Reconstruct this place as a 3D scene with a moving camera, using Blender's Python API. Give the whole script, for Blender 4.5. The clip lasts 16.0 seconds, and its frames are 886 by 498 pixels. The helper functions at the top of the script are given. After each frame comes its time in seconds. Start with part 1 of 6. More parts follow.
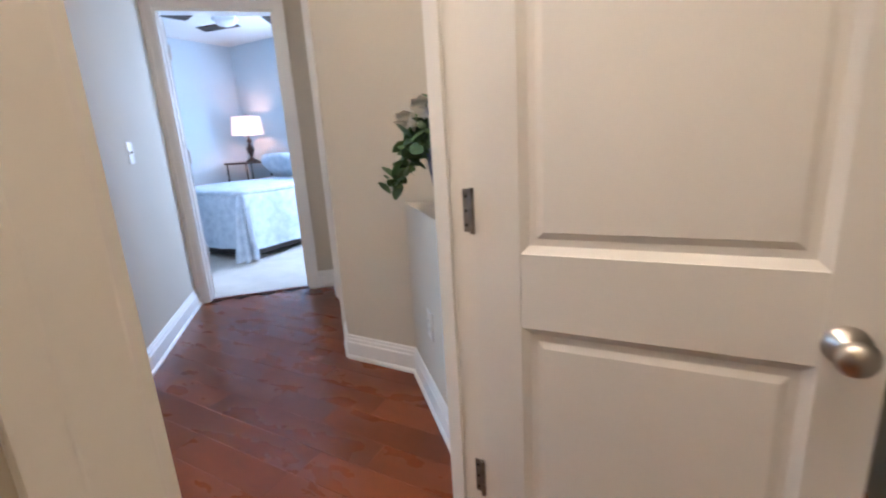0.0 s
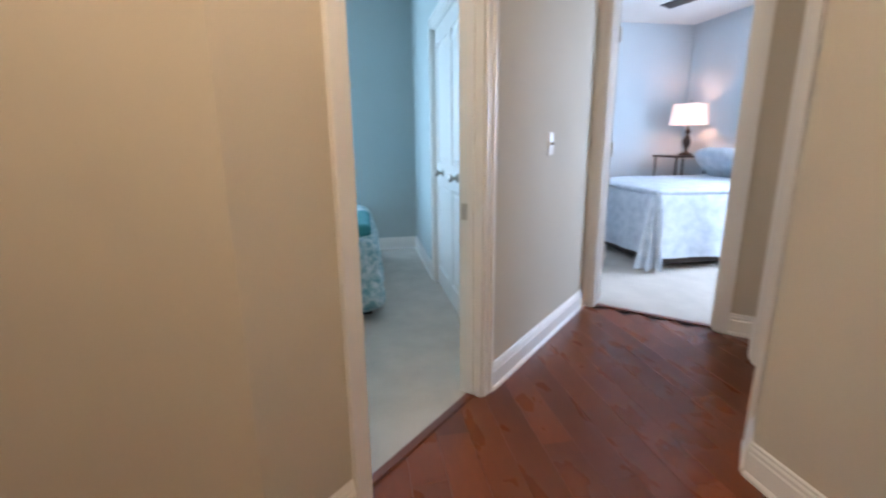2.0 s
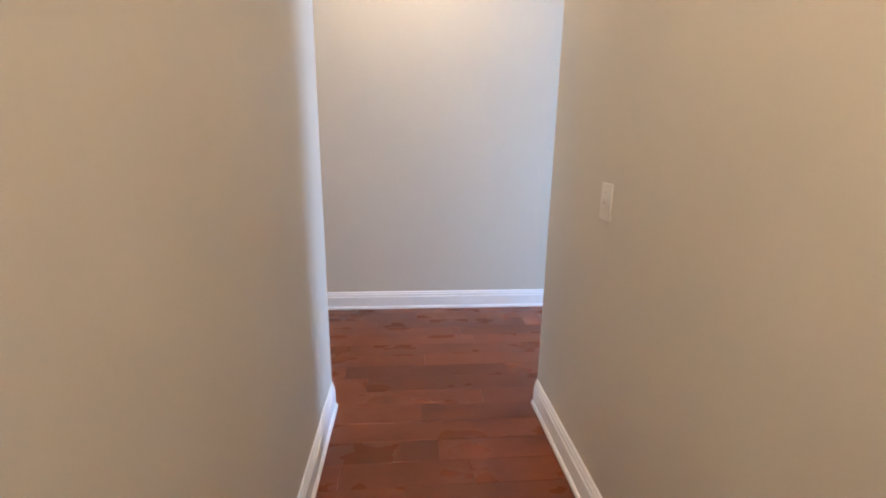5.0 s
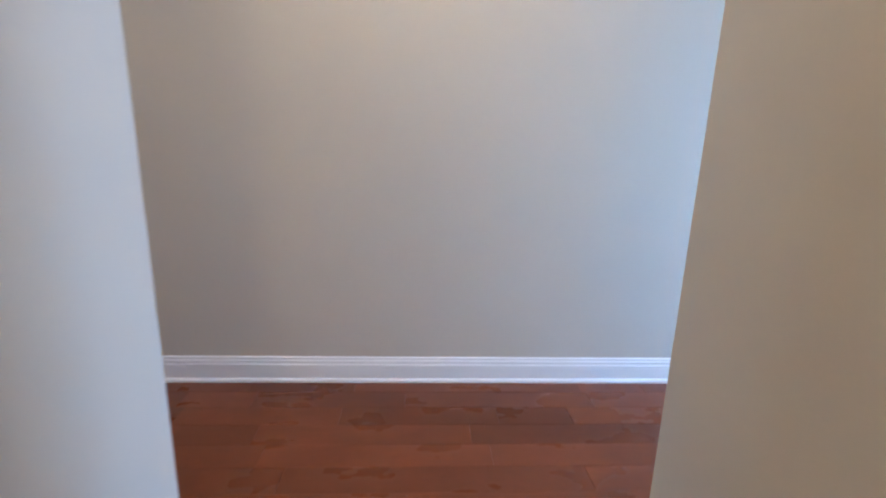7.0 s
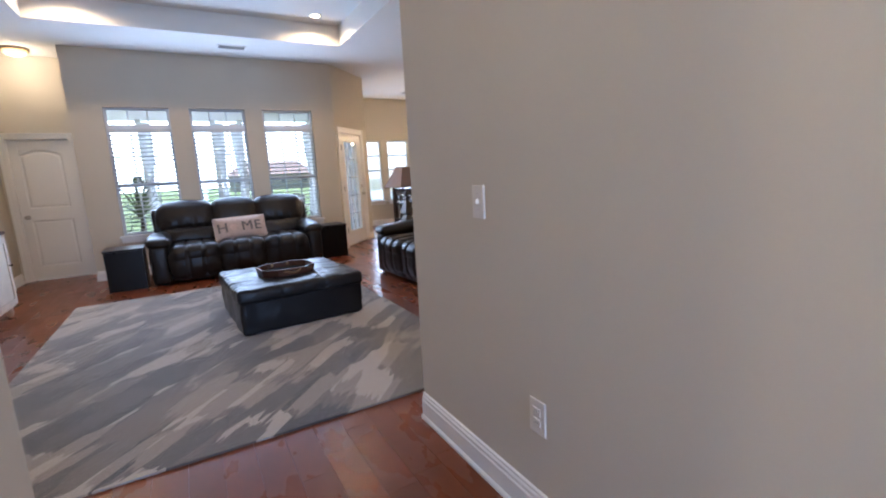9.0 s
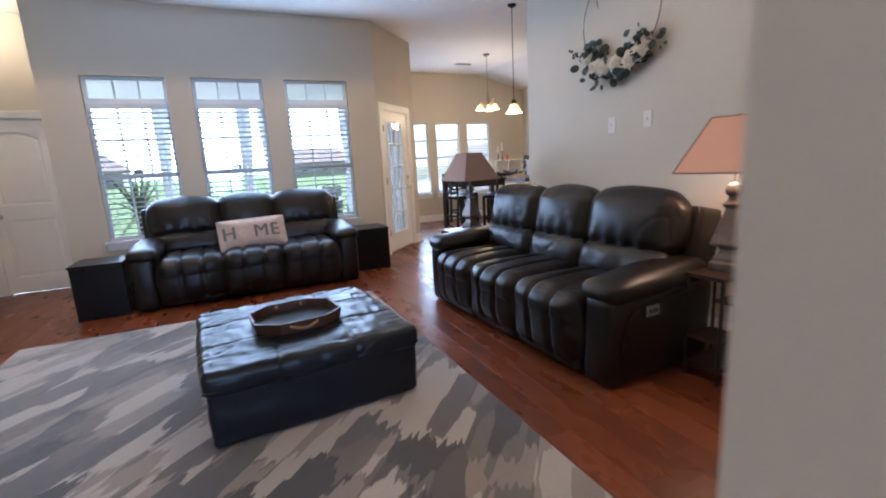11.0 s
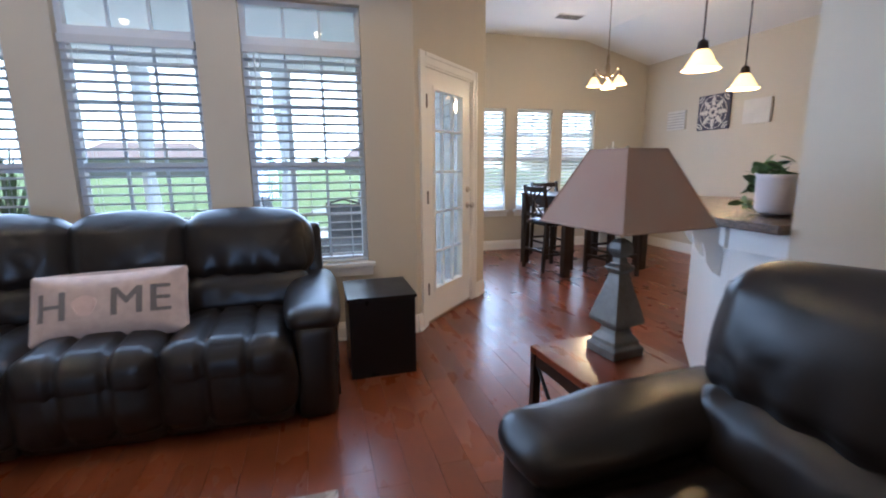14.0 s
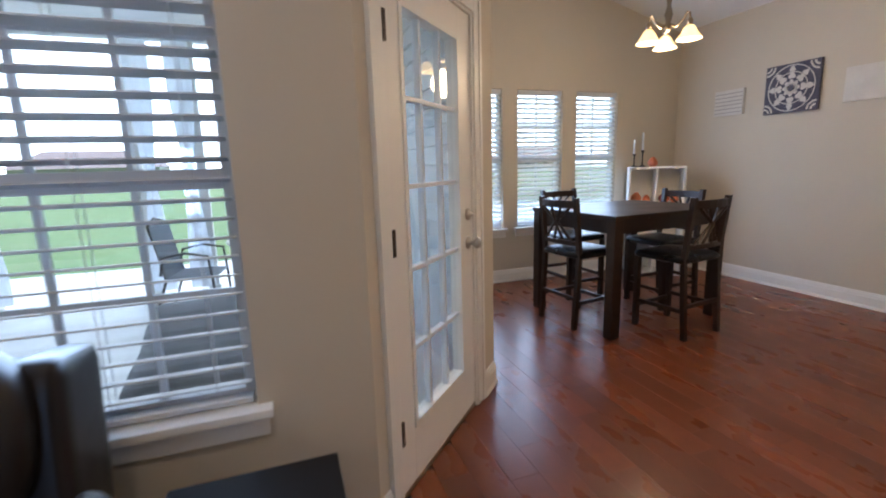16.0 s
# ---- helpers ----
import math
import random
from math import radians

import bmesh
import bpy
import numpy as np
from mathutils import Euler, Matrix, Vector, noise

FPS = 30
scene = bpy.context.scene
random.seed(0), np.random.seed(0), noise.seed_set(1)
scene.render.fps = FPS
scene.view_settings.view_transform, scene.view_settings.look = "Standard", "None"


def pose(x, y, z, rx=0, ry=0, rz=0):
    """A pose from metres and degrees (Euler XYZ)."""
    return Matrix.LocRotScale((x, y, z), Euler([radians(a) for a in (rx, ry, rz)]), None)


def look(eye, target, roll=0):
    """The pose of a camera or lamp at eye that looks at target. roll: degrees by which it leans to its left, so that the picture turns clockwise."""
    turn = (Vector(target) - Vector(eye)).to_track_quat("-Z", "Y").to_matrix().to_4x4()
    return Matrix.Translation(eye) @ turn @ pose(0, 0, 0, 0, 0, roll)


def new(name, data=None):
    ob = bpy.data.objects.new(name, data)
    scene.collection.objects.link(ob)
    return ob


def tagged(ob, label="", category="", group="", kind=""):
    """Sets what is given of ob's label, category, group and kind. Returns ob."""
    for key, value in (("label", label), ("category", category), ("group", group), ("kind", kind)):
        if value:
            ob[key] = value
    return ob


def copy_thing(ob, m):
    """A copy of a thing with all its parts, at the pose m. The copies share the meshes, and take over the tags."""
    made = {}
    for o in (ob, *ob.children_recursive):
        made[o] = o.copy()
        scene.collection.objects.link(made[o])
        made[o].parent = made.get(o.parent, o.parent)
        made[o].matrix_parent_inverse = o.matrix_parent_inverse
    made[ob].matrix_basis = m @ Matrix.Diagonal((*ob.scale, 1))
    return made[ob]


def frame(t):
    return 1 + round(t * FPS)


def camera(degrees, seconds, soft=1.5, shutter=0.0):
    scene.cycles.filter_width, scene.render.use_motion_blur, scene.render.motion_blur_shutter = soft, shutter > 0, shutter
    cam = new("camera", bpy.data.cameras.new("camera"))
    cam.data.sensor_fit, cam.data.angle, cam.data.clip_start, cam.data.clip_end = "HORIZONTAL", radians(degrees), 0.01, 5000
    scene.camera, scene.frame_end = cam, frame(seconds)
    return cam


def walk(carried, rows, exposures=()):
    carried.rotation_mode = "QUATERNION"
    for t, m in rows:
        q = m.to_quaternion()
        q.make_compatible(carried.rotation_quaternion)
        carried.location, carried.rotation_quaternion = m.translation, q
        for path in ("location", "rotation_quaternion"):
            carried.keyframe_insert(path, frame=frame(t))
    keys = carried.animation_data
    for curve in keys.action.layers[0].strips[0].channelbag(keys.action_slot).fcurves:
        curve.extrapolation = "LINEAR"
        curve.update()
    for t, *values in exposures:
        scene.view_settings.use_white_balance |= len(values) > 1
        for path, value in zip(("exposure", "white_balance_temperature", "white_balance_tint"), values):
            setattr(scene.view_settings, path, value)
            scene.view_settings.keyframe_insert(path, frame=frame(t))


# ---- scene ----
cam = camera(89.27, 16.0, soft=2.0, shutter=0.4)


def aim(eye, yaw, pitch, roll):
    way = Vector((-math.sin(radians(yaw)) * math.cos(radians(pitch)), math.cos(radians(yaw)) * math.cos(radians(pitch)), math.sin(radians(pitch))))
    return look(eye, Vector(eye) + way, roll)


PATH = [  # seconds, eye, yaw, pitch, roll
    (0, (1.293, -3.231, 1.188), -150.41, -13.90, -3.51),
    (0.5, (1.400, -3.331, 1.179), -143.61, -13.41, -2.32),
    (1, (1.507, -3.452, 1.190), -137.01, -12.82, -2.23),
    (1.5, (1.600, -3.575, 1.223), -117.08, -12.95, -0.15),
    (2, (1.736, -3.637, 1.233), -100.15, -13.55, -0.65),
    (2.5, (1.893, -3.592, 1.256), -86.59, -13.89, 0.55),
    (3, (1.904, -3.512, 1.279), -57.01, -14.22, -1.71),
    (3.5, (2.044, -3.550, 1.355), -24.51, -15.58, -0.80),
    (4, (2.088, -3.568, 1.366), -11.25, -14.72, -1.47),
    (6.5, (2.247, -2.650, 1.275), -3.12, -13.78, 1.54),
    (7, (2.297, -2.242, 1.251), -2.99, -12.78, 1.64),
    (7.5, (2.447, -1.963, 1.261), 9.95, -9.44, -0.71),
    (8, (2.412, -1.490, 1.279), 23.34, -10.03, 0.48),
    (8.5, (2.257, -1.163, 1.255), 39.62, -9.72, -1.49),
    (9, (1.981, -0.950, 1.267), 60.78, -9.73, -3.05),
    (11.5, (-0.174, -0.264, 1.297), 65.82, -10.99, -3.06),
    (12, (-0.604, -0.023, 1.311), 63.05, -11.53, -1.12),
    (12.5, (-1.039, 0.204, 1.324), 66.27, -10.98, 1.07),
    (13, (-1.496, 0.400, 1.329), 67.66, -10.98, 1.43),
    (13.5, (-1.964, 0.562, 1.331), 72.17, -10.66, -0.27),
    (14, (-2.481, 0.683, 1.314), 74.32, -10.66, -0.42),
    (14.5, (-2.980, 0.783, 1.321), 73.80, -11.06, -1.14),
    (15, (-3.454, 0.870, 1.322), 77.50, -11.13, -1.03),
    (15.5, (-3.957, 0.978, 1.321), 71.88, -11.12, -0.88),
    (16, (-4.380, 1.172, 1.325), 70.70, -10.36, -1.67),
]

EXPOSURES = [(0, 0.27, 5200, 15), (1.0, 0.10, 5150, 13), (1.5, 0.10, 5500, 15), (2.5, 0.12, 6450, 19), (3.0, 0.42, 6750, 25), (3.5, 0.48, 5950, 18), (4.2, 0.48, 5800, 16), (6.3, 0.54, 5150, 11), (7.0, 0.26, 5350, 12), (8.0, 0.36, 5400, 12), (9.0, 0.28, 5250, 12), (11.5, 0.40, 5050, 9), (12.5, 0.33, 5100, 8), (14.0, 0.17, 5000, 8), (15.0, 0.0, 5000, 7), (16.0, -0.06, 5080, 9)]
walk(cam, [(t, aim(e, a, b, c)) for t, e, a, b, c in PATH], EXPOSURES)

# ==== light ====
world = bpy.data.worlds.new("world")
scene.world = world
world.use_nodes = True
_bg = world.node_tree.nodes["Background"]
_sky = world.node_tree.nodes.new("ShaderNodeTexSky")
_sky.sky_type, _sky.sun_disc = "NISHITA", False
_sky.sun_elevation, _sky.sun_rotation = radians(62), radians(174)
_sky.air_density, _sky.dust_density = 1.0, 0.8
world.node_tree.links.new(_sky.outputs[0], _bg.inputs[0])
_bg.inputs[1].default_value = 0.15
_s = new("sun", bpy.data.lights.new("sun", "SUN"))
_s.data.energy, _s.data.angle, _s.data.color = 5.0, radians(1.0), (1, 0.95, 0.88)
_s.matrix_world = look((0, 0, 20), (20 * math.sin(radians(354)), 20 * math.cos(radians(354)), 20 - 37.6))

WARM = (1.0, 0.75, 0.48)
COOL = (0.70, 0.82, 1.0)


def area(name, eye, target, w, h, watts, color):
    ob = new(name, bpy.data.lights.new(name, "AREA"))
    ob.data.shape, ob.data.size, ob.data.size_y = "RECTANGLE", w, h
    ob.data.energy, ob.data.color = watts, color
    ob.matrix_world = look(eye, target)
    return ob


def bulb(name, at, watts, color=WARM, radius=0.04):
    ob = new(name, bpy.data.lights.new(name, "POINT"))
    ob.data.energy, ob.data.color, ob.data.shadow_soft_size = watts, color, radius
    ob.location = at
    return ob


# area lamps that add daylight at the window and door openings
for _y in (-1.40, -0.37, 0.65):
    area("window_daylight", (-5.815, _y, 1.66), (0, _y, 1.62), 0.74, 1.42, 26, COOL)
for _y in (3.2, 3.95, 4.71):
    area("window_daylight", (-8.89, _y, 1.4), (-5, _y, 1.2), 0.54, 1.4, 15 if _y < 4.5 else 5, COOL)
# added lamps at unseen openings: bedroom window, teal room window, foyer entrance
area("window_daylight", (4.9, -8.4, 1.5), (5.2, -5, 0.9), 1.2, 1.4, 150, COOL)
area("window_daylight", (7.05, -2.4, 1.5), (4, -3.6, 0.8), 1.2, 1.4, 100, (0.56, 0.80, 1.0))
area("window_daylight", (6.0, -0.75, 1.1), (1, -0.55, 0.6), 1.1, 1.8, 150, (0.52, 0.69, 1.0))

# ==== materials ====
MATS = {}


def mat(name, color, rough=0.6, metal=0.0, var=0.12, scale=6.0, fine=60.0, bump=0.15, spec=0.4, color2=None, random=0.0, coat=0.0, stretch=(1, 1, 1), bumpd=0.004, span=(0.42, 0.95)):
    if name in MATS:
        return MATS[name]
    m = bpy.data.materials.new(name)
    m.use_nodes = True
    n, l = m.node_tree.nodes, m.node_tree.links
    b = n["Principled BSDF"]
    tc = n.new("ShaderNodeTexCoord")
    mp = n.new("ShaderNodeMapping")
    mp.inputs["Scale"].default_value = stretch
    l.new(tc.outputs["Object"], mp.inputs[0])
    n1, n2 = n.new("ShaderNodeTexNoise"), n.new("ShaderNodeTexNoise")
    n1.inputs["Scale"].default_value, n2.inputs["Scale"].default_value = scale, fine
    n1.inputs["Detail"].default_value, n2.inputs["Detail"].default_value = 4, 3
    l.new(mp.outputs[0], n1.inputs["Vector"])
    l.new(mp.outputs[0], n2.inputs["Vector"])
    mix = n.new("ShaderNodeMix")
    mix.data_type = "RGBA"
    c2 = color2 or tuple(max(0, c * (1 - 2 * var)) for c in color)
    mix.inputs["A"].default_value, mix.inputs["B"].default_value = (*color, 1), (*c2, 1)
    add = n.new("ShaderNodeMath")
    add.operation = "MULTIPLY_ADD"
    l.new(n2.outputs["Fac"], add.inputs[0])
    add.inputs[1].default_value = 0.35
    l.new(n1.outputs["Fac"], add.inputs[2])
    rng = n.new("ShaderNodeMapRange")
    rng.inputs["From Min"].default_value, rng.inputs["From Max"].default_value = span
    l.new(add.outputs[0], rng.inputs["Value"])
    l.new(rng.outputs[0], mix.inputs["Factor"])
    out = mix.outputs["Result"]
    if random:
        oi = n.new("ShaderNodeObjectInfo")
        gi = n.new("ShaderNodeNewGeometry")
        sm = n.new("ShaderNodeMath")
        sm.operation = "ADD"
        l.new(oi.outputs["Random"], sm.inputs[0])
        l.new(gi.outputs["Random Per Island"], sm.inputs[1])
        fr = n.new("ShaderNodeMath")
        fr.operation = "FRACT"
        l.new(sm.outputs[0], fr.inputs[0])
        # each piece takes its grain from another place of the texture
        sh = n.new("ShaderNodeMath")
        sh.operation, sh.inputs[1].default_value = "MULTIPLY", 37.0
        l.new(fr.outputs[0], sh.inputs[0])
        cb = n.new("ShaderNodeCombineXYZ")
        l.new(sh.outputs[0], cb.inputs[0])
        l.new(sh.outputs[0], cb.inputs[2])
        l.new(cb.outputs[0], mp.inputs["Location"])
        mr = n.new("ShaderNodeMapRange")
        mr.inputs["To Min"].default_value, mr.inputs["To Max"].default_value = 1 - random, 1 + random
        l.new(fr.outputs[0], mr.inputs["Value"])
        hs = n.new("ShaderNodeHueSaturation")
        l.new(mr.outputs[0], hs.inputs["Value"])
        l.new(out, hs.inputs["Color"])
        out = hs.outputs[0]
    l.new(out, b.inputs["Base Color"])
    rr = n.new("ShaderNodeMapRange")
    rr.inputs["To Min"].default_value, rr.inputs["To Max"].default_value = max(0.02, rough - 0.1), min(1, rough + 0.1)
    l.new(n1.outputs["Fac"], rr.inputs["Value"])
    l.new(rr.outputs[0], b.inputs["Roughness"])
    b.inputs["Metallic"].default_value = metal
    b.inputs["Specular IOR Level"].default_value = spec
    b.inputs["Coat Weight"].default_value = coat
    b.inputs["Coat Roughness"].default_value = 0.15
    if bump:
        bp = n.new("ShaderNodeBump")
        bp.inputs["Strength"].default_value, bp.inputs["Distance"].default_value = bump, bumpd
        l.new(add.outputs[0], bp.inputs["Height"])
        l.new(bp.outputs[0], b.inputs["Normal"])
    MATS[name] = m
    return m


def glow(name, color, strength, base=(0.9, 0.85, 0.75)):
    m = bpy.data.materials.new(name)
    m.use_nodes = True
    b = m.node_tree.nodes["Principled BSDF"]
    b.inputs["Base Color"].default_value = (*base, 1)
    b.inputs["Emission Color"].default_value = (*color, 1)
    b.inputs["Emission Strength"].default_value = strength
    b.inputs["Roughness"].default_value = 0.5
    return m


def glass(name, tint=(1, 1, 1), rough=0.0):
    m = bpy.data.materials.new(name)
    m.use_nodes = True
    n, l = m.node_tree.nodes, m.node_tree.links
    n.remove(n["Principled BSDF"])
    tr, gl, mx = n.new("ShaderNodeBsdfTransparent"), n.new("ShaderNodeBsdfGlossy"), n.new("ShaderNodeMixShader")
    lw, pw, mr = n.new("ShaderNodeLayerWeight"), n.new("ShaderNodeMath"), n.new("ShaderNodeMapRange")
    tr.inputs[0].default_value = (*tint, 1)
    gl.inputs["Roughness"].default_value = rough
    pw.operation, pw.inputs[1].default_value = "POWER", 3.0
    mr.inputs["To Min"].default_value, mr.inputs["To Max"].default_value = 0.06, 0.75
    l.new(lw.outputs["Facing"], pw.inputs[0])
    l.new(pw.outputs[0], mr.inputs["Value"])
    l.new(mr.outputs[0], mx.inputs[0])
    l.new(tr.outputs[0], mx.inputs[1])
    l.new(gl.outputs[0], mx.inputs[2])
    l.new(mx.outputs[0], n["Material Output"].inputs[0])
    return m


PAINT = mat("greige_paint", (0.56, 0.512, 0.422), 0.75, var=0.02, scale=2.0, fine=180, bump=0.12, spec=0.25, bumpd=0.002)
BLUEPAINT = mat("pale_blue_paint", (0.55, 0.62, 0.66), 0.75, var=0.02, scale=2.0, fine=180, bump=0.12, spec=0.25, bumpd=0.002)
TEALPAINT = mat("teal_grey_paint", (0.46, 0.535, 0.535), 0.75, var=0.02, scale=2.0, fine=180, bump=0.12, spec=0.25, bumpd=0.002)
WHITE = mat("white_trim_paint", (0.80, 0.79, 0.76), 0.38, var=0.02, scale=3, fine=90, bump=0.05, spec=0.5, bumpd=0.001)
CEIL = mat("ceiling_paint", (0.78, 0.77, 0.74), 0.9, var=0.02, scale=2, fine=120, bump=0.2, spec=0.1, bumpd=0.002)
WOOD = mat("reddish_maple_planks", (0.200, 0.056, 0.020), 0.29, var=0.25, scale=3.2, fine=22, bump=0.05, spec=0.26, color2=(0.105, 0.029, 0.011), random=0.20, coat=0.05, stretch=(0.8, 1.6, 1), bumpd=0.004, span=(0.20, 1.15))
JOINT = mat("dark_subfloor", (0.03, 0.014, 0.009), 0.6)
CARPET = mat("cream_carpet", (0.56, 0.52, 0.46), 0.95, var=0.1, scale=5, fine=240, bump=0.8, spec=0.1, bumpd=0.01)
LEATHER = mat("dark_brown_leather", (0.013, 0.0088, 0.0066), 0.36, var=0.2, scale=9, fine=150, bump=0.30, spec=0.33, color2=(0.008, 0.006, 0.005), bumpd=0.003)
LEATHER2 = mat("black_ottoman_leather", (0.008, 0.008, 0.010), 0.32, var=0.2, scale=6, fine=80, bump=0.25, spec=0.25, color2=(0.012, 0.012, 0.013), bumpd=0.012)
BLACKWOOD = mat("black_laminate", (0.008, 0.0075, 0.008), 0.30, var=0.1, bump=0.05, spec=0.25)
DARKWOOD = mat("espresso_wood", (0.030, 0.016, 0.010), 0.34, var=0.25, scale=3, fine=40, bump=0.1, stretch=(1, 1, 4))
REDWOOD = mat("cherry_wood", (0.16, 0.04, 0.016), 0.3, var=0.2, scale=4, fine=30, bump=0.1, stretch=(1, 4, 1), coat=0.3)
TRAYWOOD = mat("brown_tray_wood", (0.075, 0.028, 0.014), 0.5, var=0.25, scale=8, fine=50, bump=0.2)
TRAYBASE = mat("slate_tray_base", (0.020, 0.022, 0.025), 0.6, var=0.1, spec=0.15)
ROPE = mat("jute_rope", (0.30, 0.17, 0.08), 0.9, var=0.2, fine=200, bump=0.6)
LINEN = mat("oatmeal_linen", (0.50, 0.39, 0.335), 0.9, var=0.1, scale=20, fine=300, bump=0.5)
GREYPRINT = mat("grey_print", (0.17, 0.15, 0.14), 0.9, var=0.1)
PINKPRINT = mat("faded_pink_print", (0.60, 0.44, 0.38), 0.9, var=0.1)
STEEL = mat("brushed_nickel", (0.55, 0.52, 0.48), 0.3, metal=1, var=0.05, bump=0.05)
BRONZE = mat("pewter_resin", (0.17, 0.145, 0.12), 0.42, metal=0.35, var=0.3, scale=9, fine=60, bump=0.3)
HINGE = mat("worn_nickel", (0.26, 0.24, 0.22), 0.45, metal=0.8, var=0.2, scale=30, bump=0.1)
IRON = mat("black_iron", (0.018, 0.016, 0.015), 0.5, metal=0.4, var=0.1)
BRASSY = mat("antique_nickel", (0.40, 0.33, 0.24), 0.35, metal=1, var=0.1)
DARKBRONZE = mat("oil_rubbed_bronze", (0.05, 0.032, 0.024), 0.45, metal=0.6, var=0.2)
PLATE = mat("ivory_plastic", (0.68, 0.64, 0.57), 0.4, var=0.02, bump=0)
SLOT = mat("dark_slot", (0.03, 0.03, 0.03), 0.6, bump=0)
BLIND = mat("white_blind_slat", (0.60, 0.63, 0.67), 0.45, var=0.03, bump=0.05)
VINYL = mat("white_vinyl_frame", (0.70, 0.74, 0.80), 0.4, var=0.03, bump=0.02)
GRANITE = mat("brown_granite", (0.20, 0.14, 0.10), 0.25, var=0.3, scale=60, fine=220, bump=0.02, color2=(0.05, 0.035, 0.03))
LEAF = mat("green_leaf", (0.12, 0.20, 0.075), 0.5, var=0.3, scale=10, random=0.4, bump=0.1)
EUCA = mat("grey_green_leaf", (0.055, 0.075, 0.06), 0.6, var=0.3, scale=10, random=0.45, bump=0.1)
PETAL = mat("cream_petal", (0.72, 0.66, 0.56), 0.8, var=0.1, scale=20, random=0.08)
STEM = mat("brown_stem", (0.10, 0.07, 0.04), 0.8)
PORCELAIN = mat("blue_white_porcelain", (0.008, 0.018, 0.13), 0.15, var=0.0, scale=34, fine=60, bump=0, color2=(0.34, 0.40, 0.56), spec=0.6)
QUILT = mat("pale_blue_damask", (0.66, 0.71, 0.76), 0.85, var=0.1, scale=13, fine=46, bump=0.5, color2=(0.42, 0.49, 0.56))
WHITECLOTH = mat("white_curtain", (0.75, 0.75, 0.75), 0.9, var=0.04, bump=0.2)
SHADE1 = glow("lit_blush_shade", (1.0, 0.36, 0.17), 0.12, (0.45, 0.265, 0.19))
# color2 paints reddish glow patches into the unlit taupe fabric
SHADE2 = mat("taupe_shade_painted_glow", (0.27, 0.205, 0.165), 0.85, var=0.12, color2=(0.30, 0.175, 0.13), scale=5, fine=260, bump=0.4)
SHADE3 = glow("lit_white_shade", (1.0, 0.62, 0.50), 0.75, (0.85, 0.75, 0.7))
FROST = glow("lit_frosted_glass", (1.0, 0.58, 0.20), 2.0, (0.9, 0.8, 0.6))
CANGLOW = glow("can_light_lens", (1.0, 0.76, 0.42), 9)
SKYGLOW = glow("hazy_bright_sky", (0.93, 0.97, 1.0), 5.5)
PANE = glass("window_pane")


def thin(name, color, through_part):
    """A thin sheet that scatters part of the light to its far side."""
    m = bpy.data.materials.new(name)
    m.use_nodes = True
    n, l = m.node_tree.nodes, m.node_tree.links
    n.remove(n["Principled BSDF"])
    tl, mx, df = n.new("ShaderNodeBsdfTranslucent"), n.new("ShaderNodeMixShader"), n.new("ShaderNodeBsdfDiffuse")
    tl.inputs[0].default_value = df.inputs[0].default_value = (*color, 1)
    mx.inputs[0].default_value = through_part
    l.new(df.outputs[0], mx.inputs[1])
    l.new(tl.outputs[0], mx.inputs[2])
    l.new(mx.outputs[0], n["Material Output"].inputs[0])
    return m


CURTAIN = thin("sheer_white_curtain", (0.86, 0.88, 0.92), 0.6)
VINYLSLAT = thin("thin_white_vinyl_slat", (0.88, 0.89, 0.90), 0.55)

CONCRETE = mat("patio_concrete", (0.70, 0.69, 0.66), 0.85, var=0.08, scale=3, fine=80, bump=0.2)
GRASS = mat("lawn_grass", (0.11, 0.19, 0.05), 0.95, var=0.2, scale=1.5, fine=60, bump=0.8, color2=(0.16, 0.21, 0.07), bumpd=0.03)
SIDING = mat("grey_vinyl_siding", (0.46, 0.47, 0.48), 0.6, var=0.05, bump=0.05)
ROOFRED = mat("red_brown_shingle", (0.40, 0.31, 0.28), 0.9, var=0.2, fine=90, bump=0.3)
HOUSEWALL = mat("cream_house_wall", (0.55, 0.52, 0.46), 0.8, var=0.06)
STONE = mat("pale_edging_stone", (0.42, 0.40, 0.37), 0.9, var=0.2, random=0.2)
CHAIRMETAL = mat("patio_chair_metal", (0.12, 0.11, 0.10), 0.5, metal=0.5)
SLING = mat("grey_sling_mesh", (0.16, 0.17, 0.19), 0.8, var=0.1, fine=300, bump=0.4)
COVER = mat("grey_furniture_cover", (0.20, 0.20, 0.215), 0.8, var=0.15, bump=0.3)
CANVASGREY = mat("canvas_white", (0.66, 0.64, 0.60), 0.9, var=0.08)
CANVASLINE = mat("canvas_grey_line", (0.40, 0.39, 0.37), 0.9, var=0.08)
CANVASDARK = mat("canvas_slate", (0.10, 0.10, 0.14), 0.9, var=0.15)
WAX = mat("white_wax", (0.8, 0.78, 0.72), 0.5, var=0.02, bump=0)
PUMPKIN = mat("coral_ceramic", (0.55, 0.16, 0.07), 0.5, var=0.1)
CREAMCAB = mat("cream_cabinet_paint", (0.66, 0.61, 0.54), 0.5, var=0.05)
LILAC = mat("lilac_ceramic", (0.62, 0.58, 0.60), 0.4, var=0.05, bump=0.02)
BARK = mat("grey_bark", (0.12, 0.09, 0.07), 0.9, var=0.3, bump=0.5)
FOLIAGE = mat("tree_foliage", (0.09, 0.125, 0.06), 0.8, var=0.3, random=0.4)


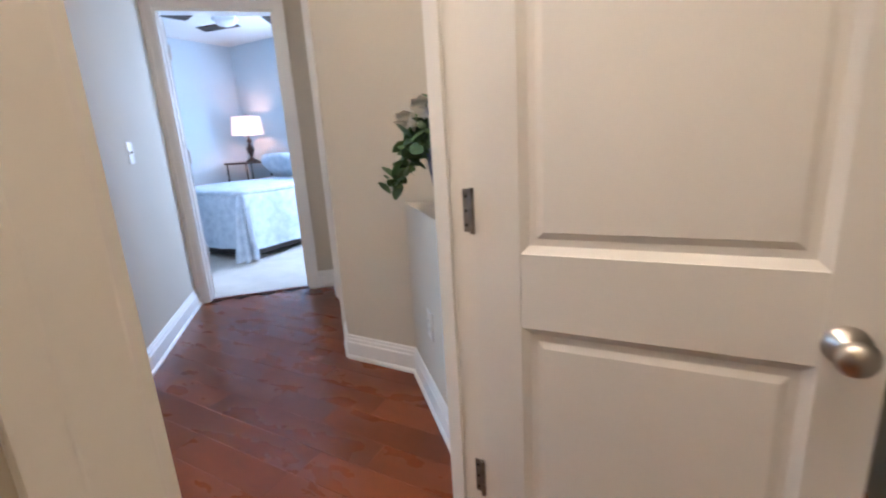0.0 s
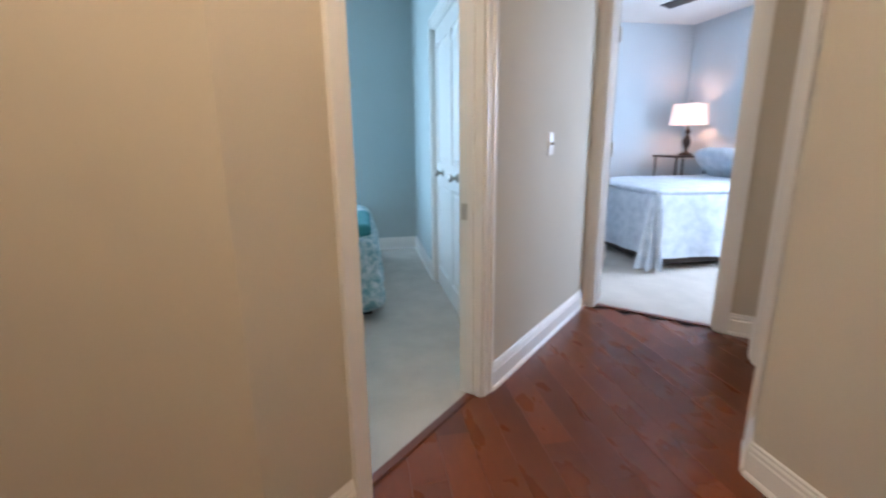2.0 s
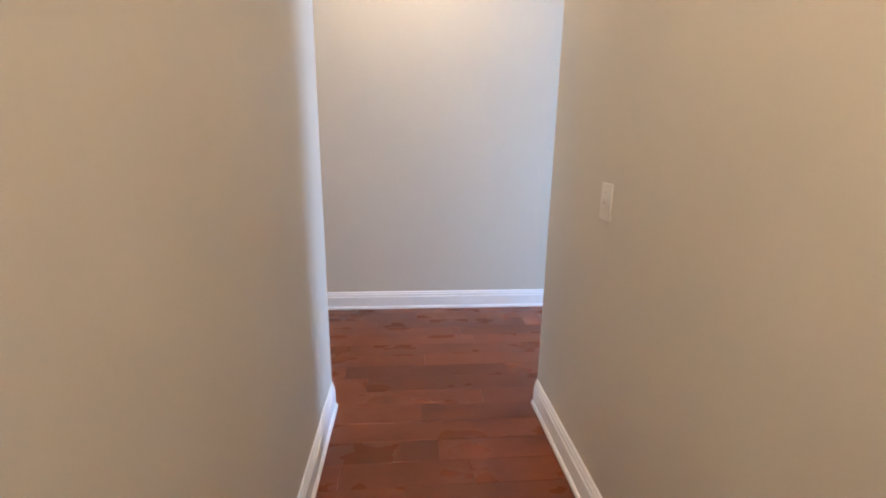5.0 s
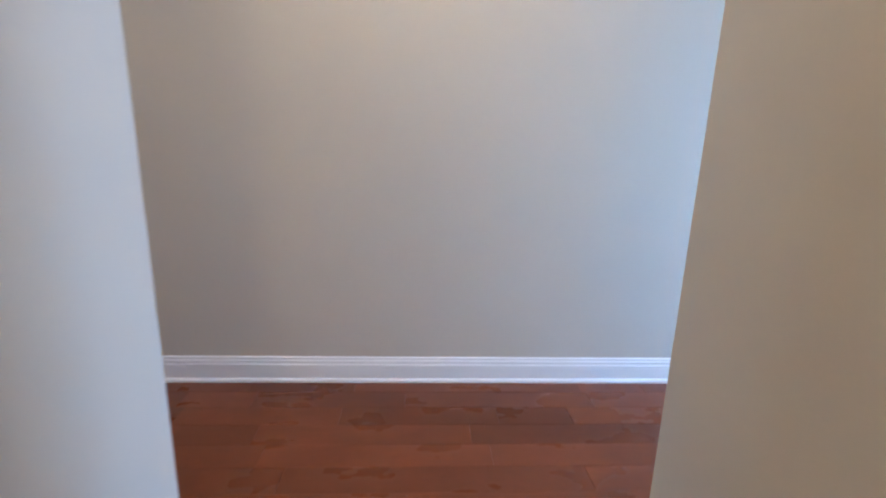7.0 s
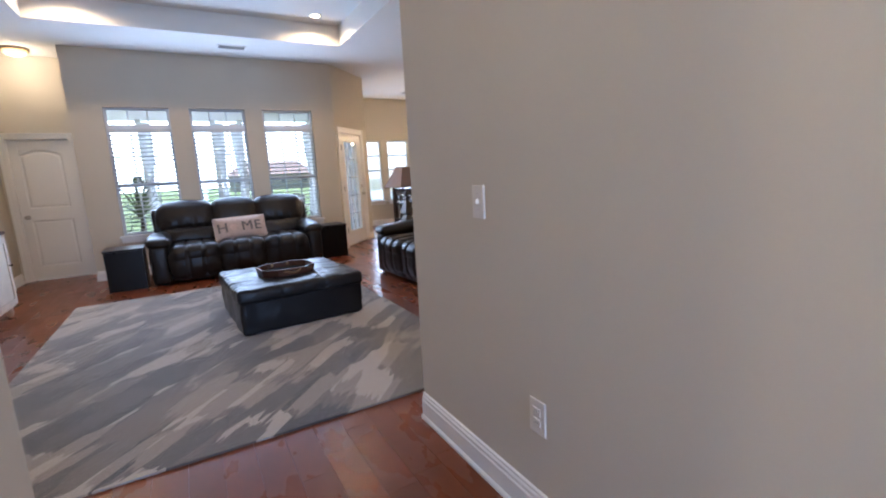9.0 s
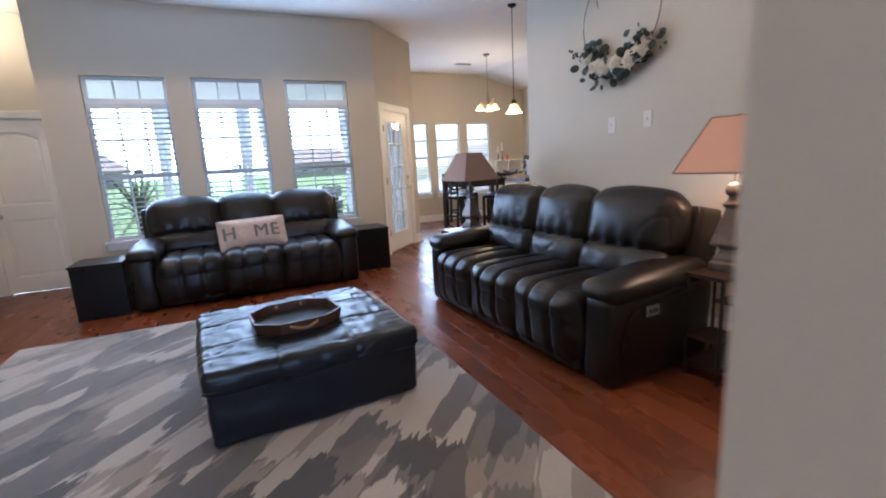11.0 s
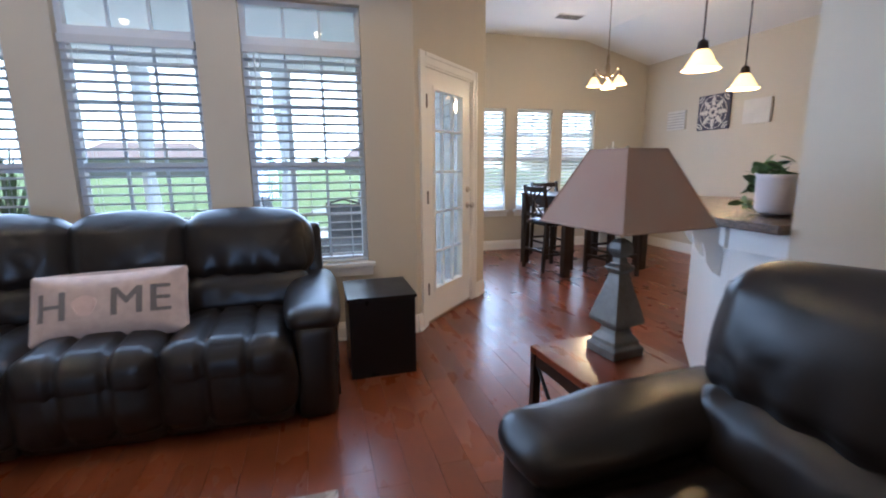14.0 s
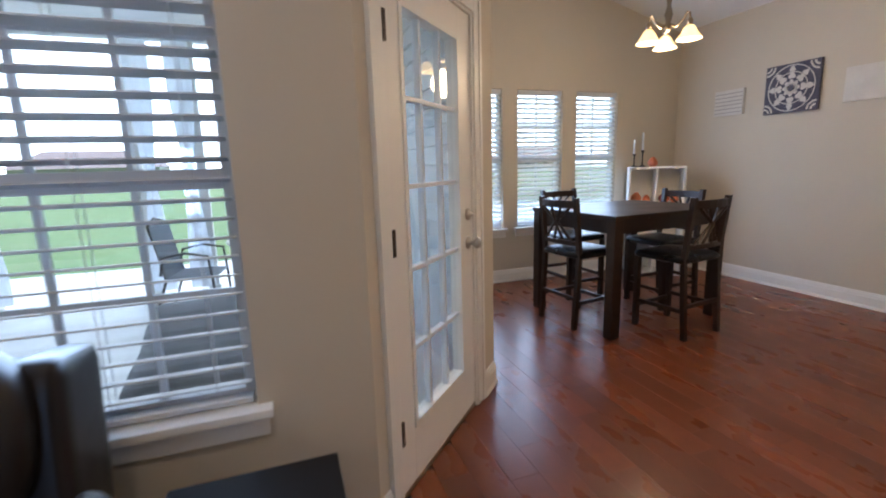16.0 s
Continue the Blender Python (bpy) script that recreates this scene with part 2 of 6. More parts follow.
def rug_material():
    """Woven abstract rug: slanted brush strokes in greys and beiges."""
    m = bpy.data.materials.new("abstract_rug")
    m.use_nodes = True
    n, l = m.node_tree.nodes, m.node_tree.links
    b = n["Principled BSDF"]
    tc = n.new("ShaderNodeTexCoord")

    def strokes(angle, sx, sy, seed, fray):
        """One random tone for each slanted stroke; thin streaks slide along the stroke, so that its ends are frayed."""
        rot = n.new("ShaderNodeMapping")
        rot.inputs["Rotation"].default_value = (0, 0, radians(angle))
        rot.inputs["Location"].default_value = (seed, seed * 1.7, 0)
        l.new(tc.outputs["Object"], rot.inputs[0])
        thin = n.new("ShaderNodeMapping")
        thin.inputs["Scale"].default_value = (0.7, 34, 1)
        l.new(rot.outputs[0], thin.inputs[0])
        no = n.new("ShaderNodeTexNoise")
        no.inputs["Scale"].default_value, no.inputs["Detail"].default_value = 1.0, 2
        l.new(thin.outputs[0], no.inputs["Vector"])
        sl = n.new("ShaderNodeMath")
        sl.operation = "MULTIPLY_ADD"
        l.new(no.outputs["Fac"], sl.inputs[0])
        sl.inputs[1].default_value, sl.inputs[2].default_value = fray, -0.5 * fray
        cb = n.new("ShaderNodeCombineXYZ")
        l.new(sl.outputs[0], cb.inputs[0])
        va = n.new("ShaderNodeVectorMath")
        l.new(rot.outputs[0], va.inputs[0])
        l.new(cb.outputs[0], va.inputs[1])
        sca = n.new("ShaderNodeMapping")
        sca.inputs["Scale"].default_value = (sx, sy, 0)
        l.new(va.outputs[0], sca.inputs[0])
        v = n.new("ShaderNodeTexVoronoi")
        v.inputs["Scale"].default_value = 1.0
        v.distance = "CHEBYCHEV"
        v.inputs["Randomness"].default_value = 0.9
        l.new(sca.outputs[0], v.inputs["Vector"])
        sp = n.new("ShaderNodeSeparateColor")
        l.new(v.outputs["Color"], sp.inputs[0])
        return sp.outputs[0]
    a, c = strokes(RUG_ANGLE, 1.6, 3.4, 0.3, 0.30), strokes(RUG_ANGLE, 2.0, 7.5, 5.1, 0.32)
    ad = n.new("ShaderNodeMath")
    ad.operation = "MULTIPLY_ADD"
    l.new(c, ad.inputs[0])
    ad.inputs[1].default_value = 0.34
    mu = n.new("ShaderNodeMath")
    mu.operation = "MULTIPLY"
    l.new(a, mu.inputs[0])
    mu.inputs[1].default_value = 0.70
    l.new(mu.outputs[0], ad.inputs[2])
    ramp = n.new("ShaderNodeValToRGB")
    ramp.color_ramp.interpolation = "CONSTANT"
    el = ramp.color_ramp.elements
    el[0].position, el[0].color = 0.0, (0.050, 0.046, 0.046, 1)
    el[1].position, el[1].color = 0.20, (0.095, 0.086, 0.080, 1)
    for pos, col in ((0.32, (0.16, 0.136, 0.115, 1)), (0.46, (0.29, 0.245, 0.20, 1)), (0.60, (0.47, 0.415, 0.36, 1)), (0.82, (0.12, 0.105, 0.095, 1))):
        e = el.new(pos)
        e.color = col
    l.new(ad.outputs[0], ramp.inputs[0])
    fi = n.new("ShaderNodeTexNoise")
    fi.inputs["Scale"].default_value, fi.inputs["Detail"].default_value = 160, 3
    l.new(tc.outputs["Object"], fi.inputs["Vector"])
    mx = n.new("ShaderNodeMix")
    mx.data_type, mx.blend_type = "RGBA", "MULTIPLY"
    mx.inputs["Factor"].default_value = 0.45
    l.new(ramp.outputs[0], mx.inputs["A"])
    l.new(fi.outputs["Fac"], mx.inputs["B"])
    br = n.new("ShaderNodeBrightContrast")
    br.inputs["Bright"].default_value = 0.035
    l.new(mx.outputs["Result"], br.inputs[0])
    l.new(br.outputs[0], b.inputs["Base Color"])
    b.inputs["Roughness"].default_value = 0.95
    b.inputs["Specular IOR Level"].default_value = 0.2
    b.inputs["Sheen Weight"].default_value, b.inputs["Sheen Roughness"].default_value = 0.9, 0.35
    bp = n.new("ShaderNodeBump")
    bp.inputs["Strength"].default_value, bp.inputs["Distance"].default_value = 0.5, 0.006
    l.new(fi.outputs["Fac"], bp.inputs["Height"])
    l.new(bp.outputs[0], b.inputs["Normal"])
    return m


RUG_ANGLE = 42.0
RUG = rug_material()

# ==== mesh helpers ====


def link_mesh(name, verts, faces, material, parent=None, label="", smooth=False, pose_m=None):
    me = bpy.data.meshes.new(name)
    me.from_pydata([tuple(v) for v in verts], [], faces)
    me.update()
    if material:
        me.materials.append(material)
    if smooth:
        me.polygons.foreach_set("use_smooth", [True] * len(me.polygons))
    ob = new(name, me)
    if parent is not None:
        ob.parent = parent
    if pose_m is not None:
        ob.matrix_basis = pose_m
    if label:
        ob["label"] = label
    return ob


def part(name, bm, material, parent, label="", smooth=False, m=None):
    """One bmesh as one mesh object under a thing or a part."""
    me = bpy.data.meshes.new(name)
    bmesh.ops.recalc_face_normals(bm, faces=bm.faces)
    bm.to_mesh(me)
    bm.free()
    if material:
        me.materials.append(material)
    if smooth:
        me.polygons.foreach_set("use_smooth", [True] * len(me.polygons))
    ob = new(name, me)
    if parent is not None:
        ob.parent = parent
    if m is not None:
        ob.matrix_basis = m
    if label:
        ob["label"] = label
    return ob


def empty(name, m=None, label="", category="", group="", kind=""):
    ob = new(name)
    ob.empty_display_size = 0.1
    if m is not None:
        ob.matrix_basis = m
    return tagged(ob, label, category, group, kind)


def add_box(bm, x0, x1, y0, y1, z0, z1, bevel=0.0, m=None):
    g = bmesh.ops.create_cube(bm, size=1.0)
    vs = g["verts"]
    bmesh.ops.transform(bm, matrix=Matrix.Translation(((x0 + x1) / 2, (y0 + y1) / 2, (z0 + z1) / 2)) @ Matrix.Diagonal((x1 - x0, y1 - y0, z1 - z0, 1)), verts=vs)
    if bevel:
        es = list({e for v in vs for e in v.link_edges})
        r = bmesh.ops.bevel(bm, geom=es, offset=bevel, segments=2, affect="EDGES", profile=0.7)
        vs = list({v for f in r["faces"] for v in f.verts} | {v for v in vs if v.is_valid})
    if m is not None:
        bmesh.ops.transform(bm, matrix=m, verts=[v for v in vs if v.is_valid])
    return bm


def box(x0, x1, y0, y1, z0, z1, bevel=0.0, m=None):
    return add_box(bmesh.new(), x0, x1, y0, y1, z0, z1, bevel, m)


def add_lathe(bm, profile, seg=24, at=(0, 0, 0), square=False):
    """A turned (or, with square, four-sided) body from (radius, z) pairs."""
    rings = []
    for r, z in profile:
        ring = []
        for i in range(seg):
            a = 2 * math.pi * (i + 0.5) / seg
            k = r / max(abs(math.cos(a)), abs(math.sin(a))) if square else r
            ring.append(bm.verts.new((at[0] + k * math.cos(a), at[1] + k * math.sin(a), at[2] + z)))
        rings.append(ring)
    for a, b in zip(rings, rings[1:]):
        for i in range(seg):
            bm.faces.new((a[i], a[(i + 1) % seg], b[(i + 1) % seg], b[i]))
    bm.faces.new(rings[0][::-1])
    bm.faces.new(rings[-1])
    return bm


def lathe(profile, seg=24, at=(0, 0, 0), square=False):
    return add_lathe(bmesh.new(), profile, seg, at, square)


def add_tube(bm, pts, radius, seg=8):
    pts = [Vector(p) for p in pts]
    rings = []
    for i, p in enumerate(pts):
        d = (pts[min(i + 1, len(pts) - 1)] - pts[max(i - 1, 0)]).normalized()
        u = d.cross(Vector((0, 0, 1)))
        u = d.cross(Vector((1, 0, 0))) if u.length < 0.01 else u
        u.normalize()
        v = d.cross(u)
        r = radius[i] if isinstance(radius, (list, tuple)) else radius
        rings.append([bm.verts.new(p + u * r * math.cos(2 * math.pi * k / seg) + v * r * math.sin(2 * math.pi * k / seg)) for k in range(seg)])
    for a, b in zip(rings, rings[1:]):
        for k in range(seg):
            bm.faces.new((a[k], a[(k + 1) % seg], b[(k + 1) % seg], b[k]))
    bm.faces.new(rings[0][::-1])
    bm.faces.new(rings[-1])
    return bm


def tube(pts, radius, seg=8):
    return add_tube(bmesh.new(), pts, radius, seg)


def soft(hx, hy, hz, r, n=12, bulge=0.0, crumple=0.0, freq=3.0, grooves=(), seed=0.0, squeeze=None, creases=0.0):
    """A padded, rounded block with half sizes hx, hy, hz. grooves: (axis, place, width, depth) stitched channels."""
    h = Vector((hx, hy, hz))
    ts = [math.sin(math.pi / 2 * (2 * i / n - 1)) * 0.5 + 0.5 * (2 * i / n - 1) for i in range(n + 1)]
    verts, faces, index = [], [], {}

    def vid(p):
        k = (round(p[0], 5), round(p[1], 5), round(p[2], 5))
        if k in index:
            return index[k]
        q = Vector((p[0] * hx, p[1] * hy, p[2] * hz))
        inner = Vector([max(-(h[i] - r), min(h[i] - r, q[i])) for i in range(3)])
        d = q - inner
        nrm = d.normalized() if d.length > 1e-6 else Vector(p).normalized()
        w = inner + nrm * r
        if bulge:
            f = [1 - (w[i] / h[i]) ** 2 for i in range(3)]
            for i in range(3):
                w[i] += bulge * nrm[i] * max(0, f[(i + 1) % 3]) * max(0, f[(i + 2) % 3])
        for ax, place, width, depth in grooves:
            g = math.exp(-((w[ax] - place) / width) ** 2)
            w -= nrm * depth * g
        if crumple:
            w += nrm * crumple * noise.noise(Vector((w.x * freq + seed, w.y * freq + seed * 2, w.z * freq)))
            w += nrm * crumple * 0.5 * noise.noise(Vector((w.x * freq * 2.3 + seed, w.y * freq * 2.3, w.z * freq * 2.3)))
        if creases:
            fold = noise.noise(Vector((w.x * 5.5 + seed * 3, w.y * 9.0, w.z * 7.0 + seed)))
            patch = noise.noise(Vector((w.x * 3.1 - seed, w.y * 3.1 + 5, w.z * 3.1)))
            w -= nrm * creases * math.exp(-(fold / 0.085) ** 2) * max(0.0, min(1.0, 2.5 * patch + 0.35))
        if squeeze:
            w = squeeze(w)
        index[k] = len(verts)
        verts.append(w)
        return index[k]
    for ax in range(3):
        for s in (-1, 1):
            for i in range(n):
                for j in range(n):
                    quad = []
                    for a, b in ((i, j), (i + 1, j), (i + 1, j + 1), (i, j + 1)):
                        p = [0, 0, 0]
                        p[ax], p[(ax + 1) % 3], p[(ax + 2) % 3] = s, ts[a], ts[b]
                        quad.append(vid(p))
                    faces.append(quad if s > 0 else quad[::-1])
    return verts, faces


def soft_part(name, at, half, r, material, parent, label="", rot=None, **kw):
    v, f = soft(*half, r, **kw)
    return link_mesh(name, v, f, material, parent, label, True, Matrix.Translation(at) @ (rot or Matrix.Identity(4)))


# ==== structure ====
CEILING, HALLCEIL, HEAD = 3.15, 2.75, 2.19


def wall(name, p0, p1, z1, material, openings=(), thick=0.12, label="", back=None):
    """A wall whose seen face runs from p0 to p1, with its thickness to the left of that way, and openings (s0, s1, z0, z1) through it."""
    a, b = Vector((*p0, 0)), Vector((*p1, 0))
    d = (b - a)
    length = d.length
    d.normalize()
    nrm = Vector((-d.y, d.x, 0))
    ss = sorted({0, length, *[o[0] for o in openings], *[o[1] for o in openings]})
    zs = sorted({-0.02, z1, *[max(-0.02, o[2] if o[2] > 0 else -0.02) for o in openings], *[o[3] for o in openings]})
    bm = bmesh.new()
    m = Matrix.Translation(a) @ Matrix((( d.x, nrm.x, 0, 0), (d.y, nrm.y, 0, 0), (0, 0, 1, 0), (0, 0, 0, 1)))
    for s0, s1 in zip(ss, ss[1:]):
        run = None
        for z0, zt in zip(zs, zs[1:]):
            cs, cz = (s0 + s1) / 2, (z0 + zt) / 2
            hole = any(o[0] < cs < o[1] and (o[2] if o[2] > 0 else -0.1) < cz < o[3] for o in openings)
            if not hole:
                run = (run[0], zt) if run else (z0, zt)
            if hole or zt == zs[-1]:
                if run:
                    add_box(bm, s0, s1, 0, thick, run[0], run[1])
                run = None
    bmesh.ops.remove_doubles(bm, verts=bm.verts, dist=0.0005)
    ob = part(name, bm, material, None, m=m)
    tagged(ob, label or "painted drywall wall with white baseboard", "wall", kind="structure")
    return ob


def along(p0, p1):
    a, b = Vector((*p0, 0)), Vector((*p1, 0))
    d = (b - a).normalized()
    return Matrix.Translation(a) @ Matrix(((d.x, -d.y, 0, 0), (d.y, d.x, 0, 0), (0, 0, 1, 0), (0, 0, 0, 1))), (b - a).length


def baseboard(p0, p1, s0=0.0, s1=None):
    """Moulded white skirting with a shoe strip, standing off the face on its right side."""
    m, length = along(p0, p1)
    s1 = length if s1 is None else s1
    prof = [(0, 0), (-0.026, 0), (-0.026, 0.012), (-0.020, 0.020), (-0.016, 0.022), (-0.016, 0.098), (-0.012, 0.104), (-0.012, 0.118), (-0.007, 0.126), (-0.007, 0.136), (0, 0.142)]
    n = len(prof)
    vs = [(s, y, z) for s in (s0, s1) for y, z in prof]
    fs = [(i, (i + 1) % n, n + (i + 1) % n, n + i) for i in range(n)] + [tuple(range(n))[::-1], tuple(range(n, 2 * n))]
    ob = link_mesh("baseboard", vs, fs, WHITE, None, "white moulded baseboard along the floor", False, m)
    return tagged(ob, category="baseboard", kind="structure")


def casing(p0, p1, s0, s1, z1, thick=0.12, w=0.072, both=True, z0=0.0, material=None, name="door_casing", stop=(0.35, 0.6)):
    """Moulded casing and jambs round an opening, as one thing with its pieces."""
    m, _ = along(p0, p1)
    root = empty(name, m, "white painted door casing and jamb", "door frame", kind="structure")
    mt = material or WHITE
    for y0, y1, yy0, yy1 in ((-0.012, 0.0, -0.02, -0.012),) + (((thick, thick + 0.012, thick + 0.012, thick + 0.02),) if both else ()):
        for a, b in ((s0 - w, s0 + 0.004), (s1 - 0.004, s1 + w)):
            bm = box(a, b, y0, y1, z0, z1 + w, 0.003)
            out = (a, a + 0.03) if a < s0 - 0.01 else (b - 0.03, b)
            add_box(bm, out[0], out[1], yy0, yy1, z0, z1 + w, 0.003)
            part("casing_side", bm, mt, root)
        bm = box(s0 + 0.004, s1 - 0.004, y0, y1, z1 - 0.004, z1 + w, 0.003)
        add_box(bm, s0 + 0.004, s1 - 0.004, yy0, yy1, z1 + w - 0.03, z1 + w, 0.003)
        part("casing_head", bm, mt, root)
    part("jamb", box(s0, s0 + 0.018, 0.0, thick, z0, z1), mt, root)
    part("jamb", box(s1 - 0.018, s1, 0.0, thick, z0, z1), mt, root)
    part("head_jamb", box(s0 + 0.018, s1 - 0.018, 0.0, thick, z1 - 0.018, z1), mt, root)
    for a, b in ((s0 + 0.018, s0 + 0.03), (s1 - 0.03, s1 - 0.018)):
        part("door_stop", box(a, b, thick * stop[0], thick * stop[1], z0, z1 - 0.018), mt, root)
    return root


# hall and foyer
P_FAR = ((0, 0), (5.2, 0))
P_CW = ((1.77, -5.01), (1.77, -1.365))
P_CE = ((2.825, -1.40), (2.825, -3.335))
P_HL = ((2.825, -3.335), (4.74, -5.25))
P_BD = ((4.74, -5.25), (3.965, -6.025))
P_HR = ((3.965, -6.025), (2.955, -5.01))
P_NI = ((2.955, -5.01), (1.77, -5.01))
P_WIN = ((-5.82, -2.17), (-5.82, 1.41))
P_PAT = ((-5.82, 1.41), (-6.74, 2.31))
P_KW = ((-8.9, 2.31), (-8.9, 5.918))
P_KN = ((-8.9, 5.918), (0, 5.918))
P_SOFA = ((-3.76, 2.43), (0, 2.43))
SD0, SD1 = 0.94, 1.635
wall("wall_far", *P_FAR, CEILING, PAINT, label="greige wall lit by cool daylight and a warm ceiling lamp")
wall("wall_living_east", (0, 5.918), (0, 0.12), CEILING, PAINT)
wall("wall_sofa", *P_SOFA, CEILING, PAINT, label="greige wall behind the leather sofa")
wall("wall_corridor_west", *P_CW, CEILING, PAINT, [(SD0, SD1, 0, 2.06)])
wall("wall_living_notch", (1.65, -1.365), (0.62, -1.365), CEILING, PAINT)
wall("wall_living_east_south", (0.62, -1.485), (0.62, -5.2), CEILING, PAINT)
wall("wall_corridor_east", *P_CE, CEILING, PAINT, label="greige corridor wall with a switch and an outlet")
wall("wall_foyer_south", (5.2, -1.40), (2.945, -1.40), CEILING, PAINT)
wall("wall_foyer_east", (5.2, 0), (5.2, -1.379), CEILING, PAINT, [(0.2, 1.15, 0, 2.1)])
wall("wall_hall_left", *P_HL, HALLCEIL, PAINT, [(0.385, 1.185, 0, HEAD)])
wall("wall_bedroom_door", *P_BD, HALLCEIL, PAINT, [(0.07, 0.88, 0, HEAD)])
wall("wall_hall_right", *P_HR, HALLCEIL, PAINT, [(0.40, 1.16, 0, HEAD)])
wall("wall_niche", *P_NI, HALLCEIL, PAINT)
wall("wall_bath_north", (0.74, -2.4), (1.65, -2.4), HALLCEIL, PAINT)
wall("wall_bath_south", (1.65, -5.2), (0.74, -5.2), HALLCEIL, PAINT)
# living room and breakfast room
WINS = ((-1.795, -1.01), (-0.755, 0.005), (0.262, 1.04))
KWINS = ((2.91, 3.48), (3.663, 4.24), (4.428, 5.005))
wall("wall_living_window", *P_WIN, CEILING, PAINT, [(a + 2.17, b + 2.17, 0.60, 2.385) for a, b in WINS], label="greige wall with three tall windows")
wall("wall_patio_door", *P_PAT, CEILING, PAINT, [(0.145, 1.0, 0, 2.06)])
wall("wall_breakfast_south", (-6.74, 2.31), (-8.9, 2.31), CEILING, PAINT)
wall("wall_breakfast_window", *P_KW, CEILING, PAINT, [(a - 2.31, b - 2.31, 0.62, 2.13) for a, b in KWINS], label="greige wall with three blind-covered windows")
wall("wall_breakfast_north", *P_KN, CEILING, PAINT, label="pale greige wall with three canvas prints")
wall("wall_closet_return", (-6.55, -2.17), (-5.94, -2.17), CEILING, PAINT)
wall("wall_closet", (-6.55, -3.15), (-6.55, -2.05), CEILING, PAINT, [(0.10, 0.82, 0, 2.04)])
# unseen sheet added behind the closet door to block outdoor light at its gaps
wall("wall_closet_inside", (-6.75, -3.25), (-6.75, -2.05), CEILING, PAINT, thick=0.05)
wall("wall_living_south", (0.62, -3.15), (-6.55, -3.15), CEILING, PAINT)
# rooms behind the hall doors
wall("wall_bedroom_east", (7.75, -4.9), (7.75, -8.28), HALLCEIL, BLUEPAINT, label="pale blue bedroom wall")
# unseen window hole, put where daylight brightens the top of the bed
wall("wall_bedroom_south", (7.75, -8.28), (3.7, -8.28), HALLCEIL, BLUEPAINT, [(2.0, 3.3, 0.9, 2.2)], label="pale blue bedroom wall")
wall("wall_bedroom_west", (3.7, -8.28), (3.7, -6.35), HALLCEIL, BLUEPAINT)
wall("wall_bedroom_north", (4.9, -4.9), (7.75, -4.9), HALLCEIL, BLUEPAINT)
# unseen window hole, added to let daylight into the teal room
wall("wall_study_east", (6.9, -1.5), (6.9, -4.25), HALLCEIL, TEALPAINT, [(0.3, 1.5, 0.9, 2.2)], label="teal grey bedroom wall")
wall("wall_study_closet", (6.9, -4.25), (3.94, -4.25), HALLCEIL, TEALPAINT, [(1.35, 2.5, 0, 2.1)], label="teal grey wall with bifold closet doors")
wall("wall_study_north", (2.97, -1.5), (6.9, -1.5), HALLCEIL, TEALPAINT)
wall("wall_closet_back", (5.7, -4.80), (4.47, -4.80), HALLCEIL, TEALPAINT, thick=0.05)

# paint on the far sides of the hall walls, as thin boards of the other rooms' colour
for nm, pts, mt, ops in (("wall_bedroom_door_inside", P_BD, BLUEPAINT, [(0.07, 0.88, 0, HEAD)]), ("wall_study_door_inside", P_HL, TEALPAINT, [(0.385, 1.185, 0, HEAD)])):
    _m, _l = along(*pts)
    q0, q1 = _m @ Vector((0, 0.122, 0)), _m @ Vector((_l, 0.122, 0))
    wall(nm, (q0.x, q0.y), (q1.x, q1.y), HALLCEIL, mt, ops, thick=0.006)

tagged(part("wall_header", box(1.66, 2.94, -1.50, -1.41, HALLCEIL + 0.05, CEILING), PAINT, None), "painted header above the corridor mouth", "wall", kind="structure")

# triangular plant ledge in the niche
_tri = [(2.50, -5.01), (1.77, -4.28), (1.77, -5.01)]
link_mesh("plant_ledge", [(x, y, z) for z in (0, 0.90) for x, y in _tri], [(2, 1, 0), (3, 4, 5), (0, 1, 4, 3), (1, 2, 5, 4), (2, 0, 3, 5)], PAINT)
tagged(bpy.data.objects["plant_ledge"], "painted half-height corner ledge in the hall niche", "ledge", kind="structure")

# ceilings
_bm = bmesh.new()
TX0, TX1, TY0, TY1, TZ = -4.74, -1.0, -2.25, 1.27, 3.42
for q in ((-6.8, TX0, -3.3, 2.43), (TX1, 0.0, -3.3, 2.43), (TX0, TX1, -3.3, TY0), (TX0, TX1, TY1, 2.43), (0.0, 5.3, -1.5, 0.1), (0.0, 0.74, -5.3, -1.5)):
    add_box(_bm, *q, CEILING, CEILING + 0.06)
for q in ((TX0 - 0.05, TX0, TY0, TY1), (TX1, TX1 + 0.05, TY0, TY1), (TX0 - 0.05, TX1 + 0.05, TY0 - 0.05, TY0), (TX0 - 0.05, TX1 + 0.05, TY1, TY1 + 0.05)):
    add_box(_bm, *q, CEILING + 0.06, TZ)
add_box(_bm, TX0 - 0.05, TX1 + 0.05, TY0 - 0.05, TY1 + 0.05, TZ, TZ + 0.05)
tagged(part("ceiling_living", _bm, CEIL, None), "white tray ceiling over the living room", "ceiling", kind="structure")
_v = [(-9.1, 2.43, 3.15), (0.1, 2.43, 3.15), (0.1, 4.75, 3.15), (-9.1, 4.75, 3.15), (-9.1, 6.1, 2.80), (0.1, 6.1, 2.80)]
_v += [(x, y, z + 0.06) for x, y, z in _v]
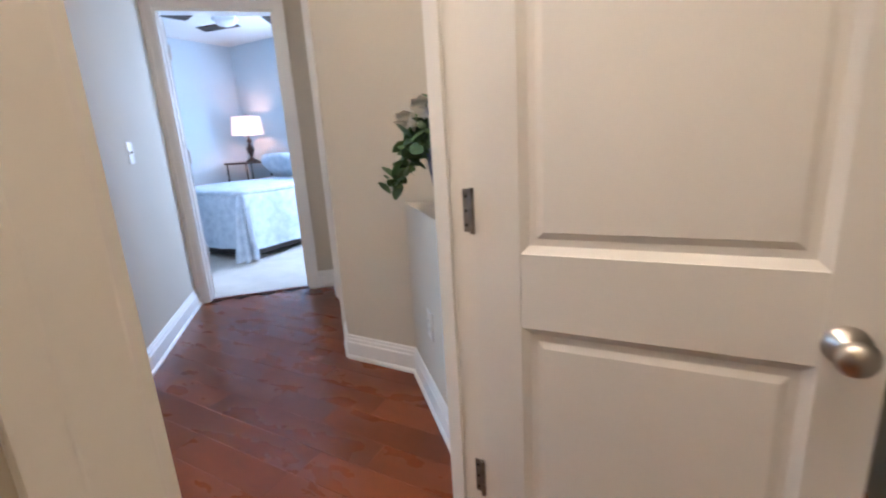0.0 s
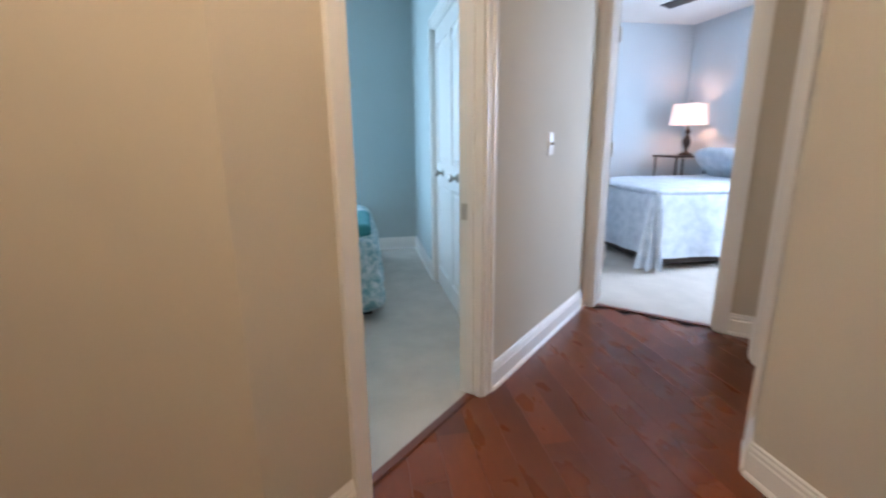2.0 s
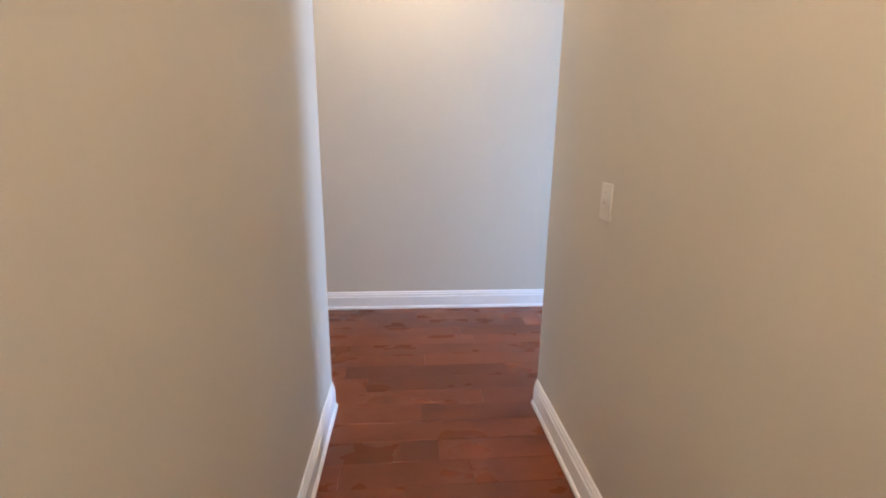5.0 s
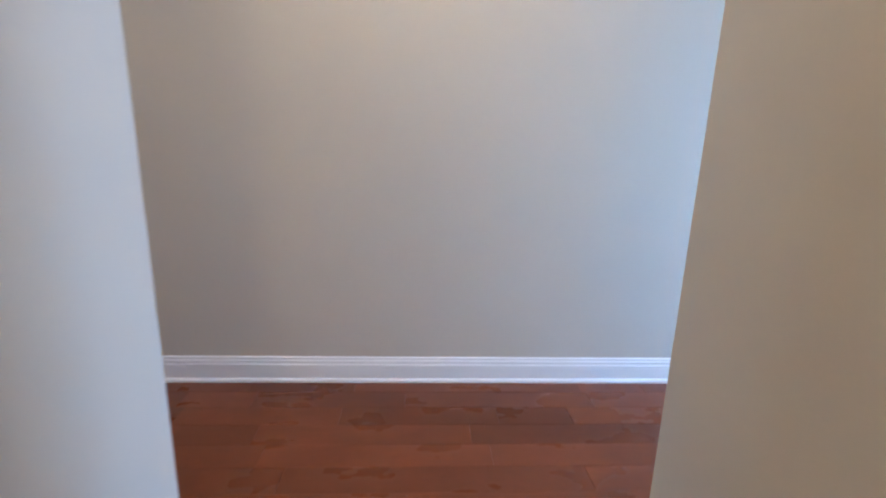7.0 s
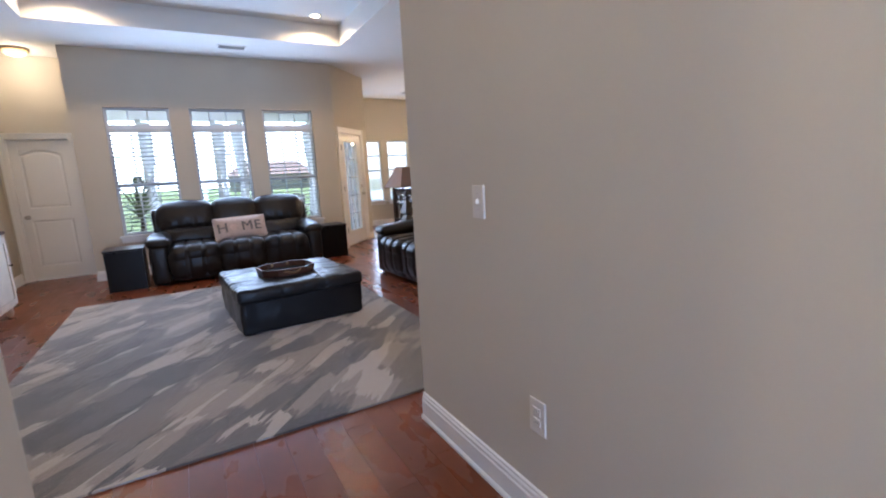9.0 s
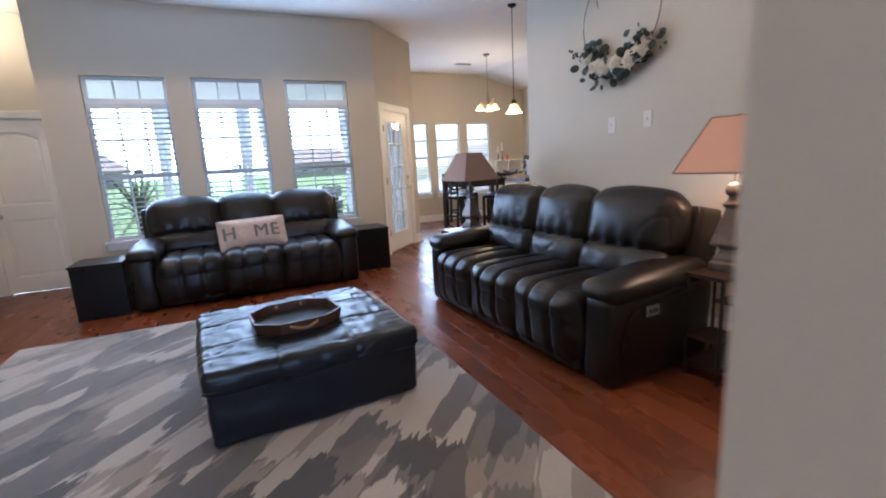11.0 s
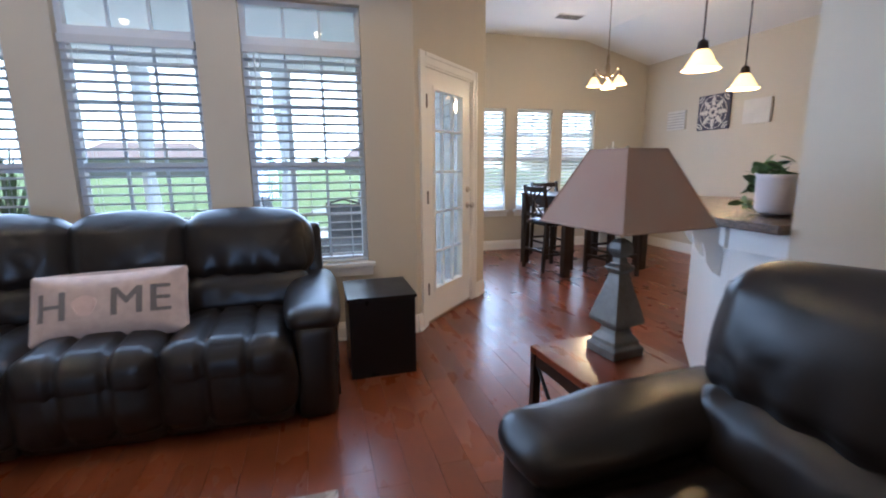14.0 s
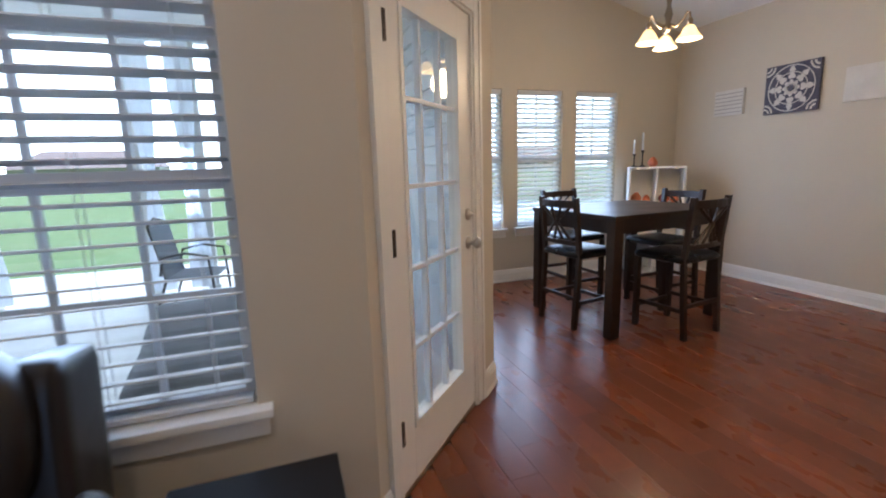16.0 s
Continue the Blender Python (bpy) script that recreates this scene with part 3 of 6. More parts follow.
tagged(link_mesh("ceiling_breakfast", _v, [(0, 3, 2, 1), (3, 4, 5, 2), (6, 7, 8, 9), (9, 8, 11, 10), (0, 1, 7, 6), (4, 10, 11, 5), (0, 6, 9, 3), (3, 9, 10, 4), (1, 2, 8, 7), (2, 5, 11, 8)], CEIL), "white ceiling sloping down over the breakfast corner", "ceiling", kind="structure")
tagged(part("ceiling_breakfast_edge", box(-9.1, -6.8, 2.1, 2.43, CEILING, CEILING + 0.06), CEIL, None), "white ceiling edge", "ceiling", kind="structure")
tagged(part("ceiling_hall", box(0.7, 7.9, -8.45, -1.40, HALLCEIL, HALLCEIL + 0.05), CEIL, None), "white hall ceiling", "ceiling", kind="structure")

# floors
_bm = bmesh.new()
for _q in ((-5.92, 5.3, -6.2, 6.0), (-6.64, -5.92, -3.3, -2.06), (-9.0, -5.92, 2.32, 6.0)):
    add_box(_bm, *_q, -0.06, -0.012)
_lo, _hi = [[_bm.verts.new((x, y, z)) for x, y in ((-5.92, 1.44), (-5.92, 2.32), (-6.80, 2.32))] for z in (-0.06, -0.012)]
for _f in (_lo[::-1], _hi, (_lo[0], _lo[1], _hi[1], _hi[0]), (_lo[1], _lo[2], _hi[2], _hi[1]), (_lo[2], _lo[0], _hi[0], _hi[2])):
    _bm.faces.new(_f)
tagged(part("floor", _bm, JOINT, None), "dark reddish maple plank floor", "floor", kind="structure")


def carpet(name, outline, z, label):
    n = len(outline)
    vs = [(x, y, zz) for zz in (-0.02, z) for x, y in outline]
    fs = [tuple(range(n, 2 * n)), tuple(range(n))[::-1]] + [(i, (i + 1) % n, n + (i + 1) % n, n + i) for i in range(n)]
    ob = link_mesh(name, vs, fs, CARPET)
    tagged(ob, label, "carpet", kind="structure")


carpet("carpet_bedroom", [(3.67, -6.405), (3.67, -8.35), (7.8, -8.35), (7.8, -4.85), (5.225, -4.85)], 0.004, "cream carpet in the bedroom")
carpet("carpet_study", [(2.9, -3.325), (3.9, -4.325), (6.95, -4.325), (6.95, -1.45), (2.9, -1.45)], 0.003, "cream carpet in the teal bedroom")
for pts, s0, s1 in ((P_HL, 0.403, 1.167), (P_BD, 0.088, 0.862)):
    _m, _ = along(*pts)
    tagged(part("threshold_strip", box(s0, s1, 0.035, 0.075, 0.0, 0.010, 0.004, m=None), REDWOOD, None, m=_m), "dark wooden threshold strip at the carpet edge", "threshold", kind="structure")

# skirting
for pts, cuts in ((P_FAR, ((0, None),)), (P_CW, ((0.73, SD0 - 0.072), (SD1 + 0.072, None))), (P_CE, ((0, None),)), (P_HL, ((0, 0.313), (1.257, None))), (P_BD, ((0.952, None),)), (P_HR, ((0, 0.328), (1.232, None))), (((2.955, -5.01), (2.50, -5.01)), ((0, None),)), (((2.50, -5.01), (1.77, -4.28)), ((0, None),)),
                  (P_WIN, ((0, None),)), (P_PAT, ((0, 0.065), (1.08, None))), (P_KW, ((0, None),)), (P_KN, ((0, 8.7),)), (P_SOFA, ((0, None),)), (((0, 2.43), (0, 0)), ((0, None),)), (((1.77, -1.365), (0.62, -1.365)), ((0, None),)), (((5.2, -1.40), (2.825, -1.40)), ((0, None),)), (((0.62, -1.365), (0.62, -3.15)), ((0, None),)), (((0.62, -3.15), (-6.55, -3.15)), ((0, None),)),
                  (((-6.55, -2.17), (-5.82, -2.17)), ((0, None),)), (((6.9, -1.5), (6.9, -4.25)), ((0, None),)), (((6.9, -4.25), (3.85, -4.25)), ((0, 1.28), (2.57, None))), (((7.75, -4.9), (7.75, -8.28)), ((0, None),)), (((7.75, -8.28), (3.7, -8.28)), ((0, None),))):
    for a, b in cuts:
        baseboard(*pts, a, b)
casing(*P_CW, SD0, SD1, 2.06, stop=(0.08, 0.30))
casing(*P_HL, 0.385, 1.185, HEAD)
casing(*P_BD, 0.07, 0.88, HEAD)
casing(*P_HR, 0.40, 1.16, HEAD)
casing((-6.55, -3.15), (-6.55, -2.05), 0.10, 0.82, 2.04, both=False)
casing(*P_PAT, 0.145, 1.0, 2.06, w=0.08)
casing((6.9, -4.25), (3.85, -4.25), 1.35, 2.5, 2.1, both=False)

# ==== doors and windows ====


def panel_door(name, w, h, m, label, panels=((0.11, -0.11, 1.02, -0.12), (0.11, -0.11, 0.22, 0.86)), knob=None, hinges=(), arch=False, t=0.035, material=None, kind=""):
    """A moulded two-panel door leaf: x along its width, y its thickness, z up."""
    mt = material or WHITE
    root = empty(name, m, label, "door", kind=kind)
    xs = [panels[0][0], w + panels[0][1]]
    part("stile", box(0, xs[0], 0, t, 0.008, h, 0.002), mt, root)
    part("stile", box(xs[1], w, 0, t, 0.008, h, 0.002), mt, root)
    zs = sorted((p[2], h + p[3] if p[3] < 0 else p[3]) for p in panels)
    edges = [0.008] + [z for p in zs for z in p] + [h]
    for z0, z1 in zip(edges[::2], edges[1::2]):
        part("rail", box(xs[0], xs[1], 0.0, t, z0, z1, 0.001), mt, root)
    for k, (z0, z1) in enumerate(zs):
        top = arch and k == len(zs) - 1
        bm = box(xs[0], xs[1], t / 2 - 0.003, t / 2 + 0.003, z0, z1)
        for y0, y1, yy in ((0.002, t / 2 - 0.006, -1), (t / 2 + 0.006, t - 0.002, 1)):
            g = 0.030
            ring = []
            for off, y in ((0.0, y0 if yy < 0 else y1), (0.016, y1 if yy < 0 else y0), (g, y1 if yy < 0 else y0), (g + 0.014, (y0 + 0.004) if yy < 0 else (y1 - 0.004))):
                pts = []
                a, b, c, d = xs[0] + off, xs[1] - off, z0 + off, z1 - off
                pts += [(a, y, c), (b, y, c)]
                n = 8
                for i in range(n + 1):
                    u = i / n
                    rise = 0.07 * (1 - (2 * u - 1) ** 2) - 0.07 if top else 0
                    pts.append((b + (a - b) * u, y, d + rise))
                ring.append([bm.verts.new(p) for p in pts])
            for r0, r1 in zip(ring, ring[1:]):
                for i in range(len(r0)):
                    j = (i + 1) % len(r0)
                    bm.faces.new((r0[i], r0[j], r1[j], r1[i]) if yy < 0 else (r1[i], r1[j], r0[j], r0[i]))
            bm.faces.new(ring[-1] if yy < 0 else ring[-1][::-1])
        part("panel", bm, mt, root)
    if knob:
        kx, kz = knob
        for s, y in ((-1, 0), (1, t)):
            prof = [(0.032, 0), (0.032, 0.006), (0.012, 0.012), (0.011, 0.03), (0.024, 0.038), (0.029, 0.052), (0.022, 0.064), (0.004, 0.068)]
            ob = part("door_knob", lathe(prof, 20), STEEL, root, "round brushed nickel knob", True)
            ob.matrix_basis = Matrix.Translation((kx, y, kz)) @ Matrix.Rotation(radians(90 * -s), 4, "X")
    for hx, hz in hinges:
        bm = box(hx - 0.004, hx + 0.028, -0.003, 0.001, hz - 0.045, hz + 0.045, 0.001)
        add_tube(bm, [(hx - 0.006, -0.006, hz - 0.05), (hx - 0.006, -0.006, hz + 0.05)], 0.007)
        part("hinge", bm, STEEL, root, "nickel butt hinge")
    return root


# open door of the first room
_dir = Vector((-1.0, -0.05, 0)).normalized()
_leaf = Matrix.Translation((1.685, -4.05, 0)) @ Matrix(((_dir.x, -_dir.y, 0, 0), (_dir.y, _dir.x, 0, 0), (0, 0, 1, 0), (0, 0, 0, 1))) @ Matrix.Translation((0, 0, 0))
panel_door("interior_door", 0.67, 2.04, _leaf @ Matrix.Translation((0, -0.0, 0)), "white two-panel interior door standing open on its hinges", panels=((0.10, -0.085, 0.955, -0.12), (0.10, -0.085, 0.20, 0.797)), knob=(0.615, 0.84), hinges=())
for _z in (0.40, 1.04, 1.80):
    _b = box(1.688, 1.706, -4.062, -4.0505, _z - 0.045, _z + 0.045, 0.003)
    add_tube(_b, [(1.684, -4.046, _z - 0.047), (1.684, -4.046, _z + 0.047)], 0.0055)
    _h = tagged(part("door_hinge", _b, HINGE, None), "nickel butt hinge on the white jamb", "hinge", "hinges of the open door")
    for _x, _dz in ((1.698, -0.030), (1.698, 0.0), (1.698, 0.030)):
        part("screw", lathe([(0.0035, 0.0), (0.0035, 0.0012)], 10), SLOT, _h, m=Matrix.Translation((_x, -4.0500, _z + _dz)) @ Matrix.Rotation(radians(-90), 4, "X"))
_m, _ = along(*P_HR)
panel_door("hall_closet_door", 0.72, HEAD - 0.03, _m @ Matrix.Translation((0.42, 0.06, 0)), "white closed two-panel closet door in the hall", knob=(0.66, 0.93))
panel_door("closet_door", 0.682, 2.019, Matrix.Translation((-6.585, -3.031, 0)) @ Matrix.Rotation(radians(90), 4, "Z"), "white closed two-panel arched closet door", arch=True, knob=(0.07, 0.93), panels=((0.10, -0.10, 1.05, -0.14), (0.10, -0.10, 0.2, 0.88)))
# bedroom door folded back inside its room: only its hinges and edge show
_m, _ = along(*P_BD)
panel_door("bedroom_door", 0.76, HEAD - 0.03, _m @ Matrix.Translation((0.10, 0.128, 0)) @ Matrix.Rotation(radians(114), 4, "Z"), "white bedroom door swung open against the wall", hinges=[(0.0, 1.92), (0.0, 1.16), (0.0, 0.40)])
_m, _ = along(*P_HL)
tagged(part("strike_plate", box(1.1625, 1.167, 0.075, 0.11, 0.88, 0.955, 0.001), STEEL, None, m=_m), "brushed nickel strike plate in the white jamb", "strike plate")
# bifold closet doors of the teal room, half folded
for k, (x0, x1, yy, ang) in enumerate(((4.42, 4.97, -4.27, 0), (4.98, 5.53, -4.27, 0))):
    panel_door("bifold_closet_door", 0.56, 2.07, Matrix.Translation((x1, yy + 0.0, 0.01)) @ Matrix.Rotation(radians(180 + ang), 4, "Z"), "white panelled bifold closet door standing slightly ajar", knob=(0.30 if k else 0.28, 0.98), arch=True, panels=((0.07, -0.07, 1.05, -0.12), (0.07, -0.07, 0.16, 0.88)))


def patio_door():
    m, _ = along(*P_PAT)
    root = empty("patio_door", m @ Matrix.Translation((0.164, 0.012, 0.01)), "white glazed patio door with fifteen panes", "door")
    w, h, t = 0.817, 2.03, 0.045
    gx0, gx1, gz0, gz1 = 0.128, 0.672, 0.25, 1.905
    part("stile", box(0, gx0, 0, t, 0, h, 0.002), WHITE, root)
    part("stile", box(gx1, w, 0, t, 0, h, 0.002), WHITE, root)
    part("rail", box(gx0, gx1, 0, t, 0, gz0, 0.001), WHITE, root)
    part("rail", box(gx0, gx1, 0, t, gz1, h, 0.001), WHITE, root)
    for a in ((gx0, gx0 + 0.022, gz0, gz1), (gx1 - 0.022, gx1, gz0, gz1), (gx0 + 0.022, gx1 - 0.022, gz0, gz0 + 0.022), (gx0 + 0.022, gx1 - 0.022, gz1 - 0.022, gz1)):
        part("glazing_bead", box(a[0], a[1], -0.008, t + 0.008, a[2], a[3], 0.003), WHITE, root)
    pw, ph = (gx1 - gx0) / 3, (gz1 - gz0) / 5
    for i in (1, 2):
        part("muntin", box(gx0 + i * pw - 0.009, gx0 + i * pw + 0.009, 0.008, t - 0.008, gz0 + 0.022, gz1 - 0.022, 0.003), VINYL, root)
    for j in range(1, 5):
        part("muntin", box(gx0 + 0.022, gx1 - 0.022, 0.007, t - 0.007, gz0 + j * ph - 0.009, gz0 + j * ph + 0.009, 0.003), VINYL, root)
    me = None
    for i in range(3):
        for j in range(5):
            p = part("pane", box(gx0 + i * pw, gx0 + (i + 1) * pw, t / 2 - 0.002, t / 2 + 0.002, gz0 + j * ph, gz0 + (j + 1) * ph), PANE, root)
            p.visible_shadow = False
    for z in (0.30, 1.05, 1.78):
        part("hinge", box(-0.013, 0.006, -0.026, 0.0, z - 0.05, z + 0.05, 0.002), DARKBRONZE, root, "dark bronze hinge")
    for z, knob in ((1.075, False), (0.93, True)):
        ob = part("door_knob" if knob else "deadbolt", lathe([(0.032, 0), (0.032, 0.008), (0.012, 0.014), (0.012, 0.034), (0.026, 0.042), (0.030, 0.056), (0.022, 0.068), (0.004, 0.072)] if knob else [(0.030, 0), (0.030, 0.010), (0.022, 0.016), (0.010, 0.018), (0.009, 0.034)], 18), STEEL, root, "brushed nickel", True)
        ob.matrix_basis = Matrix.Translation((w - 0.06, 0.0, z)) @ Matrix.Rotation(radians(90), 4, "X")
    part("sweep", box(0, w, -0.004, t, -0.008, 0.012), BRASSY, root)


patio_door()


def window(name, y0, y1, z0, z1, x_face, rail, transom=None, blind_top=None, grid=(3, 2), pitch=0.058, tilt=18, sill_out=0.05, slat_material=None):
    """Window in a wall facing +x: frame, sashes, muntins, panes, sill, apron and a blind."""
    root = empty(name, Matrix.Translation((x_face, y0, 0)), "white double-hung window with a wooden sill", "window", kind="structure")
    w = y1 - y0
    d0, d1 = -0.115, -0.075
    lower_top = transom[0] if transom else z1
    for a in ((0, 0.035, z0, z1), (w - 0.035, w, z0, z1)):
        part("window_frame", box(d0, d1 + 0.02, a[0], a[1], a[2], a[3], 0.003), VINYL, root)
    for a in ((z0, z0 + 0.04), (z1 - 0.035, z1)):
        part("window_frame", box(d0, d1 + 0.02, 0.035, w - 0.035, a[0], a[1], 0.003), VINYL, root)
    part("meeting_rail", box(d0, d1 + 0.015, 0.035, w - 0.035, rail - 0.03, rail + 0.03, 0.003), VINYL, root)
    areas = [(z0 + 0.04, rail - 0.03), (rail + 0.03, lower_top - 0.035)]
    if transom:
        part("mullion", box(d0, d1 + 0.03, 0.035, w - 0.035, transom[0] - 0.035, transom[1], 0.004), VINYL, root)
        areas.append((transom[1], z1 - 0.035))
    for k, (a, b) in enumerate(areas):
        cols, rows = (3, 1) if k == 2 else grid
        for i in range(1, cols):
            y = 0.035 + (w - 0.07) * i / cols
            part("muntin", box(d0 + 0.012, d1 - 0.004, y - 0.009, y + 0.009, a, b, 0.002), VINYL, root)
        for j in range(1, rows):
            z = a + (b - a) * j / rows
            part("muntin", box(d0 + 0.013, d1 - 0.005, 0.035, w - 0.035, z - 0.009, z + 0.009, 0.002), VINYL, root)
        p = part("pane", box(d0 + 0.018, d0 + 0.022, 0.035, w - 0.035, a, b), PANE, root)
        p.visible_shadow = False
    part("window_sill", box(-0.075, sill_out, -0.045, w + 0.045, z0 - 0.028, z0 + 0.002, 0.006), WHITE, root)
    part("apron", box(0.0, 0.016, -0.03, w + 0.03, z0 - 0.10, z0 - 0.028, 0.004), WHITE, root)
    # blind
    top = blind_top or z1
    bl = empty("window_blind", Matrix.Translation((x_face - 0.034, y0 + 0.012, 0)), "white slatted blind lowered with its slats open", "blind", "window blinds")
    bw = w - 0.024
    part("head_rail", box(-0.028, 0.028, 0, bw, top - 0.055, top - 0.004, 0.004), BLIND, bl)
    part("bottom_rail", box(-0.026, 0.026, 0, bw, z0 + 0.008, z0 + 0.026, 0.004), BLIND, bl)
    first = None
    z = z0 + 0.026 + pitch * 0.8
    while z < top - 0.07:
        if first is None:
            vs = []
            for y in (0, bw):
                for u in (-1, -0.5, 0, 0.5, 1):
                    vs.append((u * 0.027, y, 0.003 * (1 - u * u)))
                for u in (1, 0.5, 0, -0.5, -1):
                    vs.append((u * 0.027, y, 0.003 * (1 - u * u) - 0.005))
            fs = [(i, (i + 1) % 10, 10 + (i + 1) % 10, 10 + i) for i in range(10)] + [tuple(range(10))[::-1], tuple(range(10, 20))]
            s = link_mesh("slat", vs, fs, slat_material or BLIND, bl)
            first = s.data
        else:
            s = new("slat", first)
            s.parent = bl
        s.matrix_basis = Matrix.Translation((0, 0, z)) @ Matrix.Rotation(radians(tilt), 4, "Y")
        z += pitch
    for y in (0.10, bw / 2, bw - 0.10) if bw > 0.65 else (0.10, bw - 0.10):
        for x in (-0.026, 0.026):
            part("ladder_cord", tube([(x, y, z0 + 0.02), (x, y, top - 0.03)], 0.0016, 4), BLIND, bl)
    part("wand", tube([(0.034, 0.07, top - 0.06), (0.036, 0.07, top - 0.75)], 0.004, 6), BLIND, bl)


for i, (a, b) in enumerate(WINS):
    window("window_%d" % (i + 1), a, b, 0.60, 2.385, -5.82, 1.31, (2.115, 2.155), 2.10, tilt=-12)
for i, (a, b) in enumerate(KWINS):
    window("window_%d" % (i + 4), a, b, 0.62, 2.13, -8.9, 1.38, None, 2.13, grid=(2, 2), pitch=0.052, tilt=40, slat_material=VINYLSLAT)

# ==== wall plates ====


def plate(m, kind, double=False, label=""):
    w = 0.075 if not double else 0.12
    root = empty("light_switch" if kind == "switch" else "wall_outlet", m, label or ("ivory toggle light switch plate on the wall" if kind == "switch" else "ivory duplex outlet plate on the wall"), "light switch" if kind == "switch" else "outlet")
    part("cover_plate", box(-w / 2, w / 2, -0.007, 0, -0.062, 0.062, 0.003), PLATE, root)
    if kind == "switch":
        part("toggle", box(-0.006, 0.006, -0.020, -0.006, -0.006, 0.010, 0.002), PLATE, root)
        for z in (-0.03, 0.03):
            part("screw", lathe([(0.003, 0), (0.003, 0.0015)], 10), STEEL, root, m=Matrix.Translation((0, -0.007, z)) @ Matrix.Rotation(radians(90), 4, "X"))
    else:
        for z in (-0.02, 0.02):
            part("receptacle", box(-0.017, 0.017, -0.010, -0.006, z - 0.015, z + 0.015, 0.002), PLATE, root)
            for x in (-0.006, 0.006):
                part("slot", box(x - 0.001, x + 0.001, -0.0108, -0.0098, z - 0.003, z + 0.006), SLOT, root)
    return root


def on_wall(pts, s, z):
    m, _ = along(*pts)
    return m @ Matrix.Translation((s, 0, z))


plate(on_wall(P_FAR, 0.58, 1.15), "switch")
plate(on_wall(P_FAR, 0.89, 0.425), "outlet")
plate(on_wall(P_CE, 0.596, 1.148), "switch")
plate(on_wall(P_CE, 1.30, 0.40), "outlet")
plate(on_wall(P_HL, 1.93, 1.21), "switch")
plate(on_wall(((2.50, -5.01), (1.77, -4.28)), 0.38, 0.42), "outlet")
plate(on_wall(P_SOFA, 1.165, 1.512), "switch")
plate(on_wall(P_SOFA, 1.52, 1.525), "switch")

# ==== living room ====


def pleats(half, seed):
    """Short upright folds that gather along the bottom seam of a back cushion."""
    def fold(w):
        low = max(0.0, min(1.0, (-w.z - 0.02) / 0.15))
        lean = noise.noise(Vector((w.x * 3, seed, 0)))
        d = low * 0.009 * math.sin(w.x * 46 + 3.5 * lean + w.z * 22 * lean + seed)
        return Vector((w.x, w.y + (d if w.y < 0 else 0), w.z))
    return fold


def recliner_sofa(m, label):
    """Three-seat reclining sofa: x along its width, front towards -y."""
    root = empty("reclining_sofa", m, label, "sofa", "leather sofas")
    W, D = 2.20, 0.95
    part("base_frame", box(-W / 2 + 0.10, W / 2 - 0.10, -D / 2 + 0.10, D / 2 - 0.06, 0.04, 0.30, 0.02), LEATHER, root)
    for s in (-1, 1):
        soft_part("arm_side", (s * (W / 2 - 0.11), -0.02, 0.27), (0.105, D / 2 - 0.04, 0.26), 0.05, LEATHER, root, n=12, bulge=0.015, crumple=0.008, freq=4, seed=s)
        soft_part("armrest", (s * (W / 2 - 0.115), -0.06, 0.565), (0.135, 0.40, 0.065), 0.06, LEATHER, root, "padded leather armrest", n=12, bulge=0.02, crumple=0.012, freq=4, seed=s * 3, rot=Matrix.Rotation(radians(3), 4, "X"))
    sw = (W - 0.46) / 3
    for i in (-1, 0, 1):
        x = i * sw
        bx, bw = x + i * 0.045, sw / 2 + 0.006 + 0.045 * abs(i)
        g = [(0, -sw * 0.17, 0.016, 0.030), (0, sw * 0.17, 0.016, 0.030)]
        soft_part("seat_cushion", (x, -0.16, 0.385), (sw / 2 + 0.004, 0.36, 0.115), 0.09, LEATHER, root, n=48, creases=0.002, bulge=0.025, crumple=0.006, freq=5, grooves=g, seed=i * 2.3)
        soft_part("front_panel", (x, -D / 2 + 0.035, 0.275), (sw / 2 + 0.003, 0.065, 0.19), 0.06, LEATHER, root, n=30, bulge=0.035, crumple=0.010, freq=6, grooves=g, seed=i * 3.1 + 7)
        soft_part("footrest_edge", (x, -D / 2 + 0.055, 0.085), (sw / 2 + 0.003, 0.055, 0.05), 0.04, LEATHER, root, n=8, crumple=0.004)
        tilt = Matrix.Rotation(radians(-13), 4, "X")
        soft_part("lumbar_cushion", (bx, 0.17, 0.555), (bw - 0.002, 0.10, 0.13), 0.085, LEATHER, root, n=44, creases=0.006, bulge=0.03, crumple=0.009, freq=6, seed=i + 11, rot=tilt)
        soft_part("back_cushion", (bx, 0.265, 0.82), (bw, 0.115, 0.205), 0.10, LEATHER, root, "plump stitched leather back cushion", n=48, creases=0.004, bulge=0.045, crumple=0.005, freq=4, seed=i + 21, rot=tilt, squeeze=pleats(bw, i + 2.0))
    soft_part("back_frame", (0, 0.38, 0.60), (W / 2 - 0.13, 0.075, 0.34), 0.05, LEATHER, root, n=10, crumple=0.005, rot=Matrix.Rotation(radians(-10), 4, "X"))
    for s in (-1, 1):
        soft_part("back_wing", (s * (W / 2 - 0.10), 0.37, 0.60), (0.055, 0.12, 0.34), 0.035, LEATHER, root, n=10, crumple=0.006, rot=Matrix.Rotation(radians(-10), 4, "X"))
        for y in (-0.36, 0.36):
            part("foot", box(s * (W / 2 - 0.13) - 0.03, s * (W / 2 - 0.13) + 0.03, y - 0.03, y + 0.03, 0.0, 0.05, 0.006), BLACKWOOD, root)
    # sewn side panel with a piped border, and the recliner's button plate
    for s in (-1, 1):
        xs = s * (W / 2 + 0.004)
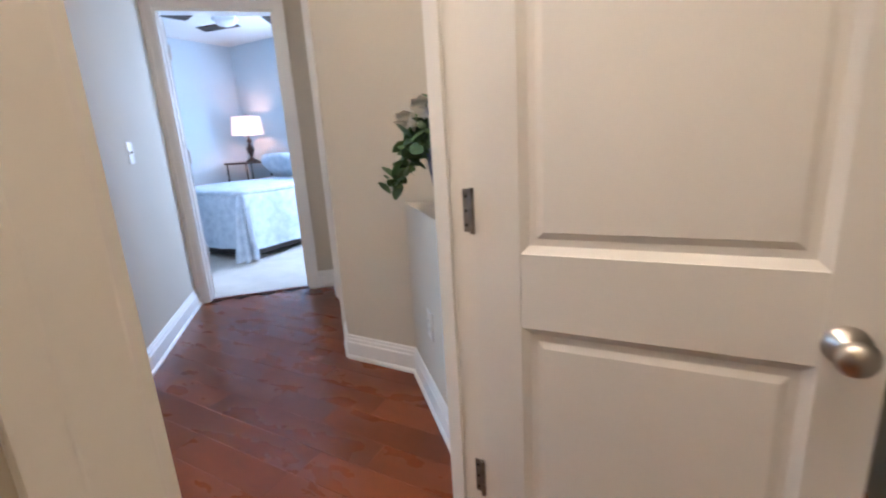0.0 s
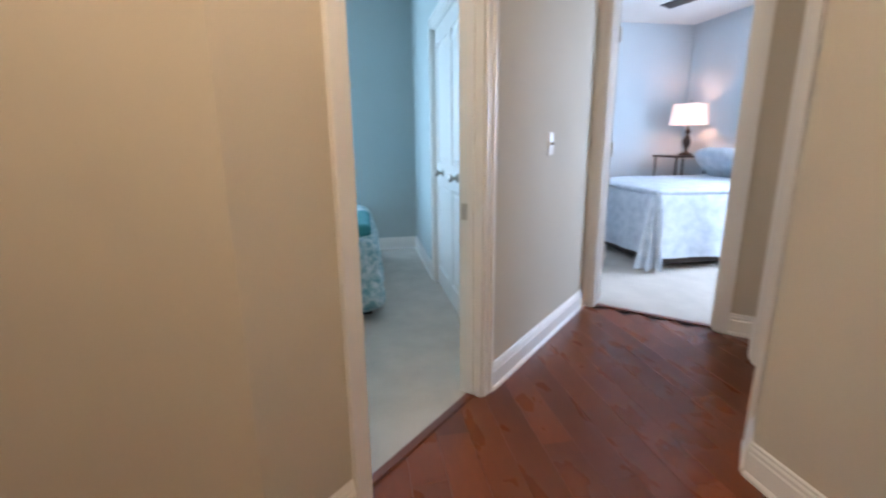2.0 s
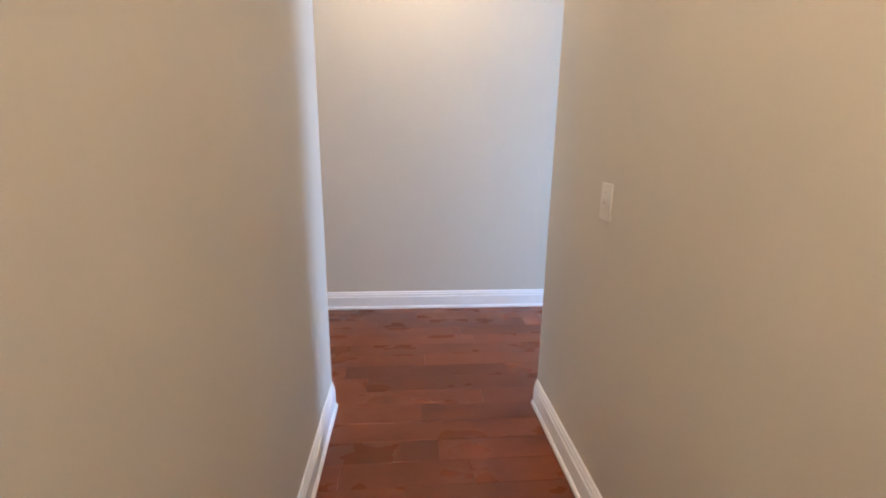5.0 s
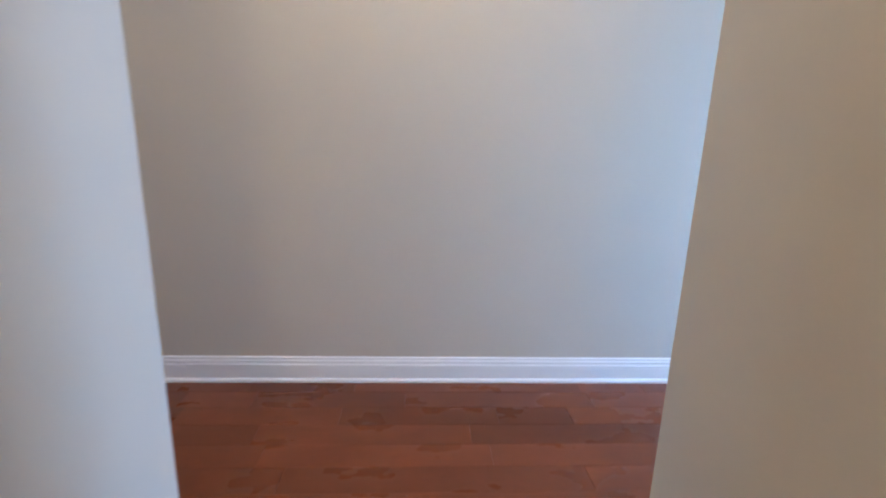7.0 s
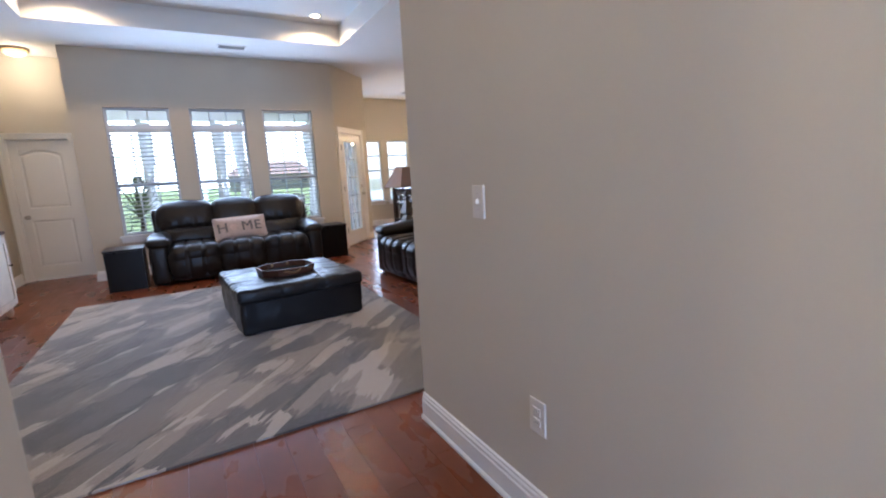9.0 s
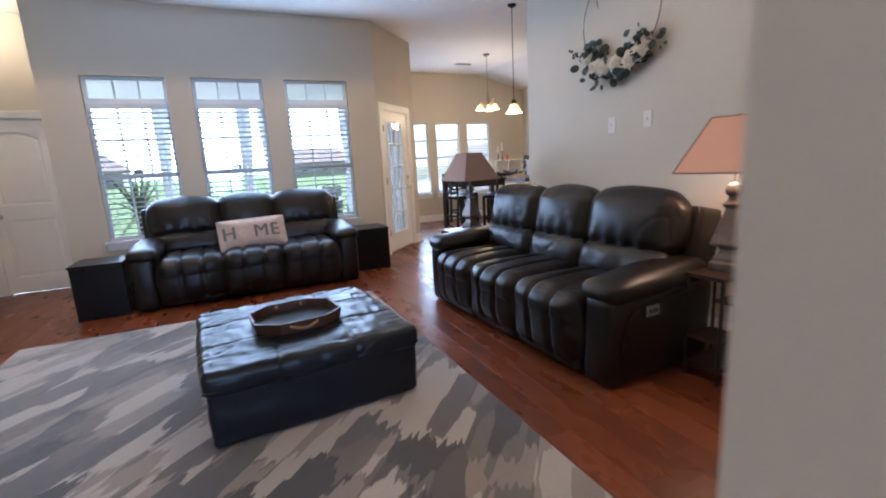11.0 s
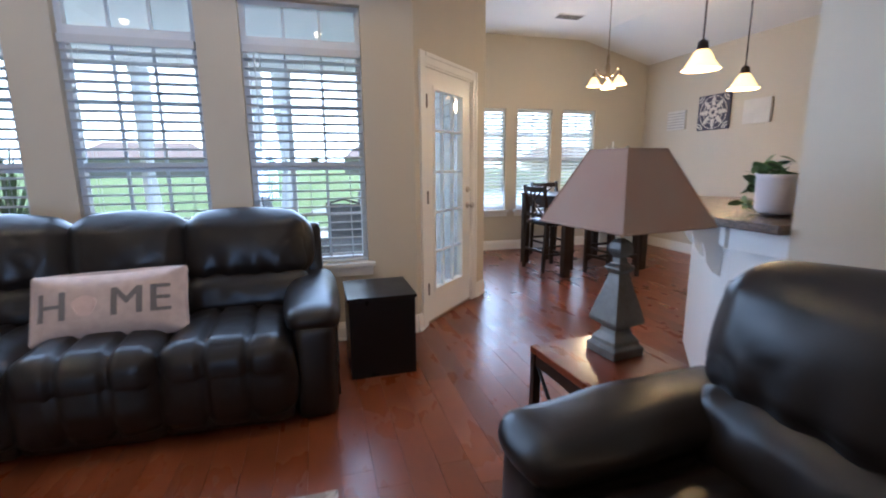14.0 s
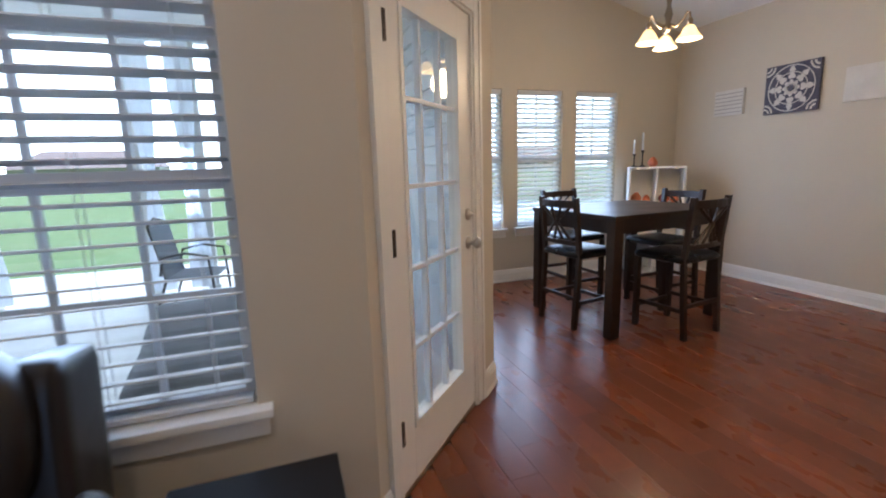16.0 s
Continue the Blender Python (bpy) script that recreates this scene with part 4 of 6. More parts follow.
        rim = [(xs, -0.36, 0.09), (xs, -0.37, 0.30), (xs, -0.30, 0.43), (xs, -0.12, 0.475), (xs, 0.30, 0.49)]
        part("side_piping", tube(rim, 0.006, 6), LEATHER, root, "", True)
    soft_part("control_pocket", (W / 2 + 0.002, -0.155, 0.425), (0.008, 0.085, 0.048), 0.007, LEATHER2, root, n=6)
    part("control_plate", box(W / 2 + 0.006, W / 2 + 0.018, -0.205, -0.105, 0.395, 0.455, 0.006), STEEL, root, "silver recliner button plate")
    for yy in (-0.18, -0.155, -0.13):
        part("button", box(W / 2 + 0.017, W / 2 + 0.021, yy - 0.009, yy + 0.009, 0.412, 0.438, 0.003), SLOT, root)
    return root


S1 = recliner_sofa(Matrix.Translation((-5.17, -0.355, 0)) @ Matrix.Rotation(radians(90), 4, "Z"), "dark brown leather three-seat reclining sofa under the windows")
S2 = recliner_sofa(Matrix.Translation((-2.52, 1.665, 0)) @ Matrix.Rotation(radians(2.5), 4, "Z"), "dark brown leather three-seat reclining sofa against the wall")


def text_part(parent, word, size, m, material, surface, name="letter"):
    for i, (ch, dx) in enumerate(word):
        cu = bpy.data.curves.new(name, "FONT")
        cu.body, cu.size, cu.extrude = ch, size, 0.0015
        cu.align_x = "CENTER"
        cu.align_y = "CENTER"
        ob = new(name, cu)
        dg = bpy.context.evaluated_depsgraph_get()
        me = bpy.data.meshes.new_from_object(ob.evaluated_get(dg))
        bpy.data.objects.remove(ob)
        me.materials.clear()
        me.materials.append(material)
        bm = bmesh.new()
        bm.from_mesh(me)
        bmesh.ops.triangulate(bm, faces=bm.faces)
        bmesh.ops.subdivide_edges(bm, edges=[e for e in bm.edges if e.calc_length() > 0.02], cuts=4, use_grid_fill=True)
        twin = bmesh.ops.duplicate(bm, geom=bm.verts[:] + bm.edges[:] + bm.faces[:])["geom"]
        for p in twin:
            if isinstance(p, bmesh.types.BMVert):
                p.co += Vector((0.007, 0.0, 0.0008))
        for p in bm.verts:
            q = m @ (p.co + Vector((dx, 0, 0)))
            p.co = Vector((q.x, surface(q.x, q.z) - 0.0025 + q.y, q.z))
        bm.to_mesh(me)
        bm.free()
        o = new(name, me)
        o.parent = parent


def home_pillow():
    def pinch(w):
        k = 1 - 0.8 * max(0, (abs(w.x) / 0.33) ** 6, (abs(w.z) / 0.165) ** 5)
        inx, inz = 1.05 - 0.07 * (1 - (w.z / 0.17) ** 2), 1.06 - 0.10 * (1 - (w.x / 0.335) ** 2)
        return Vector((w.x * inx, w.y * max(0.12, k), w.z * inz))
    root = empty("throw_pillow", Matrix.Translation((-5.02, -0.335, 0.63)) @ Matrix.Rotation(radians(90), 4, "Z") @ Matrix.Rotation(radians(-24), 4, "X") @ Matrix.Rotation(radians(-2), 4, "Y"), "oatmeal linen lumbar pillow printed with grey letters, leaning on the sofa", "pillow")
    v, f = soft(0.33, 0.055, 0.165, 0.018, n=26, bulge=0.02, crumple=0.004, freq=6, squeeze=pinch)
    link_mesh("cover", v, f, LINEN, root, "", True)
    front = [p for p in v if p.y < 0]

    def surface(x, z):
        near = sorted((((p.x - x) ** 2 + (p.z - z) ** 2, p.y) for p in front))[:3]
        ws = [1 / (d + 1e-5) for d, _y in near]
        return sum(k * y for k, (_d, y) in zip(ws, near)) / sum(ws)
    m = Matrix.Rotation(radians(90), 4, "X")
    text_part(root, (("H", -0.235), ("M", 0.085), ("E", 0.225)), 0.20, m, GREYPRINT, surface)
    pts = [(math.cos(a) * 0.05 * (1 + 0.15 * math.sin(3 * a)), math.sin(a) * 0.05) for a in [2 * math.pi * i / 24 for i in range(24)]]
    vs = [(-0.09 + x, surface(-0.09 + x, z) - 0.003, z) for x, z in pts] + [(-0.09 + x, surface(-0.09 + x, z) + 0.004, z) for x, z in pts]
    link_mesh("faded_motif", vs, [tuple(range(24))] + [(i, (i + 1) % 24, 24 + (i + 1) % 24, 24 + i) for i in range(24)], PINKPRINT, root)


home_pillow()


def ottoman():
    root = empty("ottoman", Matrix.Translation((-2.44, -0.20, 0)) @ Matrix.Rotation(radians(4), 4, "Z"), "large square black leather ottoman with creased top, on the rug", "ottoman")

    def gathered(w):
        """Leather drawn together along the seams, with folds running away from them."""
        if w.z < 0:
            return w
        k = 0.0
        for u, v, seed in ((w.x, w.y, 1.0), (w.y, w.x, 7.0)):
            for place in (-0.18, 0.18, -0.50, 0.50):
                wob = noise.noise(Vector((v * 5 + seed, u * 3, place * 9)))
                near = math.exp(-abs(u - place) / 0.11)
                fold = noise.noise(Vector((v * 17 + 0.6 * wob + seed, u * 4.5, place * 7 + seed)))
                k += 0.009 * near * (0.25 - abs(fold))
        return Vector((w.x, w.y, w.z + k * min(1, w.z / 0.04)))
    seams = [(1, 0.18, 0.007, 0.011), (1, -0.18, 0.007, 0.011), (0, 0.18, 0.007, 0.011), (0, -0.18, 0.007, 0.011)]
    soft_part("body", (0, 0, 0.195), (0.528, 0.528, 0.175), 0.035, LEATHER2, root, n=40, crumple=0.010, freq=4, grooves=seams)
    soft_part("cushion_top", (0, 0, 0.345), (0.54, 0.54, 0.062), 0.035, LEATHER2, root, "creased leather top with stitched seams", n=96, creases=0.006, bulge=0.012, crumple=0.008, freq=5, grooves=seams, squeeze=gathered)
    rim = [(x, y, 0.318) for x, y in ((-0.535, -0.535), (0.535, -0.535), (0.535, 0.535), (-0.535, 0.535), (-0.535, -0.535))]
    for a, b in zip(rim, rim[1:]):
        part("piping", tube([a, b], 0.006, 6), LEATHER2, root)
    for x in (-0.45, 0.45):
        for y in (-0.45, 0.45):
            part("foot", box(x - 0.04, x + 0.04, y - 0.04, y + 0.04, 0.014, 0.06, 0.008), BLACKWOOD, root)


ottoman()


def serving_tray():
    root = empty("serving_tray", Matrix.Translation((-2.40, -0.22, 0.412)) @ Matrix.Rotation(radians(6), 4, "Z") @ Matrix.Diagonal((0.86, 0.86, 1, 1)), "octagonal brown wooden serving tray with rope handles, on the ottoman", "tray")
    R, h = 0.25, 0.065
    # elongated octagon
    pts = [(-0.13, -0.27), (0.13, -0.27), (0.235, -0.14), (0.235, 0.14), (0.13, 0.27), (-0.13, 0.27), (-0.235, 0.14), (-0.235, -0.14)]
    n = 8
    vs = [(x * 0.98, y * 0.98, z) for z in (0.0, 0.014) for x, y in pts]
    link_mesh("tray_base", vs, [tuple(range(n))[::-1], tuple(range(n, 2 * n))] + [(i, (i + 1) % n, n + (i + 1) % n, n + i) for i in range(n)], TRAYBASE, root, "slate grey tray floor")
    for i in range(n):
        a, b = Vector((*pts[i], 0)), Vector((*pts[(i + 1) % n], 0))
        ia, ib = a * 0.94, b * 0.94
        fl = Vector((0, 0, h))
        out = 1.05
        vs = [a, b, ib, ia, a * out + fl, b * out + fl, ib * out + fl, ia * out + fl]
        link_mesh("tray_side", vs, [(3, 2, 1, 0), (4, 5, 6, 7), (0, 1, 5, 4), (1, 2, 6, 5), (2, 3, 7, 6), (3, 0, 4, 7)], TRAYWOOD, root)
    for s in (-1, 1):
        y = 0.0
        arc = [(s * (0.245 + 0.05 * math.sin(math.pi * u)), -0.085 + 0.17 * u, 0.045 - 0.012 * math.sin(math.pi * u)) for u in [i / 10 for i in range(11)]]
        part("rope_handle", tube(arc, 0.010, 8), ROPE, root, "twisted jute rope handle", True)
        for yy in (-0.085, 0.085):
            v, f = soft(0.014, 0.014, 0.014, 0.012, n=5)
            link_mesh("rope_knot", v, f, ROPE, root, "", True, Matrix.Translation((s * 0.215, yy, 0.045)))


serving_tray()
_b = box(-4.16, -0.26, -2.15, 0.70, 0.001, 0.013, 0.004)
tagged(part("area_rug", _b, RUG, None), "large grey and beige abstract brushstroke area rug on the planks", "rug")


def cube_table(m):
    root = empty("end_cube", m, "plain black laminate cube side table beside the sofa", "side table", "black cubes")
    part("body", box(-0.205, 0.205, -0.225, 0.225, 0.0, 0.50, 0.004), BLACKWOOD, root)
    part("top_panel", box(-0.215, 0.215, -0.235, 0.235, 0.502, 0.522, 0.004), BLACKWOOD, root)


cube_table(Matrix.Translation((-5.36, 1.04, 0)) @ Matrix.Rotation(radians(90), 4, "Z"))
cube_table(Matrix.Translation((-5.0, -1.72, 0)) @ Matrix.Rotation(radians(90), 4, "Z"))


def table_lamp(m, lit, label):
    """Square pewter baluster lamp with a square tapering shade."""
    root = empty("table_lamp", m, label, "lamp", "living room table lamps")
    k = 4
    prof = [(0.082, 0), (0.082, 0.035), (0.068, 0.045), (0.066, 0.062), (0.046, 0.085), (0.040, 0.105), (0.050, 0.118), (0.078, 0.128), (0.080, 0.142), (0.030, 0.315), (0.028, 0.325), (0.042, 0.338), (0.044, 0.346), (0.024, 0.362), (0.020, 0.385), (0.034, 0.402), (0.036, 0.418), (0.028, 0.445), (0.010, 0.458)]
    bm = bmesh.new()
    rings = [[bm.verts.new((sx * r, sy * r, z)) for sx, sy in ((-1, -1), (1, -1), (1, 1), (-1, 1))] for r, z in prof]
    for a, b in zip(rings, rings[1:]):
        for i in range(4):
            bm.faces.new((a[i], a[(i + 1) % 4], b[(i + 1) % 4], b[i]))
    bm.faces.new(rings[0][::-1])
    bm.faces.new(rings[-1])
    bmesh.ops.bevel(bm, geom=list(bm.edges), offset=0.003, segments=1, affect="EDGES")
    part("lamp_base", bm, BRONZE, root, "stepped square pewter-coloured base")
    part("neck", tube([(0, 0, 0.45), (0, 0, 0.78)], 0.007), BRASSY, root)
    z0, z1, b0, b1 = 0.515, 0.785, 0.235, 0.10
    sm = SHADE1 if lit else SHADE2
    for i in range(4):
        a = Matrix.Rotation(radians(90 * i), 4, "Z")
        vs = [a @ Vector(p) for p in ((-b0, -b0, z0), (b0, -b0, z0), (b1, -b1, z1), (-b1, -b1, z1), (-b0 + 0.004, -b0 + 0.004, z0), (b0 - 0.004, -b0 + 0.004, z0), (b1 - 0.004, -b1 + 0.004, z1), (-b1 + 0.004, -b1 + 0.004, z1))]
        sh = link_mesh("shade_side", vs, [(0, 1, 2, 3), (7, 6, 5, 4), (0, 4, 5, 1), (3, 2, 6, 7), (1, 5, 6, 2), (0, 3, 7, 4)], sm, root)
        e0, e1 = a @ Vector((-b0, -b0, z0)), a @ Vector((-b1, -b1, z1))
        part("shade_rib", tube([e0, e1], 0.004, 6), SHADE2, root)
        f1 = a @ Vector((b0, -b0, z0))
        part("shade_trim", tube([e0, f1], 0.005, 6), SHADE2, root)
        t1 = a @ Vector((b1, -b1, z1))
        part("shade_trim", tube([e1, t1], 0.004, 6), SHADE2, root)
        part("spider_arm", tube([(0, 0, 0.765), tuple(a @ Vector((b1, 0, z1 - 0.01)))], 0.003, 6), BRASSY, root)
    part("finial", lathe([(0.004, 0.765), (0.008, 0.78), (0.010, 0.79), (0.004, 0.80)], 12), BRASSY, root, "", True)
    v, f = soft(0.028, 0.028, 0.04, 0.026, n=6)
    link_mesh("light_bulb", v, f, FROST if lit else WAX, root, "", True, Matrix.Translation((0, 0, 0.57)))
    return root


def etagere(m):
    """Narrow black iron side table with three shelves."""
    root = empty("iron_side_table", m, "narrow black iron side table with open shelves, beside the sofa", "side table")
    a, b, h = 0.095, 0.225, 0.59
    for x in (-a, a):
        for y in (-b, b):
            part("leg", box(x - 0.007, x + 0.007, y - 0.007, y + 0.007, 0, h), IRON, root)
        part("divider", box(x - 0.006, x + 0.006, 0.006, 0.018, 0.094, h), IRON, root)
        for y0, y1, z in ((-b, b, 0.075), (-b, 0.006, 0.225), (0.018, b, 0.385)):
            part("shelf_rail", box(x - 0.006, x + 0.006, y0 + 0.007, y1 - 0.007, z - 0.001, z + 0.016), IRON, root)
    part("tabletop", box(-a - 0.014, a + 0.014, -b - 0.014, b + 0.014, h, h + 0.022, 0.003), DARKWOOD, root)
    for z, y0, y1 in ((0.08, -b, b), (0.23, -b, 0.006), (0.39, 0.018, b)):
        part("shelf", box(-a + 0.006, a - 0.006, y0, y1, z, z + 0.012, 0.002), DARKWOOD, root)


etagere(Matrix.Translation((-1.285, 2.03, 0)) @ Matrix.Rotation(radians(2), 4, "Z"))
table_lamp(Matrix.Translation((-1.30, 2.03, 0.613)) @ Matrix.Diagonal((0.96, 0.96, 1.06, 1)) @ Matrix.Rotation(radians(10), 4, "Z"), True, "lit pewter table lamp with a blush square shade")
bulb("table_lamp_light", (-1.30, 2.02, 1.18), 13, (1.0, 0.62, 0.34))


def cherry_table(m):
    root = empty("end_table", m, "cherry-topped end table with dark crossed iron sides", "side table")
    a, h = 0.215, 0.545
    part("tabletop", box(-a - 0.02, a + 0.02, -a - 0.02, a + 0.02, h, h + 0.03, 0.008), REDWOOD, root, "polished cherry top")
    for x in (-a, a):
        for y in (-a, a):
            part("leg", box(x - 0.018, x + 0.018, y - 0.018, y + 0.018, 0, h, 0.003), DARKWOOD, root)
    for i in range(4):
        r = Matrix.Rotation(radians(90 * i), 4, "Z")
        part("apron", box(-a + 0.018, a - 0.018, -a - 0.012, -a + 0.012, h - 0.05, h, 0.002), DARKWOOD, root, m=r)
        part("stretcher", box(-a + 0.018, a - 0.018, -a - 0.010, -a + 0.010, 0.10, 0.13, 0.002), DARKWOOD, root, m=r)
        for s in (-1, 1):
            part("cross_bar", tube([(-a * 0.92, -a, 0.13 if s > 0 else h - 0.05), (0, -a, 0.31), (a * 0.92, -a, h - 0.05 if s > 0 else 0.13)], 0.009, 6), IRON, root, m=r)


cherry_table(Matrix.Translation((-3.90, 1.74, 0)) @ Matrix.Rotation(radians(4), 4, "Z") @ Matrix.Diagonal((0.82, 0.95, 1, 1)))
table_lamp(Matrix.Translation((-3.915, 1.79, 0.577)) @ Matrix.Rotation(radians(8), 4, "Z") @ Matrix.Diagonal((0.93, 0.93, 1, 1)), False, "unlit pewter table lamp with a taupe square shade")


def wreath():
    rnd = random.Random(4)
    root = empty("wall_wreath", Matrix.Translation((-2.52, 2.43, 2.03)) @ Matrix.Diagonal((0.92, 1, 0.92, 1)), "crescent wreath of grey-green eucalyptus leaves and cream roses on the wall", "wreath")
    hoop = [(0.42 * math.cos(a), -0.03, 0.32 + 0.42 * math.sin(a)) for a in [2 * math.pi * i / 40 for i in range(41)]]
    part("hoop", tube(hoop, 0.004, 6), STEM, root)
    bm, vs, fs = None, [], []
    for i in range(190):
        u = rnd.random()
        a = radians(205 + 125 * u)
        r = 0.42 + rnd.gauss(0, 0.07)
        c = Vector((r * math.cos(a) + rnd.gauss(0, 0.03), -0.035 - abs(rnd.gauss(0, 0.03)), 0.32 + r * math.sin(a)))
        sz = rnd.uniform(0.022, 0.05) * (0.7 if u < 0.1 or u > 0.92 else 1)
        q = Euler((rnd.uniform(-0.9, 0.9), rnd.uniform(0, 6.28), rnd.uniform(-0.9, 0.9))).to_matrix()
        b0 = len(vs)
        ring = [q @ Vector((sz * math.cos(t) * 0.85, 0.12 * sz * math.cos(2 * t), sz * math.sin(t))) + c for t in [2 * math.pi * k / 8 for k in range(8)]]
        vs += ring + [c + q @ Vector((0, -0.15 * sz, 0))]
        fs += [(b0 + k, b0 + (k + 1) % 8, b0 + 8) for k in range(8)]
    for i in range(14):
        c = Vector((-0.46 - 0.011 * i + rnd.gauss(0, 0.012), -0.03, 0.10 + 0.004 * i + rnd.gauss(0, 0.02)))
        b0, sz = len(vs), 0.014
        vs += [c + Vector((sz * math.cos(t), rnd.gauss(0, 0.003), sz * math.sin(t))) for t in [2 * math.pi * k / 6 for k in range(6)]]
        fs += [tuple(b0 + k for k in range(6))]
    tagged(link_mesh("eucalyptus_leaves", vs, fs, EUCA, root), kind="stuff")
    for a, r, sz in ((226, 0.42, 0.062), (239, 0.43, 0.092), (255, 0.41, 0.10), (274, 0.40, 0.098), (294, 0.42, 0.092), (309, 0.44, 0.085), (321, 0.43, 0.06)):
        x, z = r * math.cos(radians(a)), 0.32 + r * math.sin(radians(a))
        bv, bf = soft(sz * 0.30, sz * 0.34, sz * 0.30, sz * 0.26, n=6)
        rose = link_mesh("rose", bv, bf, PETAL, root, "cream fabric rose", True, Matrix.Translation((x, -0.10, z)))
        for k in range(14):
            lay = (k + 2) / 16
            rr = sz * (0.25 + 0.75 * lay)
            vs = []
            for i in range(5):
                for j in range(4):
                    u, w = (i / 4 - 0.5) * 1.6, j / 3
                    vs.append((rr * math.sin(u) * (0.5 + 0.5 * w), -rr * 0.5 * (1 - w) * (1 - lay) + 0.012 * w * w - 0.05 * (1 - lay) + 0.025, rr * w * math.cos(u * 0.6)))
            petal = link_mesh("petal", vs, [(i * 4 + j, i * 4 + j + 1, (i + 1) * 4 + j + 1, (i + 1) * 4 + j) for i in range(4) for j in range(3)], PETAL, rose, "", True)
            petal.matrix_basis = Matrix.Rotation(k * 2.4, 4, "Y")
    part("hanger", tube([(-0.30, -0.012, 0.62), (-0.25, -0.02, 0.45), (-0.28, -0.03, 0.62)], 0.003, 5), STEM, root)


wreath()


def white_cabinet(m, w, h, label, hutch=False):
    root = empty("sideboard", m, label, "cabinet")
    d = 0.46
    part("body", box(0, w, 0.02, d, 0.10, h - 0.035, 0.003), CREAMCAB, root)
    part("cabinet_top", box(-0.02, w + 0.02, -0.012, d + 0.005, h - 0.033, h, 0.006), TRAYWOOD, root, "brown wooden top")
    for x in (0.03, w - 0.09):
        for y in (0.03, d - 0.08):
            part("foot", lathe([(0.02, 0), (0.034, 0.04), (0.03, 0.10)], 10, (x + 0.03, y + 0.03, 0)), CREAMCAB, root)
    n = max(2, round(w / 0.5))
    for i in range(n):
        x0, x1 = i * w / n + 0.015, (i + 1) * w / n - 0.015
        dr = part("cabinet_door", box(x0, x1, 0.0, 0.018, 0.13, h - 0.06, 0.003), CREAMCAB, root)
        bm = bmesh.new()
        for a in ((x0, x0 + 0.06, 0.13, h - 0.06), (x1 - 0.06, x1, 0.13, h - 0.06), (x0 + 0.06, x1 - 0.06, 0.13, 0.19), (x0 + 0.06, x1 - 0.06, h - 0.12, h - 0.06)):
            add_box(bm, a[0], a[1], -0.010, -0.001, a[2], a[3], 0.002)
        part("door_frame", bm, CREAMCAB, dr)
        part("pull", lathe([(0.008, 0), (0.006, 0.012), (0.014, 0.022), (0.004, 0.028)], 12), DARKBRONZE, dr, "dark knob", True, Matrix.Translation((x1 - 0.03 if i % 2 == 0 else x0 + 0.03, -0.010, h * 0.6)) @ Matrix.Rotation(radians(90), 4, "X"))
    if hutch:
        for x in (0.0, w - 0.03):
            part("hutch_side", box(x, x + 0.03, 0.16, d, h, 2.0, 0.003), CREAMCAB, root)
        for z in (1.25, 1.62, 1.97):
            part("hutch_shelf", box(0.03, w - 0.03, 0.16, d, z, z + 0.025, 0.002), CREAMCAB, root)
        part("hutch_back", box(0.03, w - 0.03, d - 0.012, d, h, 1.97), CREAMCAB, root)
        part("cornice", box(-0.03, w + 0.03, 0.12, d + 0.01, 2.0, 2.06, 0.01), CREAMCAB, root)


white_cabinet(Matrix.Translation((-2.72, -2.66, 0)) @ Matrix.Rotation(radians(180), 4, "Z"), 1.62, 0.90, "cream painted sideboard with a brown top and hutch against the wall", True)
white_cabinet(Matrix.Translation((-1.22, -2.66, 0)) @ Matrix.Rotation(radians(180), 4, "Z"), 1.45, 0.62, "low cream painted cabinet with a brown top against the wall")
for _x, _h in ((-3.95, 0.16), (-3.75, 0.22), (-3.55, 0.14)):
    _o = empty("decor_jar", Matrix.Translation((_x, -2.84, 0.90)), "dark red glazed jar on the sideboard", "jar", "jars")
    part("jar_body", lathe([(0.04, 0), (0.055, _h * 0.4), (0.045, _h * 0.8), (0.03, _h)], 16), REDWOOD, _o, "", True)
    part("jar_lid", lathe([(0.034, _h), (0.03, _h + 0.015), (0.008, _h + 0.03)], 16), DARKBRONZE, _o, "", True)

# ==== breakfast corner and kitchen ====


def pub_table():
    root = empty("pub_table", Matrix.Translation((-7.53, 3.97, 0)) @ Matrix.Rotation(radians(5), 4, "Z"), "square espresso counter-height dining table", "table")
    a, b = 0.50, 0.62
    part("tabletop", box(-a, a, -b, b, 0.905, 0.94, 0.008), DARKWOOD, root, "glossy espresso tabletop")
    for x in (-a + 0.05, a - 0.05):
        for y in (-b + 0.05, b - 0.05):
            part("leg", box(x - 0.042, x + 0.042, y - 0.042, y + 0.042, 0, 0.905, 0.005), DARKWOOD, root)
    for y in (-b + 0.05, b - 0.05):
        part("apron", box(-a + 0.09, a - 0.09, y - 0.012, y + 0.012, 0.80, 0.905), DARKWOOD, root)
    for x in (-a + 0.05, a - 0.05):
        part("apron", box(x - 0.012, x + 0.012, -b + 0.09, b - 0.09, 0.80, 0.905), DARKWOOD, root)


pub_table()


